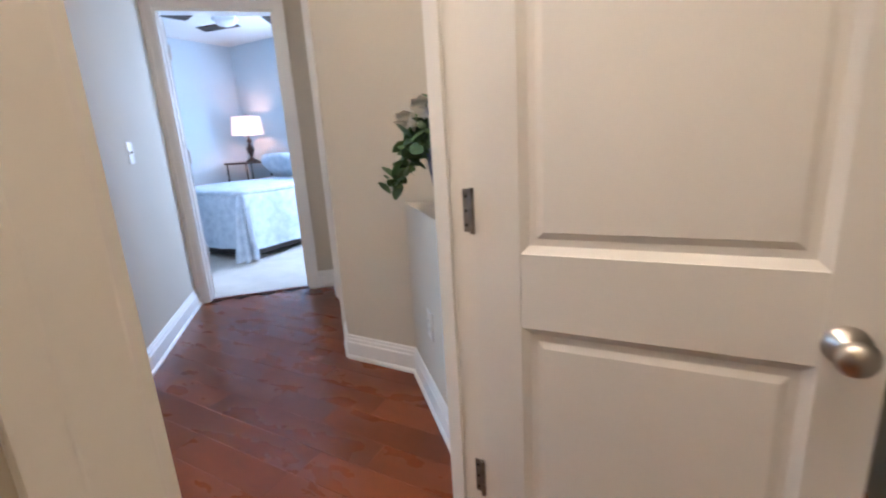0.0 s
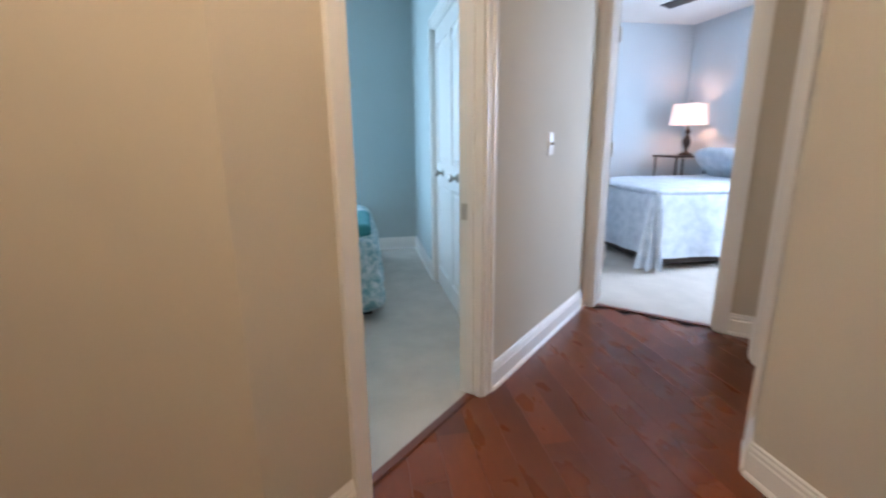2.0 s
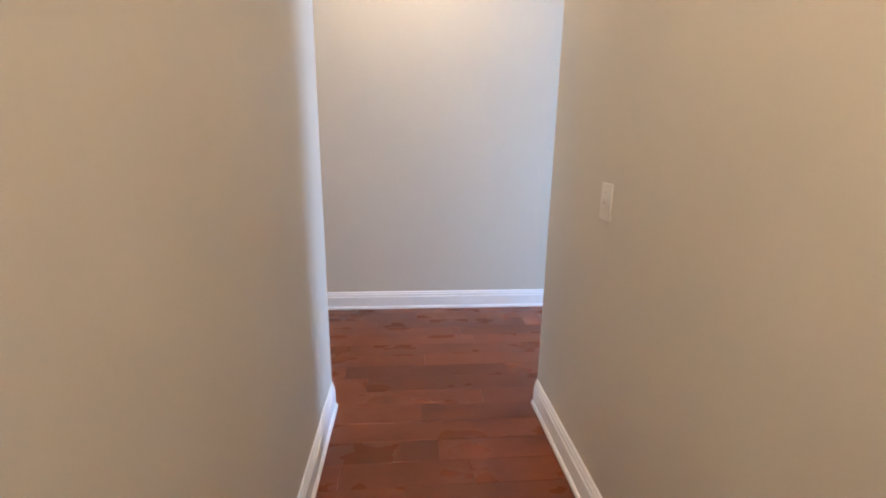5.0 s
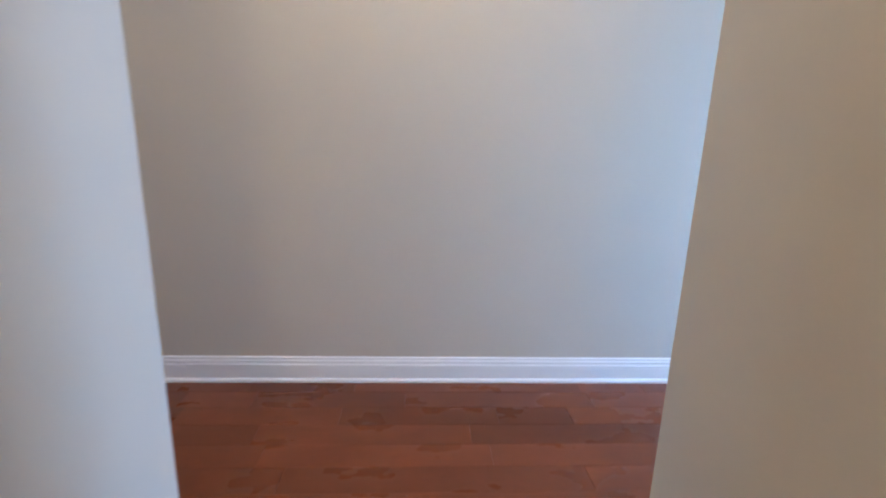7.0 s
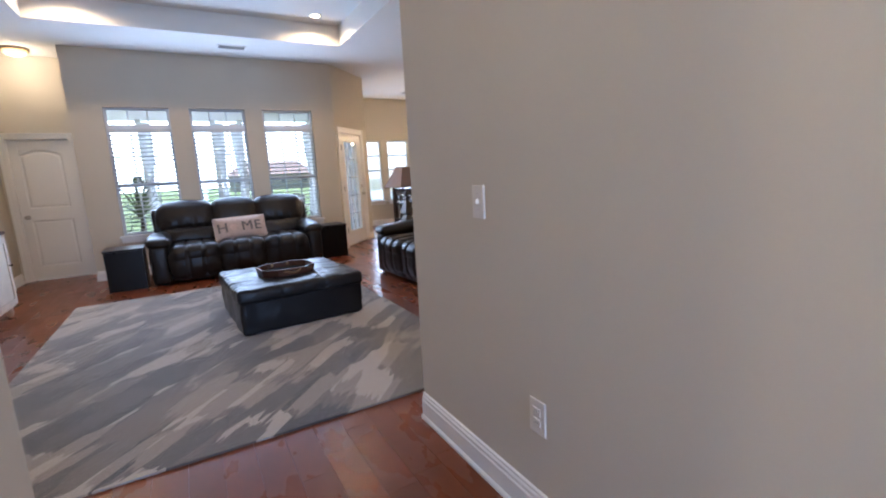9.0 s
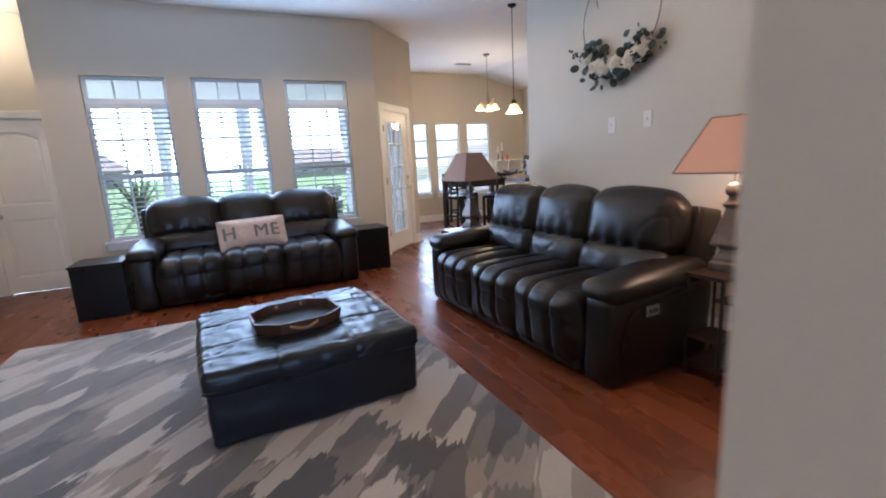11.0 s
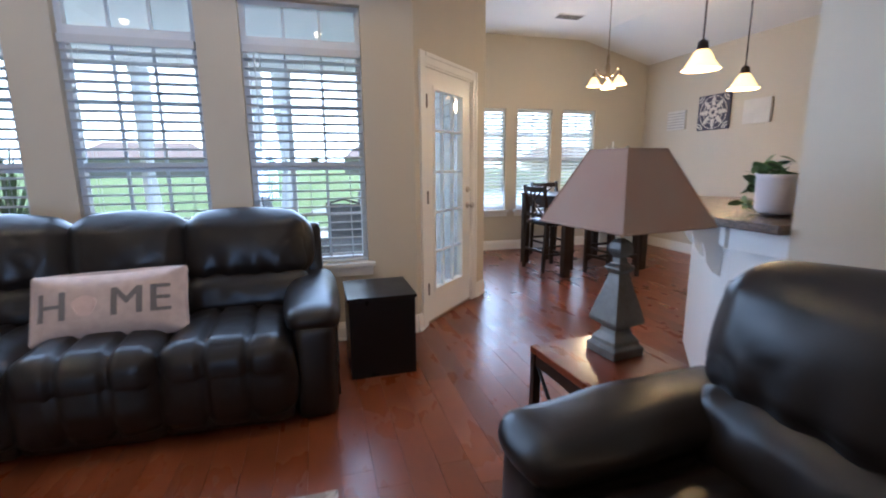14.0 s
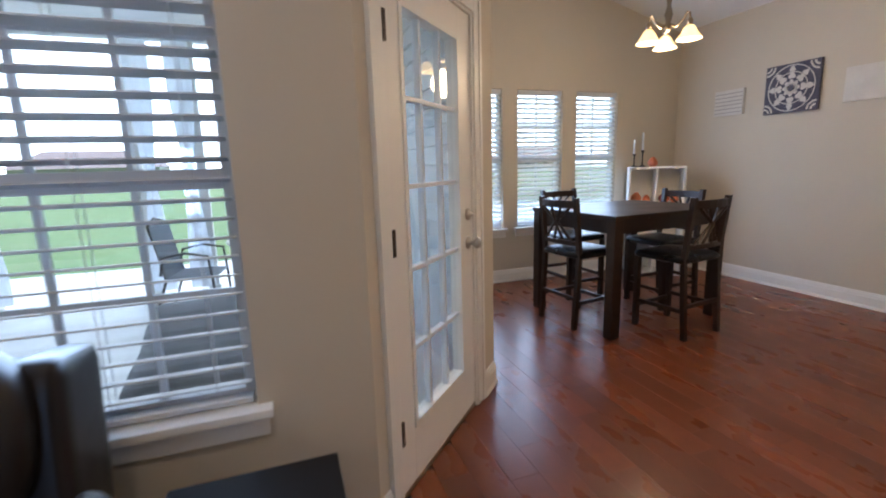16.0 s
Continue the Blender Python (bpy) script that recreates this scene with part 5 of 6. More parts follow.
def pub_chair(m):
    """Counter chair, front towards +y."""
    root = empty("pub_chair", m, "espresso wooden counter chair with crossed back slats and black seat", "chair", "chairs round the pub table")
    w, d, sh, bh = 0.21, 0.20, 0.60, 1.06
    v, f = soft(w + 0.015, d + 0.02, 0.03, 0.026, n=8, bulge=0.01)
    link_mesh("seat", v, f, BLACKWOOD, root, "black padded seat", True, Matrix.Translation((0, 0, sh)))
    for x in (-w + 0.01, w - 0.01):
        part("front_leg", box(x - 0.02, x + 0.02, d - 0.03, d + 0.01, 0, sh - 0.02, 0.004), DARKWOOD, root)
        bm = bmesh.new()
        for z0, z1, y0, y1 in ((0, sh, -d - 0.04, -d), (sh, bh, -d, -d - 0.05)):
            vs = [bm.verts.new((x + sx * 0.018, (y0 if z == z0 else y1) + sy * 0.018, z)) for z in (z0, z1) for sx, sy in ((-1, -1), (1, -1), (1, 1), (-1, 1))]
            for q in ((3, 2, 1, 0), (4, 5, 6, 7), (0, 1, 5, 4), (1, 2, 6, 5), (2, 3, 7, 6), (3, 0, 4, 7)):
                bm.faces.new([vs[i] for i in q])
        part("back_leg", bm, DARKWOOD, root)
    for z, h in ((bh - 0.05, 0.06), (sh + 0.10, 0.035)):
        yy = -d - 0.05 * (z - sh) / (bh - sh)
        arc = [(-w + 0.42 * u, yy - 0.03 * math.sin(math.pi * u), z) for u in [i / 6 for i in range(7)]]
        vs = []
        for p in arc:
            vs += [(p[0], p[1] - 0.011, z - h / 2), (p[0], p[1] + 0.011, z - h / 2), (p[0], p[1] + 0.011, z + h / 2), (p[0], p[1] - 0.011, z + h / 2)]
        fs = [(i * 4 + k, i * 4 + (k + 1) % 4, i * 4 + 4 + (k + 1) % 4, i * 4 + 4 + k) for i in range(6) for k in range(4)] + [(3, 2, 1, 0), (24, 25, 26, 27)]
        link_mesh("back_rail", vs, fs, DARKWOOD, root)
    y0, y1, z0, z1 = -d - 0.035, -d - 0.07, sh + 0.115, bh - 0.08
    for s in (-1, 1):
        for off in (0, 0.10):
            pts = [(s * (-0.15 + off), y0, z0), (s * (-0.03 + off * 0.4), (y0 + y1) / 2 - 0.01, (z0 + z1) / 2), (s * (0.15 - off), y1, z1)]
            part("cross_slat", tube(pts, 0.011, 6), DARKWOOD, root)
    for z, yy in ((0.16, d - 0.01), (0.24, -d - 0.03)):
        part("stretcher", box(-w + 0.03, w - 0.03, yy - 0.011, yy + 0.011, z, z + 0.03, 0.003), DARKWOOD, root)
    for x in (-w + 0.01, w - 0.01):
        part("stretcher", box(x - 0.011, x + 0.011, -d, d - 0.03, 0.20, 0.23, 0.003), DARKWOOD, root)
    return root


_c = pub_chair(Matrix.Translation((-7.52, 3.50, 0)) @ Matrix.Rotation(radians(8), 4, "Z"))
copy_thing(_c, Matrix.Translation((-7.04, 4.05, 0)) @ Matrix.Rotation(radians(98), 4, "Z"))
copy_thing(_c, Matrix.Translation((-8.20, 3.92, 0)) @ Matrix.Rotation(radians(-86), 4, "Z"))
copy_thing(_c, Matrix.Translation((-7.60, 4.46, 0)) @ Matrix.Rotation(radians(184), 4, "Z"))


SHELF = Matrix.Translation((-8.565, 5.30, 0)) @ Matrix.Rotation(radians(-38), 4, "Z")


def cube_shelf():
    root = empty("cube_shelf", SHELF, "white four-cube shelf in the corner with coral ornaments", "shelf")
    x0, x1, w, h = -0.16, 0.16, 0.30, 1.26
    part("shelf_side", box(x0, x1, -w, -w + 0.025, 0, h, 0.002), WHITE, root)
    part("shelf_side", box(x0, x1, w - 0.025, w, 0, h, 0.002), WHITE, root)
    part("divider", box(x0, x1, -0.012, 0.012, 0.03, h - 0.025, 0.001), WHITE, root)
    for z in (0.0, 0.41, 0.82, h - 0.025):
        part("shelf_board", box(x0, x1, -w + 0.025, w - 0.025, z, z + 0.025, 0.001), WHITE, root)
    part("back_panel", box(x0, x0 + 0.006, -w + 0.025, w - 0.025, 0.03, h - 0.025), WHITE, root)


cube_shelf()
for _y, _z, _h in ((-0.24, 1.26, 0.30), (-0.15, 1.26, 0.38)):
    _o = empty("candlestick", SHELF @ Matrix.Translation((0.02, _y, _z)), "white taper candle in a slim dark holder on the shelf", "candle", "taper candles")
    part("holder", lathe([(0.04, 0), (0.04, 0.008), (0.008, 0.02), (0.008, _h * 0.42), (0.02, _h * 0.47), (0.016, _h * 0.5)], 12), IRON, _o, "", True)
    part("candle", lathe([(0.012, _h * 0.5), (0.011, _h), (0.002, _h + 0.012)], 12), WAX, _o, "", True)
for _y, _z, _s in ((-0.04, 1.26, 0.055), (-0.20, 0.845, 0.06), (-0.09, 0.845, 0.045), (0.10, 0.845, 0.06), (0.21, 0.845, 0.045)):
    _o = tagged(part("coral_ornament", lathe([(_s * 0.6, 0), (_s, _s * 0.6), (_s * 0.95, _s * 1.1), (_s * 0.5, _s * 1.7), (_s * 0.2, _s * 2.0)], 16), PUMPKIN, None, "", True), "small coral-coloured ceramic ornament on the shelf", "ornament", "shelf ornaments")
    _o.location = SHELF @ Vector((0.04, _y, _z))


def canvas(at, w, h, style):
    root = empty("wall_canvas", Matrix.Translation(at), {"stripe": "small white slatted wall print", "tile": "slate and cream medallion canvas print", "plain": "small plain cream wall canvas"}[style], "picture", "prints on the breakfast wall")
    part("stretched_canvas", box(-w / 2, w / 2, -0.03, -0.001, -h / 2, h / 2, 0.003), CANVASDARK if style == "tile" else CANVASGREY, root)
    if style == "stripe":
        for i in range(6):
            z = -h / 2 + 0.025 + i * (h - 0.03) / 6
            part("stripe", box(-w / 2 + 0.01, w / 2 - 0.01, -0.036, -0.031, z, z + 0.010), CANVASLINE, root)
    if style == "tile":
        for k in range(8):
            a = radians(45 * k)
            for r, s in ((0.05, 0.034), (0.115, 0.042), (0.175, 0.034)):
                bm = bmesh.new()
                cx, cz = r * math.cos(a), r * math.sin(a)
                pts = [(cx + s * 0.9 * math.cos(t) * (0.6 + 0.4 * abs(math.cos(1.5 * (t - a)))), cz + s * 0.9 * math.sin(t) * (0.6 + 0.4 * abs(math.cos(1.5 * (t - a))))) for t in [2 * math.pi * i / 14 for i in range(14)]]
                for y0, y1 in ((-0.034, -0.031),):
                    va = [bm.verts.new((x, y0, z)) for x, z in pts]
                    vb = [bm.verts.new((x, y1, z)) for x, z in pts]
                    bm.faces.new(va)
                    for i in range(14):
                        bm.faces.new((va[i], va[(i + 1) % 14], vb[(i + 1) % 14], vb[i]))
                part("petal", bm, CANVASGREY, root)
        ring = bmesh.new()
        for r in (0.148, 0.213):
            add_tube(ring, [(r * math.cos(t), -0.033, r * math.sin(t)) for t in [2 * math.pi * i / 36 for i in range(37)]], 0.005, 5)
        part("medallion_ring", ring, CANVASGREY, root)
        for sx in (-1, 1):
            for sz in (-1, 1):
                bm = bmesh.new()
                for r in (0.04, 0.075):
                    add_tube(bm, [(sx * (w / 2 - 0.012 - r * math.sin(t)), -0.033, sz * (h / 2 - 0.012 - r * math.cos(t))) for t in [math.pi / 2 * i / 8 for i in range(9)]], 0.009, 5)
                part("corner_scroll", bm, CANVASGREY, root)


canvas((-8.18, 5.918, 1.93), 0.34, 0.27, "stripe")
canvas((-7.53, 5.918, 1.98), 0.50, 0.46, "tile")
canvas((-6.90, 5.918, 1.93), 0.36, 0.29, "plain")


def bell_shade(parent, at, s, name="glass_shade"):
    prof = [(0.016 * s, 0.112 * s), (0.034 * s, 0.104 * s), (0.050 * s, 0.082 * s), (0.066 * s, 0.050 * s), (0.088 * s, 0.016 * s), (0.104 * s, 0.0)]
    bm = bmesh.new()
    seg = 20
    rings = [[bm.verts.new((at[0] + r * math.cos(2 * math.pi * i / seg), at[1] + r * math.sin(2 * math.pi * i / seg), at[2] + z)) for i in range(seg)] for r, z in prof + [(r - 0.003, z - 0.002) for r, z in prof[::-1]]]
    for a, b in zip(rings, rings[1:]):
        for i in range(seg):
            bm.faces.new((a[i], a[(i + 1) % seg], b[(i + 1) % seg], b[i]))
    return part(name, bm, FROST, parent, "glowing frosted glass bell shade", True)


def chandelier():
    at = (-7.17, 3.965)
    root = empty("chandelier", Matrix.Translation((*at, 0)), "small nickel chandelier with three lit bell shades", "chandelier")
    part("canopy", lathe([(0.06, 3.15), (0.06, 3.135), (0.02, 3.11)], 20), BRASSY, root, "", True)
    part("chain", tube([(0, 0, 3.12), (0, 0, 2.52)], 0.006, 6), BRASSY, root)
    part("column", lathe([(0.010, 2.26), (0.026, 2.29), (0.015, 2.33), (0.030, 2.38), (0.014, 2.44), (0.019, 2.48), (0.007, 2.53)], 16), BRASSY, root, "", True)
    for k in range(3):
        a = radians(120 * k + 20)
        c, s = math.cos(a), math.sin(a)
        pts = [(c * r, s * r, z) for r, z in ((0.02, 2.31), (0.06, 2.285), (0.105, 2.32), (0.135, 2.37), (0.15, 2.36), (0.155, 2.315))]
        part("arm", tube(pts, 0.008, 6), BRASSY, root, "", True)
        part("socket_cup", lathe([(0.010, 2.325), (0.020, 2.31), (0.020, 2.275)], 12, (c * 0.155, s * 0.155, 0)), BRASSY, root, "", True)
        bell_shade(root, (c * 0.155, s * 0.155, 2.18), 0.84)


chandelier()
bulb("chandelier_light", (-7.17, 3.965, 2.08), 38, (1.0, 0.64, 0.30), 0.12)


def pendant(x, y, z):
    root = empty("pendant_lamp", Matrix.Translation((x, y, 0)), "pendant lamp with a lit amber bell shade over the bar", "lamp", "pendant lamps over the bar")
    part("rod", tube([(0, 0, 3.14), (0, 0, z + 0.15)], 0.005, 6), DARKBRONZE, root)
    part("canopy", lathe([(0.055, 3.15), (0.05, 3.13), (0.012, 3.11)], 16), DARKBRONZE, root, "", True)
    part("socket", lathe([(0.012, z + 0.17), (0.028, z + 0.155), (0.034, z + 0.105)], 14), DARKBRONZE, root, "", True)
    bell_shade(root, (0, 0, z), 1.05)
    bulb("pendant_light", (x, y, z - 0.05), 20, (1.0, 0.60, 0.25), 0.07)


pendant(-4.79, 2.94, 1.86)
pendant(-5.30, 3.85, 1.86)

# bar on a half wall that runs off at an angle, and the kitchen counter behind it
def prism(name, outline, z0, z1, material, parent=None, label="", bevel=0.0):
    bm = bmesh.new()
    lo, hi = [[bm.verts.new((x, y, z)) for x, y in outline] for z in (z0, z1)]
    k = len(outline)
    bm.faces.new(lo[::-1])
    bm.faces.new(hi)
    for i in range(k):
        bm.faces.new((lo[i], lo[(i + 1) % k], hi[(i + 1) % k], hi[i]))
    bmesh.ops.recalc_face_normals(bm, faces=bm.faces)
    if bevel:
        bmesh.ops.bevel(bm, geom=list(bm.edges), offset=bevel, segments=2, affect="EDGES")
    return part(name, bm, material, parent, label)


BAR0, BAR1 = (-4.05, 2.47), (-5.07, 3.28)
tagged(prism("bar_half_wall", [(-3.762, 2.47), BAR0, BAR1, (-4.995, 3.374), (-4.01, 2.592), (-3.762, 2.592)], 0, 1.03, WHITE), "white half wall under the granite bar", "half wall", kind="structure")
_o = empty("bar_counter", None, "angled granite-topped breakfast bar on a white half wall", "counter")
prism("bar_top", [(-3.77, 2.39), (-4.16, 2.39), (-5.20, 3.215), (-5.20, 3.42), (-5.00, 3.60), (-4.80, 3.52), (-3.92, 2.83), (-3.77, 2.83)], 1.034, 1.072, GRANITE, _o, "brown speckled granite top", 0.008)
_m, _l = along(BAR0, BAR1)
part("bar_moulding", box(0.0, _l - 0.005, 0.004, 0.024, 0.93, 1.03, 0.006), WHITE, _o, m=_m)
part("bar_moulding", box(-4.04, -3.765, 2.448, 2.466, 0.93, 1.03, 0.006), WHITE, _o)
for _s in (0.16, 0.62, 1.10):
    _bm = bmesh.new()
    _pf = [(0.004, 1.03), (0.15, 1.03), (0.15, 0.99), (0.125, 0.95), (0.09, 0.93), (0.075, 0.88), (0.07, 0.84), (0.04, 0.79), (0.004, 0.77)]
    _fa, _fb = [[_bm.verts.new((_s + dx, y, z)) for y, z in _pf] for dx in (-0.035, 0.035)]
    _bm.faces.new(_fa)
    _bm.faces.new(_fb[::-1])
    for _i in range(len(_pf)):
        _bm.faces.new((_fa[_i], _fb[_i], _fb[(_i + 1) % len(_pf)], _fa[(_i + 1) % len(_pf)]))
    bmesh.ops.recalc_face_normals(_bm, faces=_bm.faces)
    part("corbel", _bm, WHITE, _o, "white scrolled corbel", m=_m @ Matrix.Diagonal((1, 1, 1, 1)))
_o = empty("kitchen_cabinet", None, "white kitchen base cabinet with granite worktop behind the bar", "cabinet")
part("body", box(-3.86, -0.02, 2.60, 3.2, 0.0, 0.90, 0.003), WHITE, _o)
part("worktop", box(-3.88, -0.02, 2.60, 3.23, 0.902, 0.935, 0.006), GRANITE, _o)
prism("corner_body", [(-3.862, 2.74), (-4.90, 3.56), (-4.55, 4.0), (-3.862, 3.46)], 0.0, 0.90, WHITE, _o)
prism("corner_worktop", [(-3.885, 2.745), (-4.92, 3.565), (-4.55, 4.03), (-3.885, 3.49)], 0.902, 0.935, GRANITE, _o)
part("faucet", tube([(-4.26, 3.10, 0.935), (-4.26, 3.10, 1.20), (-4.25, 3.115, 1.27), (-4.20, 3.15, 1.31), (-4.14, 3.19, 1.28), (-4.12, 3.205, 1.20)], 0.013, 8), STEEL, None, "", True)
tagged(bpy.data.objects["faucet"], "arched nickel kitchen faucet", "faucet")


def leaf_cluster(root, name, n, centre, spread, size, material, seed, droop=0.0, trail=None):
    rnd = random.Random(seed)
    vs, fs = [], []
    for i in range(n):
        if trail and i % 3 == 0:
            u = rnd.random()
            c = Vector(trail[0]).lerp(Vector(trail[1]), u) + Vector((rnd.gauss(0, 0.02), rnd.gauss(0, 0.02), rnd.gauss(0, 0.02)))
        else:
            d = Vector((rnd.gauss(0, 1), rnd.gauss(0, 1), rnd.gauss(0, 1)))
            d.normalize()
            c = Vector(centre) + Vector((d.x * spread[0], d.y * spread[1], d.z * spread[2])) * rnd.uniform(0.3, 1)
            c.z -= droop * (abs(d.x) + abs(d.y)) * rnd.random()
        s = size * rnd.uniform(0.6, 1.25)
        q = Euler((rnd.uniform(-1, 1), rnd.uniform(-1, 1), rnd.uniform(0, 6.28))).to_matrix()
        b0 = len(vs)
        for a in range(6):
            u = a / 5
            wd = s * 0.42 * math.sin(math.pi * min(1, u * 0.9 + 0.06)) ** 0.8
            bend = -0.35 * s * u * u
            for k in (-1, 0, 1):
                vs.append(c + q @ Vector((k * wd, (u - 0.5) * s * 1.4, bend - abs(k) * -0.12 * wd)))
        fs += [(b0 + a * 3 + k, b0 + a * 3 + k + 1, b0 + a * 3 + k + 4, b0 + a * 3 + k + 3) for a in range(5) for k in (0, 1)]
    return tagged(link_mesh(name, vs, fs, material, root, "", True), kind="stuff")


_o = empty("potted_plant", Matrix.Translation((-4.03, 2.68, 1.072)) @ Matrix.Diagonal((1.22, 1.22, 1.15, 1)), "small trailing plant in a lilac ceramic pot on the bar", "plant")
part("pot", lathe([(0.05, 0.012), (0.065, 0.03), (0.068, 0.15), (0.072, 0.165), (0.066, 0.165), (0.06, 0.14)], 22), LILAC, _o, "", True)
part("pot_stand", lathe([(0.05, 0), (0.055, 0.006), (0.045, 0.012)], 16), DARKWOOD, _o, "", True)
leaf_cluster(_o, "leaves", 60, (-0.02, 0, 0.19), (0.08, 0.07, 0.05), 0.045, LEAF, 8, 0.04, ((-0.06, -0.02, 0.17), (-0.10, -0.03, 0.02)))

# vase in the hall niche
_o = empty("flower_vase", Matrix.Translation((2.10, -4.74, 0.90)), "blue and white porcelain vase of trailing greenery on the niche ledge", "vase")
part("vase_body", lathe([(0.045, 0), (0.05, 0.008), (0.055, 0.05), (0.075, 0.16), (0.085, 0.24), (0.075, 0.28), (0.055, 0.295), (0.06, 0.31), (0.052, 0.31), (0.045, 0.29)], 28), PORCELAIN, _o, "cobalt blue patterned porcelain", True)
leaf_cluster(_o, "greenery", 210, (0.03, 0.02, 0.36), (0.14, 0.13, 0.085), 0.052, LEAF, 3, 0.10, ((0.06, 0.05, 0.36), (0.22, 0.07, 0.12)))
for _i, (_x, _y, _z) in enumerate(((0.13, 0.09, 0.33), (0.04, 0.11, 0.37), (-0.05, 0.10, 0.35), (0.10, 0.02, 0.38))):
    _v, _f = [], []
    for k in range(9):
        a = k * 2.4
        b0 = len(_v)
        for i in range(3):
            for j in range(3):
                u, w = (i / 2 - 0.5) * 1.2, j / 2
                _v.append(Matrix.Rotation(a, 3, "Z") @ Vector((0.045 * math.sin(u) * (0.4 + w), 0.038 * w, 0.03 * (1 - w) + 0.02 * (k % 3))))
        _f += [(b0 + i * 3 + j, b0 + i * 3 + j + 1, b0 + (i + 1) * 3 + j + 1, b0 + (i + 1) * 3 + j) for i in range(2) for j in range(2)]
    link_mesh("blossom", _v, _f, PETAL, _o, "cream silk blossom", True, Matrix.Translation((_x, _y, _z)) @ Matrix.Rotation(radians(40), 4, "X"))

# ==== ceiling fixtures ====


def flush_light(x, y, z, watts, label="flush nickel ceiling light with a glowing glass bowl"):
    root = empty("ceiling_light", Matrix.Translation((x, y, z)), label, "ceiling light", "flush ceiling lights")
    part("base_ring", lathe([(0.15, 0), (0.15, -0.02), (0.13, -0.03), (0.10, -0.03)], 28), BRASSY, root, "", True)
    part("glass_bowl", lathe([(0.128, -0.031), (0.12, -0.06), (0.085, -0.085), (0.04, -0.096), (0.008, -0.10)], 28), FROST, root, "", True)
    bulb("ceiling_light_bulb", (x, y, z - 0.16), watts, WARM, 0.1)


flush_light(-6.15, -2.65, CEILING, 12)
flush_light(2.2, -0.75, CEILING, 34)
# unseen fixtures added to light the hall walls and the first room's jamb
flush_light(2.20, -3.59, HALLCEIL, 50)
flush_light(1.05, -3.3, HALLCEIL, 30)


def can_light(x, y, z):
    root = empty("recessed_light", Matrix.Translation((x, y, z)), "lit recessed can light in the tray ceiling", "ceiling light", "recessed lights")
    part("trim_ring", lathe([(0.09, 0.0), (0.088, -0.008), (0.066, -0.006)], 24), WHITE, root, "", True)
    part("lens", lathe([(0.066, -0.005), (0.06, -0.007)], 24), CANGLOW, root)
    ob = new("recessed_light_beam", bpy.data.lights.new("recessed_light_beam", "SPOT"))
    ob.data.energy, ob.data.spot_size, ob.data.spot_blend, ob.data.color, ob.data.shadow_soft_size = 56, radians(156), 0.35, (1.0, 0.64, 0.32), 0.06
    ob.location = (x, y, z - 0.02)


for _x, _y in ((-4.42, 0.86), (-1.35, 0.86), (-4.42, -1.85), (-1.35, -1.85)):
    can_light(_x, _y, TZ)


def ceiling_vent(x, y, z, rot=0):
    root = empty("ceiling_vent", Matrix.Translation((x, y, z)) @ Matrix.Rotation(radians(rot), 4, "Z"), "white slotted ceiling air vent", "vent", "ceiling vents")
    part("frame", box(-0.09, 0.09, -0.19, 0.19, -0.010, -0.001, 0.003), WHITE, root)
    for i in range(5):
        part("slat", box(-0.065 + i * 0.03, -0.055 + i * 0.03, -0.165, 0.165, -0.016, -0.010), mat("vent_grey", (0.30, 0.29, 0.28), 0.6), root)


ceiling_vent(-5.24, -0.13, CEILING)
ceiling_vent(-7.95, 3.9, CEILING)

# ==== bedroom ====


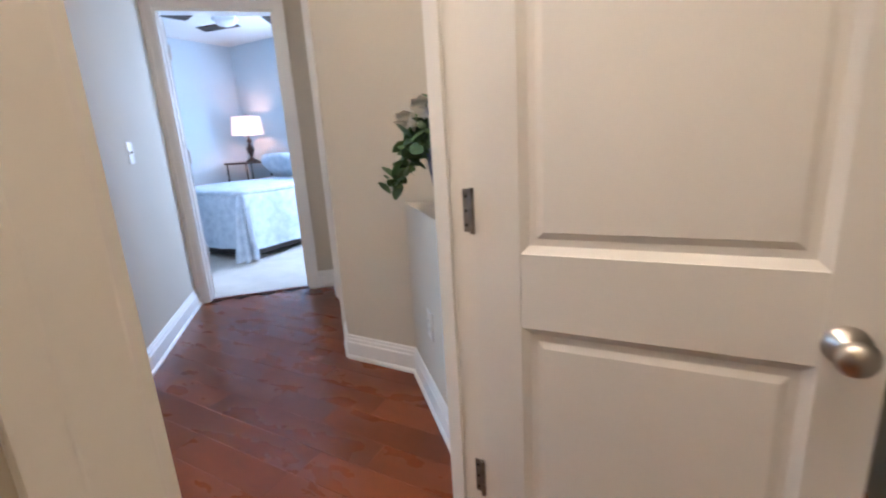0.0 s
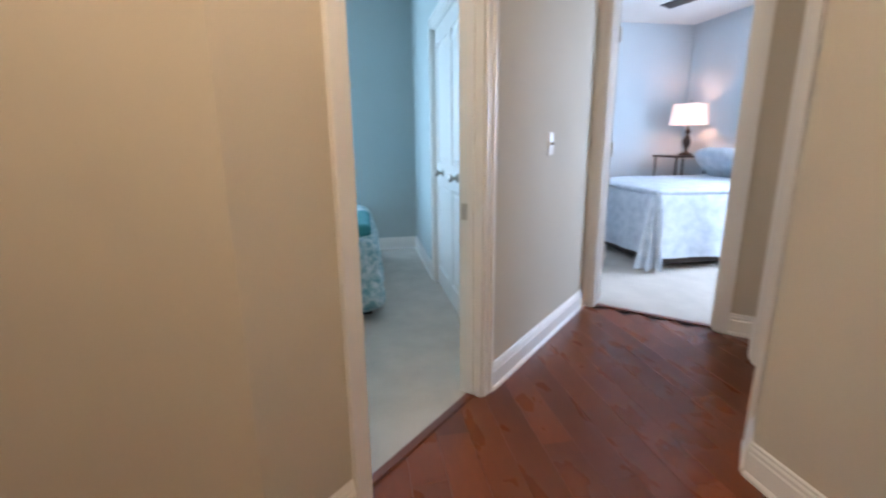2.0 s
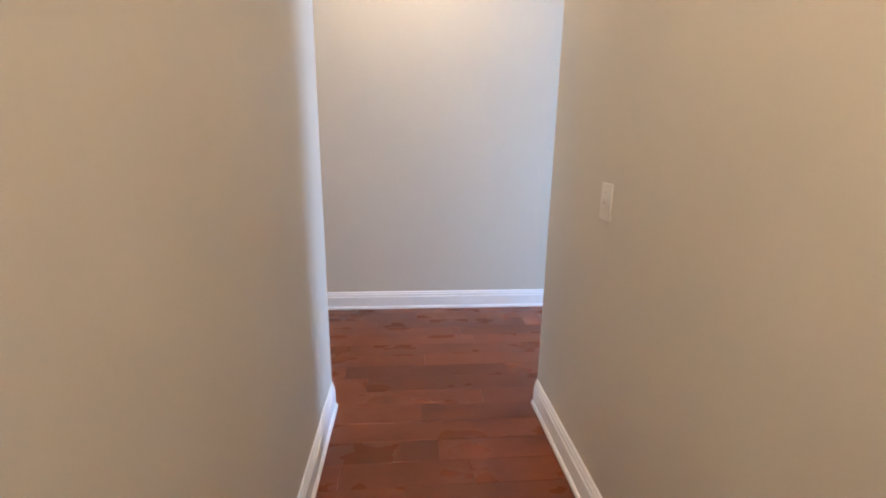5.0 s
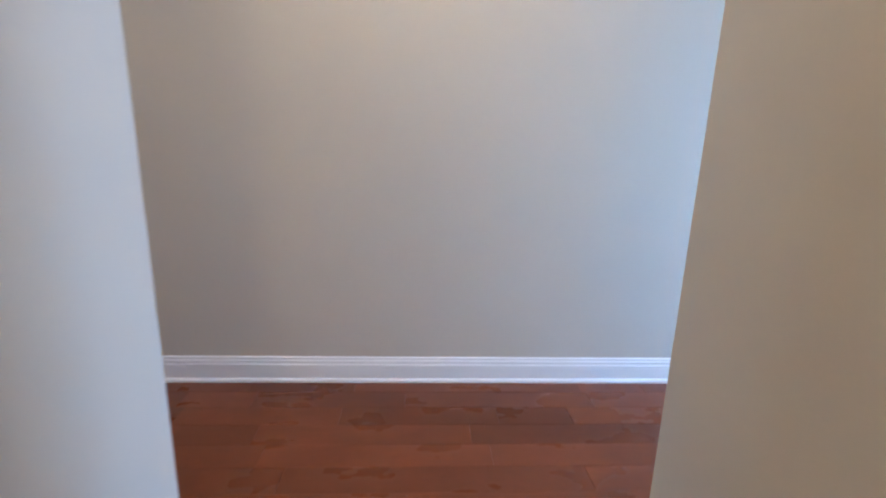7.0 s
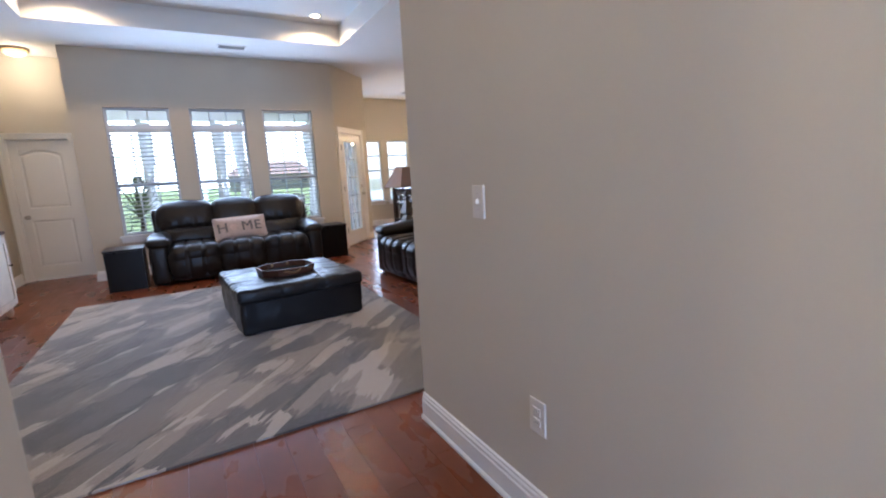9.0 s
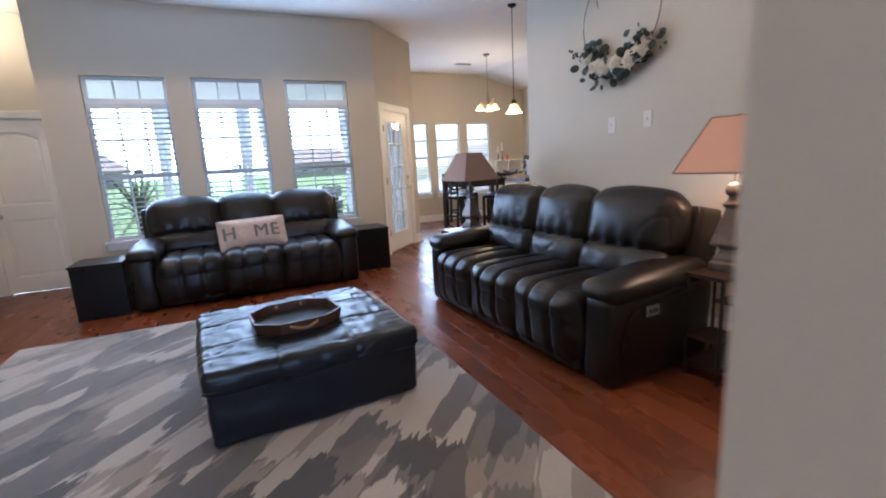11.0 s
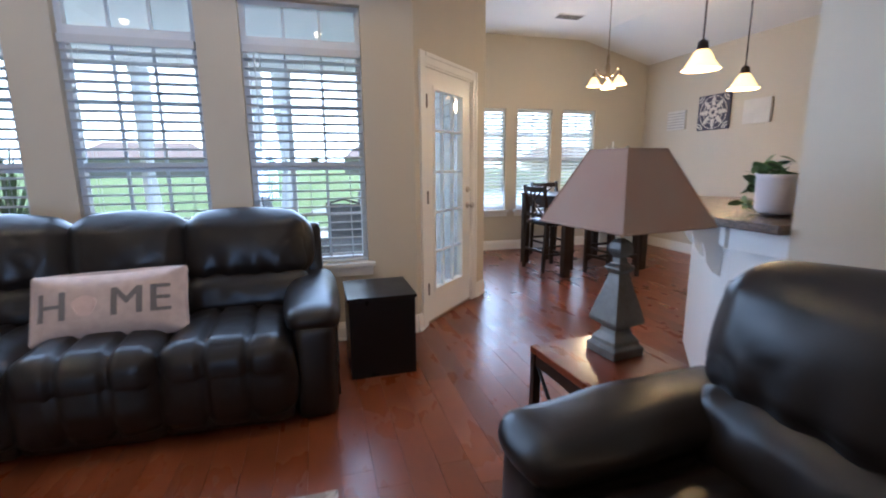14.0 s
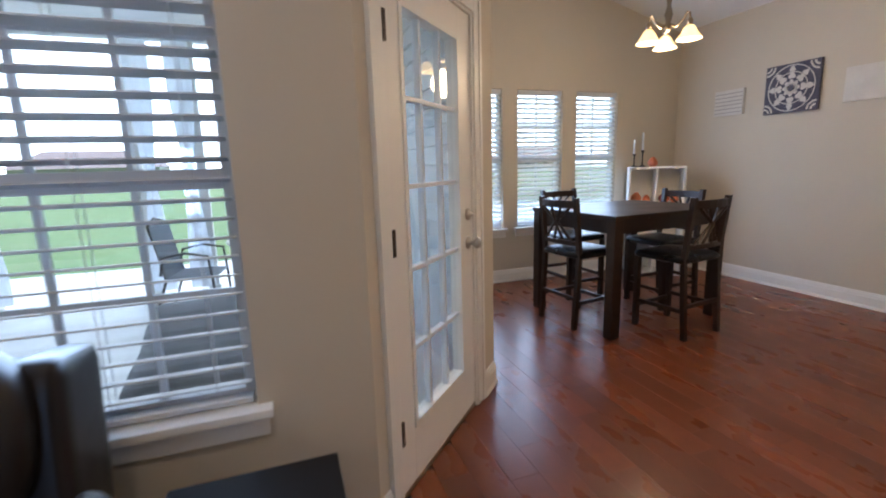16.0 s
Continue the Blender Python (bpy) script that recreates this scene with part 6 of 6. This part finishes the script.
def bed():
    root = empty("bed", Matrix.Translation((6.20, -7.20, 0)), "double bed with a pale blue damask bedspread reaching the floor", "bed")
    hx, y0, y1, h = 0.78, -1.0, 0.90, 0.76
    part("mattress", box(-hx + 0.03, hx - 0.03, y0, y1 - 0.03, 0.22, h - 0.02, 0.05), WHITECLOTH, root)
    # bedspread: a top sheet and hanging folds round the foot and sides
    vs, fs = [], []
    path = []
    for i in range(40):
        path.append((-hx, y0 + (y1 - y0) * i / 39, -1, 0))
    for i in range(14):
        a = radians(180 - 90 * i / 13)
        path.append((-hx + 0.10 + 0.10 * math.cos(a), y1 - 0.10 + 0.10 * math.sin(a), math.cos(a), math.sin(a)))
    for i in range(34):
        path.append((-hx + 0.10 + (2 * hx - 0.2) * i / 33, y1, 0, 1))
    for i in range(14):
        a = radians(90 - 90 * i / 13)
        path.append((hx - 0.10 + 0.10 * math.cos(a), y1 - 0.10 + 0.10 * math.sin(a), math.cos(a), math.sin(a)))
    for i in range(40):
        path.append((hx, y1 - (y1 - y0) * i / 39, 1, 0))
    rows = 8
    for k, (x, y, nx, ny) in enumerate(path):
        corner = 40 <= k < 54 or 88 <= k < 102
        for j in range(rows):
            u = j / (rows - 1)
            wave = math.sin(k * (1.35 if corner else 0.55)) * (0.085 if corner else 0.016) + noise.noise(Vector((k * 0.16, u, 2))) * 0.02
            out = (wave + (0.06 if corner else 0.025)) * u ** 1.2
            low = 0.13 + 0.05 * noise.noise(Vector((k * 0.11, 0, 5))) - (0.11 if corner else 0)
            z = h - (h - max(0.015, low)) * u
            r = 0.03 * (1 - min(1, u * 6)) ** 2
            vs.append((x + nx * (out - r), y + ny * (out - r), z))
    n = len(path)
    fs += [(k * rows + j, k * rows + j + 1, (k + 1) * rows + j + 1, (k + 1) * rows + j) for k in range(n - 1) for j in range(rows - 1)]
    link_mesh("bedspread_skirt", vs, fs, QUILT, root, "hanging folds of the bedspread", True)
    v, f = soft(hx - 0.01, (y1 - y0) / 2 - 0.005, 0.03, 0.028, n=14, bulge=0.015, crumple=0.012, freq=3)
    link_mesh("bedspread_top", v, f, QUILT, root, "", True, Matrix.Translation((0, (y0 + y1) / 2, h - 0.018)))
    part("headboard", box(-hx - 0.03, hx + 0.03, y0 - 0.05, y0 - 0.005, 0.3, 0.86, 0.02), DARKWOOD, root)
    part("bed_frame", box(-hx + 0.05, hx - 0.05, y0, y1 - 0.06, 0.05, 0.22, 0.01), DARKWOOD, root)


bed()
for _x in (5.80, 6.48):
    _o = empty("bed_pillow", Matrix.Translation((_x, -7.92, 0.91)) @ Matrix.Rotation(radians(42), 4, "X"), "pale blue pillow propped at the head of the bed", "pillow", "bed pillows")
    _v, _f = soft(0.33, 0.24, 0.08, 0.07, n=14, bulge=0.04, crumple=0.012, freq=5)
    link_mesh("pillow_cover", _v, _f, QUILT, _o, "", True)
_o = empty("night_table", Matrix.Translation((7.36, -7.98, 0)), "dark metal night table with thin legs beside the bed", "side table")
part("tabletop", box(-0.25, 0.25, -0.25, 0.25, 0.98, 1.005, 0.006), DARKWOOD, _o)
part("shelf", box(-0.23, 0.23, -0.23, 0.23, 0.22, 0.24, 0.004), DARKWOOD, _o)
for _x in (-0.22, 0.22):
    for _y in (-0.22, 0.22):
        part("leg", tube([(_x, _y, 0.0), (_x, _y, 0.98)], 0.012), IRON, _o)
_o = empty("bedside_lamp", Matrix.Translation((7.29, -8.0, 1.005)), "lit bedside lamp with dark turned base and white square shade", "lamp")
part("lamp_base", lathe([(0.09, 0), (0.09, 0.02), (0.03, 0.05), (0.022, 0.08), (0.05, 0.15), (0.055, 0.19), (0.03, 0.25), (0.02, 0.28), (0.04, 0.31), (0.02, 0.34), (0.008, 0.36), (0.006, 0.62)], 20), DARKBRONZE, _o, "dark turned base", True)
for _k in range(4):
    _a = Matrix.Rotation(radians(90 * _k + 20), 4, "Z") @ Matrix.Diagonal((0.84, 0.84, 1, 1))
    _q = [_a @ Vector(p) for p in ((-0.20, -0.20, 0.40), (0.20, -0.20, 0.40), (0.175, -0.175, 0.67), (-0.175, -0.175, 0.67), (-0.196, -0.196, 0.40), (0.196, -0.196, 0.40), (0.171, -0.171, 0.67), (-0.171, -0.171, 0.67))]
    link_mesh("lamp_shade", _q, [(0, 1, 2, 3), (7, 6, 5, 4), (0, 4, 5, 1), (3, 2, 6, 7), (1, 5, 6, 2), (0, 3, 7, 4)], SHADE3, _o, "glowing white square shade")
part("finial", lathe([(0.004, 0.60), (0.004, 0.69), (0.010, 0.70), (0.004, 0.715)], 10), DARKBRONZE, _o)
bulb("bedside_lamp_light", (7.29, -8.0, 1.54), 9, (1.0, 0.55, 0.34))


def ceiling_fan():
    root = empty("ceiling_fan", Matrix.Translation((5.35, -6.40, 0)), "ceiling fan with dark blades and a white light bowl", "ceiling fan")
    part("downrod", tube([(0, 0, HALLCEIL), (0, 0, 2.55)], 0.015), DARKBRONZE, root)
    part("motor", lathe([(0.03, 2.56), (0.10, 2.54), (0.11, 2.48), (0.06, 2.45)], 20), DARKBRONZE, root, "", True)
    part("light_bowl", lathe([(0.09, 2.45), (0.12, 2.42), (0.08, 2.37), (0.01, 2.35)], 20), WHITECLOTH, root, "white glass bowl", True)
    for k in range(5):
        part("blade", box(0.16, 0.62, -0.065, 0.065, 2.485, 2.495, 0.004), DARKWOOD, root, m=Matrix.Rotation(radians(72 * k + 12), 4, "Z") @ Matrix.Rotation(radians(8), 4, "X"))


ceiling_fan()
# corner of a bed with a patterned comforter in the teal room
TEALCLOTH = mat("teal_cotton", (0.06, 0.26, 0.28), 0.9, var=0.15, scale=8, fine=120, bump=0.4)
PATTERN = mat("teal_white_print", (0.62, 0.66, 0.66), 0.9, var=0.1, scale=22, fine=60, bump=0.4, color2=(0.05, 0.22, 0.25))
_o = empty("guest_bed", Matrix.Translation((5.62, -3.05, 0)), "bed with a teal and white printed comforter in the teal room", "bed")
part("bed_frame", box(-0.88, 0.98, -0.62, 0.72, 0.05, 0.26, 0.02), DARKWOOD, _o)
soft_part("mattress", (0.05, 0.05, 0.42), (0.93, 0.67, 0.15), 0.06, WHITECLOTH, _o, n=10)
soft_part("comforter", (0.0, 0.02, 0.34), (1.00, 0.74, 0.26), 0.09, PATTERN, _o, "teal and white printed comforter", n=36, bulge=0.02, crumple=0.03, freq=5, squeeze=lambda w: Vector((w.x * (1.0 - 0.10 * (w.z + 0.26) / 0.52), w.y * (1.0 - 0.08 * (w.z + 0.26) / 0.52), w.z)))
soft_part("folded_throw", (-0.45, 0.0, 0.63), (0.34, 0.64, 0.05), 0.04, TEALCLOTH, _o, "folded teal throw", n=16, crumple=0.012, freq=6)

# ==== outdoors ====
tagged(part("ground", box(-183, 60, -300, 300, -0.30, -0.14), GRASS, None), "green mown lawn behind the house", "lawn", kind="structure")
tagged(part("patio", box(-12.3, -5.94, -4.5, 2.19, -0.139, -0.07, 0.01), CONCRETE, None), "pale concrete patio slab", "patio", kind="structure")
_pr = [(-10.2, -4.5), (-6.69, -4.5), (-6.69, -2.04), (-5.95, -2.04), (-5.95, 1.33), (-6.84, 2.16), (-10.2, 2.16)]
# faint lilac in the colour offsets green light bounced up from the lawn
tagged(link_mesh("porch_roof", [(x, y, z) for z in (2.72, 2.85) for x, y in _pr], [tuple(range(7))[::-1], tuple(range(7, 14))] + [(i, (i + 1) % 7, 7 + (i + 1) % 7, 7 + i) for i in range(7)], mat("porch_ceiling_paint", (0.80, 0.78, 0.84), 0.6, var=0.02)), "white porch ceiling", "porch roof", kind="structure")
tagged(part("house_outer_wall", box(-9.2, 0.3, 6.05, 6.15, -0.14, 3.3), SIDING, None), "grey siding", "wall", kind="structure")
tagged(part("sky_backdrop", box(-185, -184, -420, 420, -1, 220), SKYGLOW, None), "hazy bright daytime sky beyond the lawn", "sky", kind="structure")
# lap siding of the breakfast room seen through the patio door
_root = empty("siding_wall", None, "pale grey lap siding on the outer breakfast wall", "siding", kind="structure")
_first = None
for _i in range(22):
    if _first is None:
        _vs = [(-9.02, 2.186, 0), (-6.86, 2.186, 0), (-6.86, 2.160, 0.004), (-9.02, 2.160, 0.004), (-9.02, 2.186, 0.135), (-6.86, 2.186, 0.135), (-6.86, 2.178, 0.135), (-9.02, 2.178, 0.135)]
        _p = link_mesh("siding_board", _vs, [(3, 2, 1, 0), (4, 5, 6, 7), (0, 1, 5, 4), (1, 2, 6, 5), (2, 3, 7, 6), (3, 0, 4, 7)], SIDING, _root)
        _first = _p.data
    else:
        _p = new("siding_board", _first)
        _p.parent = _root
    _p.location = (0, 0, -0.07 + _i * 0.128)


def porch_column(y, drape):
    root = empty("porch_column", Matrix.Translation((-9.95, y, -0.07)), "white square porch post with a tied white curtain", "column", "porch posts")
    part("shaft", box(-0.045, 0.045, -0.045, 0.045, 0, 2.79, 0.006), WHITE, root)
    for z0, z1 in ((0, 0.16), (2.66, 2.79)):
        part("collar", box(-0.06, 0.06, -0.06, 0.06, z0, z1, 0.006), WHITE, root)
    vs, rows, cols = [], 18, 16
    for j in range(rows):
        z = 2.72 - 2.55 * j / (rows - 1)
        t = abs(z - 1.35)
        wd = 0.035 + 0.085 * min(1, t / 0.9) ** 0.8
        for i in range(cols):
            u = 2 * math.pi * i / cols
            vs.append((0.10 + 0.05 * math.cos(u) * (1 + 0.3 * math.cos(5 * u)), drape * 0.10 + wd * math.sin(u), z))
    fs = [(j * cols + i, j * cols + (i + 1) % cols, (j + 1) * cols + (i + 1) % cols, (j + 1) * cols + i) for j in range(rows - 1) for i in range(cols)]
    link_mesh("tied_curtain", vs, fs, CURTAIN, root, "white curtain tied at its middle", True)


for _y, _d in ((-3.6, 1), (-1.65, 1), (-0.21, 1), (0.36, -1), (2.0, -1)):
    porch_column(_y, _d)


def patio_chair(m):
    root = empty("patio_chair", m, "metal patio armchair with a grey mesh seat", "chair", "patio chairs")
    for s in (-1, 1):
        part("side_frame", tube([(s * 0.26, 0.24, 0), (s * 0.27, 0.22, 0.40), (s * 0.28, 0.20, 0.62), (s * 0.28, 0.0, 0.66), (s * 0.27, -0.20, 0.62), (s * 0.25, -0.24, 0.45)], 0.013), CHAIRMETAL, root, "", True)
        part("back_post", tube([(s * 0.25, -0.34, 0), (s * 0.24, -0.20, 0.40), (s * 0.24, -0.30, 0.92)], 0.013), CHAIRMETAL, root, "", True)
    part("seat_sling", box(-0.25, 0.25, -0.20, 0.24, 0.40, 0.415, 0.004), SLING, root)
    part("back_sling", box(-0.24, 0.24, -0.006, 0.006, 0, 0.52, 0.004), SLING, root, m=Matrix.Translation((0, -0.205, 0.41)) @ Matrix.Rotation(radians(10), 4, "X"))
    part("top_rail", tube([(-0.24, -0.30, 0.92), (0, -0.33, 0.98), (0.24, -0.30, 0.92)], 0.013), CHAIRMETAL, root, "", True)
    return root


_c = patio_chair(Matrix.Translation((-9.42, 0.28, -0.07)) @ Matrix.Rotation(radians(-8), 4, "Z"))
copy_thing(_c, Matrix.Translation((-8.35, 1.15, -0.07)) @ Matrix.Rotation(radians(62), 4, "Z"))
copy_thing(_c, Matrix.Translation((-10.3, 1.45, -0.07)) @ Matrix.Rotation(radians(-125), 4, "Z"))
_o = empty("patio_table", Matrix.Translation((-9.30, 1.12, -0.07)), "round pale glass patio table on metal legs", "table")
part("tabletop", lathe([(0.02, 0.70), (0.52, 0.70), (0.53, 0.715), (0.52, 0.73), (0.02, 0.73)], 32), CONCRETE, _o)
for _k in range(4):
    _a = radians(90 * _k + 45)
    part("leg", tube([(0.40 * math.cos(_a), 0.40 * math.sin(_a), 0), (0.30 * math.cos(_a), 0.30 * math.sin(_a), 0.70)], 0.016), CHAIRMETAL, _o)
_o = empty("covered_bench", Matrix.Translation((-7.22, 0.95, -0.07)) @ Matrix.Diagonal((1, 1, 0.80, 1)), "patio bench under a grey weather cover", "bench")
_v, _f = soft(0.42, 0.62, 0.30, 0.08, n=12, crumple=0.03, freq=3, squeeze=lambda w: Vector((w.x, w.y, w.z + (0.14 * w.x / 0.42 * -1 if w.z > 0 else 0))))
link_mesh("cover", _v, _f, COVER, _o, "", True, Matrix.Translation((0, 0, 0.31)))


def palm(m, seed):
    rnd = random.Random(seed)
    root = empty("palm_plant", m, "spiky potted palm on the patio outside the window", "plant")
    part("planter", lathe([(0.16, 0), (0.22, 0.32), (0.24, 0.34), (0.21, 0.34), (0.19, 0.30)], 20), COVER, root, "", True)
    part("trunk", tube([(0, 0, 0.28), (0.01, 0, 0.6), (0, 0.02, 0.85)], [0.06, 0.05, 0.04]), BARK, root)
    vs, fs = [], []
    for i in range(64):
        a, el = rnd.uniform(0, 6.28), rnd.uniform(-0.1, 1.4)
        ln = rnd.uniform(0.55, 0.95)
        d = Vector((math.cos(a) * math.cos(el), math.sin(a) * math.cos(el), math.sin(el)))
        side = Vector((-math.sin(a), math.cos(a), 0))
        b0 = len(vs)
        for k in range(6):
            u = k / 5
            p = Vector((0, 0, 0.86)) + d * ln * u - Vector((0, 0, 0.45 * ln * u * u * (1 - 0.5 * el)))
            wd = 0.018 * (1 - u) ** 0.5 + 0.001
            vs += [p - side * wd, p + side * wd + Vector((0, 0, 0.004))]
        fs += [(b0 + 2 * k, b0 + 2 * k + 1, b0 + 2 * k + 3, b0 + 2 * k + 2) for k in range(5)]
    tagged(link_mesh("fronds", vs, fs, LEAF, root), kind="stuff")


palm(Matrix.Translation((-6.75, -1.62, -0.07)), 2)
for _i in range(26):
    _o = tagged(part("edging_stone", box(-0.14, 0.14, -0.09, 0.09, 0, 0.12, 0.03), STONE, None), "pale stone edging the patio bed", "stone", "edging stones")
    _o.matrix_basis = Matrix.Translation((-12.6 - 0.015 * (_i % 3), 0.6 + _i * 0.19, -0.14)) @ Matrix.Rotation(radians(90 + 7 * (_i % 4)), 4, "Z")


def far_house(x, y, w, d, rot):
    root = empty("house", Matrix.Translation((x, y, -0.14)) @ Matrix.Rotation(radians(rot), 4, "Z"), "low cream house with a red-brown roof across the lawn", "house", "neighbouring houses")
    part("wall", box(-d / 2, d / 2, -w / 2, w / 2, 0, 2.7, 0.02), HOUSEWALL, root)
    vs = [(-d / 2 - 0.5, -w / 2 - 0.5, 2.65), (d / 2 + 0.5, -w / 2 - 0.5, 2.65), (d / 2 + 0.5, w / 2 + 0.5, 2.65), (-d / 2 - 0.5, w / 2 + 0.5, 2.65), (0, -w / 2 + 2.5, 5.2), (0, w / 2 - 2.5, 5.2)]
    link_mesh("roof", vs, [(3, 2, 1, 0), (0, 1, 4), (1, 2, 5, 4), (2, 3, 5), (3, 0, 4, 5)], ROOFRED, root)
    for k in range(4):
        yy = -w / 2 + w * (k + 0.5) / 4
        wn = part("window", box(d / 2 - 0.02, d / 2 + 0.05, yy - 0.6, yy + 0.6, 0.9, 2.1, 0.01), WHITE, root)
        part("window_pane", box(d / 2 + 0.051, d / 2 + 0.06, yy - 0.52, yy + 0.52, 0.98, 2.02), SLING, wn)


far_house(-84, -24, 17, 10, 4)
far_house(-92, 14, 15, 10, -6)
far_house(-88, -66, 15, 10, 12)
far_house(-95, 54, 15, 10, -12)


def tree(x, y, h, seed):
    rnd = random.Random(seed)
    root = empty("tree", Matrix.Translation((x, y, -0.14)), "leafy green tree standing beyond the lawn", "tree", "far trees")
    part("trunk", tube([(0, 0, 0), (0.1, 0, h * 0.3), (0, 0.1, h * 0.6)], [0.22, 0.16, 0.07]), BARK, root)
    limbs = bmesh.new()
    for k in range(5):
        a = 1.26 * k
        add_tube(limbs, [(0.08, 0, h * 0.35), (math.cos(a) * h * 0.14, math.sin(a) * h * 0.14, h * 0.55), (math.cos(a) * h * 0.24, math.sin(a) * h * 0.24, h * 0.72)], [0.09, 0.06, 0.03], 6)
    part("limbs", limbs, BARK, root)
    vs, fs = [], []
    for i in range(900):
        d = Vector((rnd.gauss(0, 1), rnd.gauss(0, 1), rnd.gauss(0, 1))).normalized()
        c = Vector((d.x * h * 0.32, d.y * h * 0.32, h * 0.66 + d.z * h * 0.30)) * 1.0
        c *= 1
        k = 0.55 + 0.45 * rnd.random() + 0.25 * noise.noise(d * 2.5 + Vector((seed, 0, 0)))
        c = Vector((c.x * k, c.y * k, h * 0.66 + (c.z - h * 0.66) * k))
        s = h * 0.045
        q = Euler((rnd.uniform(0, 6), rnd.uniform(0, 6), 0)).to_matrix()
        b0 = len(vs)
        vs += [c + q @ Vector(p) * s for p in ((-1, 0, 0), (0, -0.7, 0.2), (1, 0, 0), (0, 0.7, 0.2))]
        fs.append((b0, b0 + 1, b0 + 2, b0 + 3))
    tagged(link_mesh("crown", vs, fs, FOLIAGE, root), kind="stuff")


for _k, (_x, _y, _h) in enumerate([(-150 + 6 * math.sin(k * 2.1), -90 + 13 * k, 4.0 + 0.9 * math.sin(k * 1.3)) for k in range(15)]):
    tree(_x, _y, _h, _k + 1)

# ==== floor planks ====


def planks():
    rnd = random.Random(11)
    floor_ob = bpy.data.objects["floor"]
    wd = 0.14
    near, far_v, far_f = 0, [], []
    shared = {}

    def inside(x0, x1, y):
        # keep the boards off the carpets and outside
        if y < -1.4 and x1 < -6.5:
            return False
        if x0 > 2.8 and (x0 + y) > -0.36 and y < -1.5:
            return False
        if (x0 - y) > 10.06:
            return False
        return not (y < 2.25 and x1 < -6.9)
    y = -6.0
    row = 0
    while y < 5.92:
        x = -8.95 + rnd.uniform(-0.9, 0)
        while x < 5.2:
            ln = rnd.choice((0.35, 0.55, 0.75, 0.95, 1.2))
            x0, x1 = max(x, -8.95), min(x + ln, 5.2)
            x += ln
            if x1 - x0 < 0.05:
                continue
            # split a board where the carpet edge crosses it
            edge = max(2.87, -0.37 - y)
            if y < -1.5 and x0 < edge < x1:
                x1 = edge
            # stop at the outer walls
            mid = y + wd / 2
            x0 = max(x0, -8.95 if mid > 2.31 else -5.88 - max(0.0, mid - 1.41) if mid > -2.11 else -6.6)
            if x1 - y > 10.06:
                x1 = min(x1, 10.06 + y)
            if x1 - x0 < 0.03 or not inside(x0, x1, y + wd / 2):
                continue
            g = 0.0004
            close = (1.0 < x1 < 4.4 and -5.6 < y < 0) or (-5.2 < x0 < -0.1 and 0.6 < y < 1.4)
            if close and near < 300 and x1 - x0 > 0.1:
                key = round(x1 - x0, 2)
                if key not in shared:
                    L, e = key - 2 * g, 0.0005
                    me = bpy.data.meshes.new("plank")
                    hy = wd / 2 - g
                    me.from_pydata([(-L / 2, -hy, -0.012), (L / 2, -hy, -0.012), (L / 2, hy, -0.012), (-L / 2, hy, -0.012), (-L / 2, -hy, -e), (L / 2, -hy, -e), (L / 2, hy, -e), (-L / 2, hy, -e), (-L / 2 + e, -hy + e, 0), (L / 2 - e, -hy + e, 0), (L / 2 - e, hy - e, 0), (-L / 2 + e, hy - e, 0)], [], [(8, 9, 10, 11), (4, 5, 9, 8), (5, 6, 10, 9), (6, 7, 11, 10), (7, 4, 8, 11), (0, 1, 5, 4), (1, 2, 6, 5), (2, 3, 7, 6), (3, 0, 4, 7)])
                    me.materials.append(WOOD)
                    shared[key] = me
                o = new("plank", shared[key])
                o.parent = floor_ob
                o.location = ((x0 + x1) / 2, y + wd / 2, 0)
                near += 1
            else:
                a, b, c, d, e = x0 + g, x1 - g, y + g, y + wd - g, 0.0005
                i = len(far_v)
                far_v.extend([(a, c, -0.012), (b, c, -0.012), (b, d, -0.012), (a, d, -0.012), (a, c, -e), (b, c, -e), (b, d, -e), (a, d, -e), (a + e, c + e, 0), (b - e, c + e, 0), (b - e, d - e, 0), (a + e, d - e, 0)])
                far_f.extend([tuple(i + k for k in q) for q in ((8, 9, 10, 11), (4, 5, 9, 8), (5, 6, 10, 9), (6, 7, 11, 10), (7, 4, 8, 11), (0, 1, 5, 4), (1, 2, 6, 5), (2, 3, 7, 6), (3, 0, 4, 7))])
        y += wd
        row += 1
    tagged(link_mesh("planks", far_v, far_f, WOOD, floor_ob), kind="stuff")


planks()
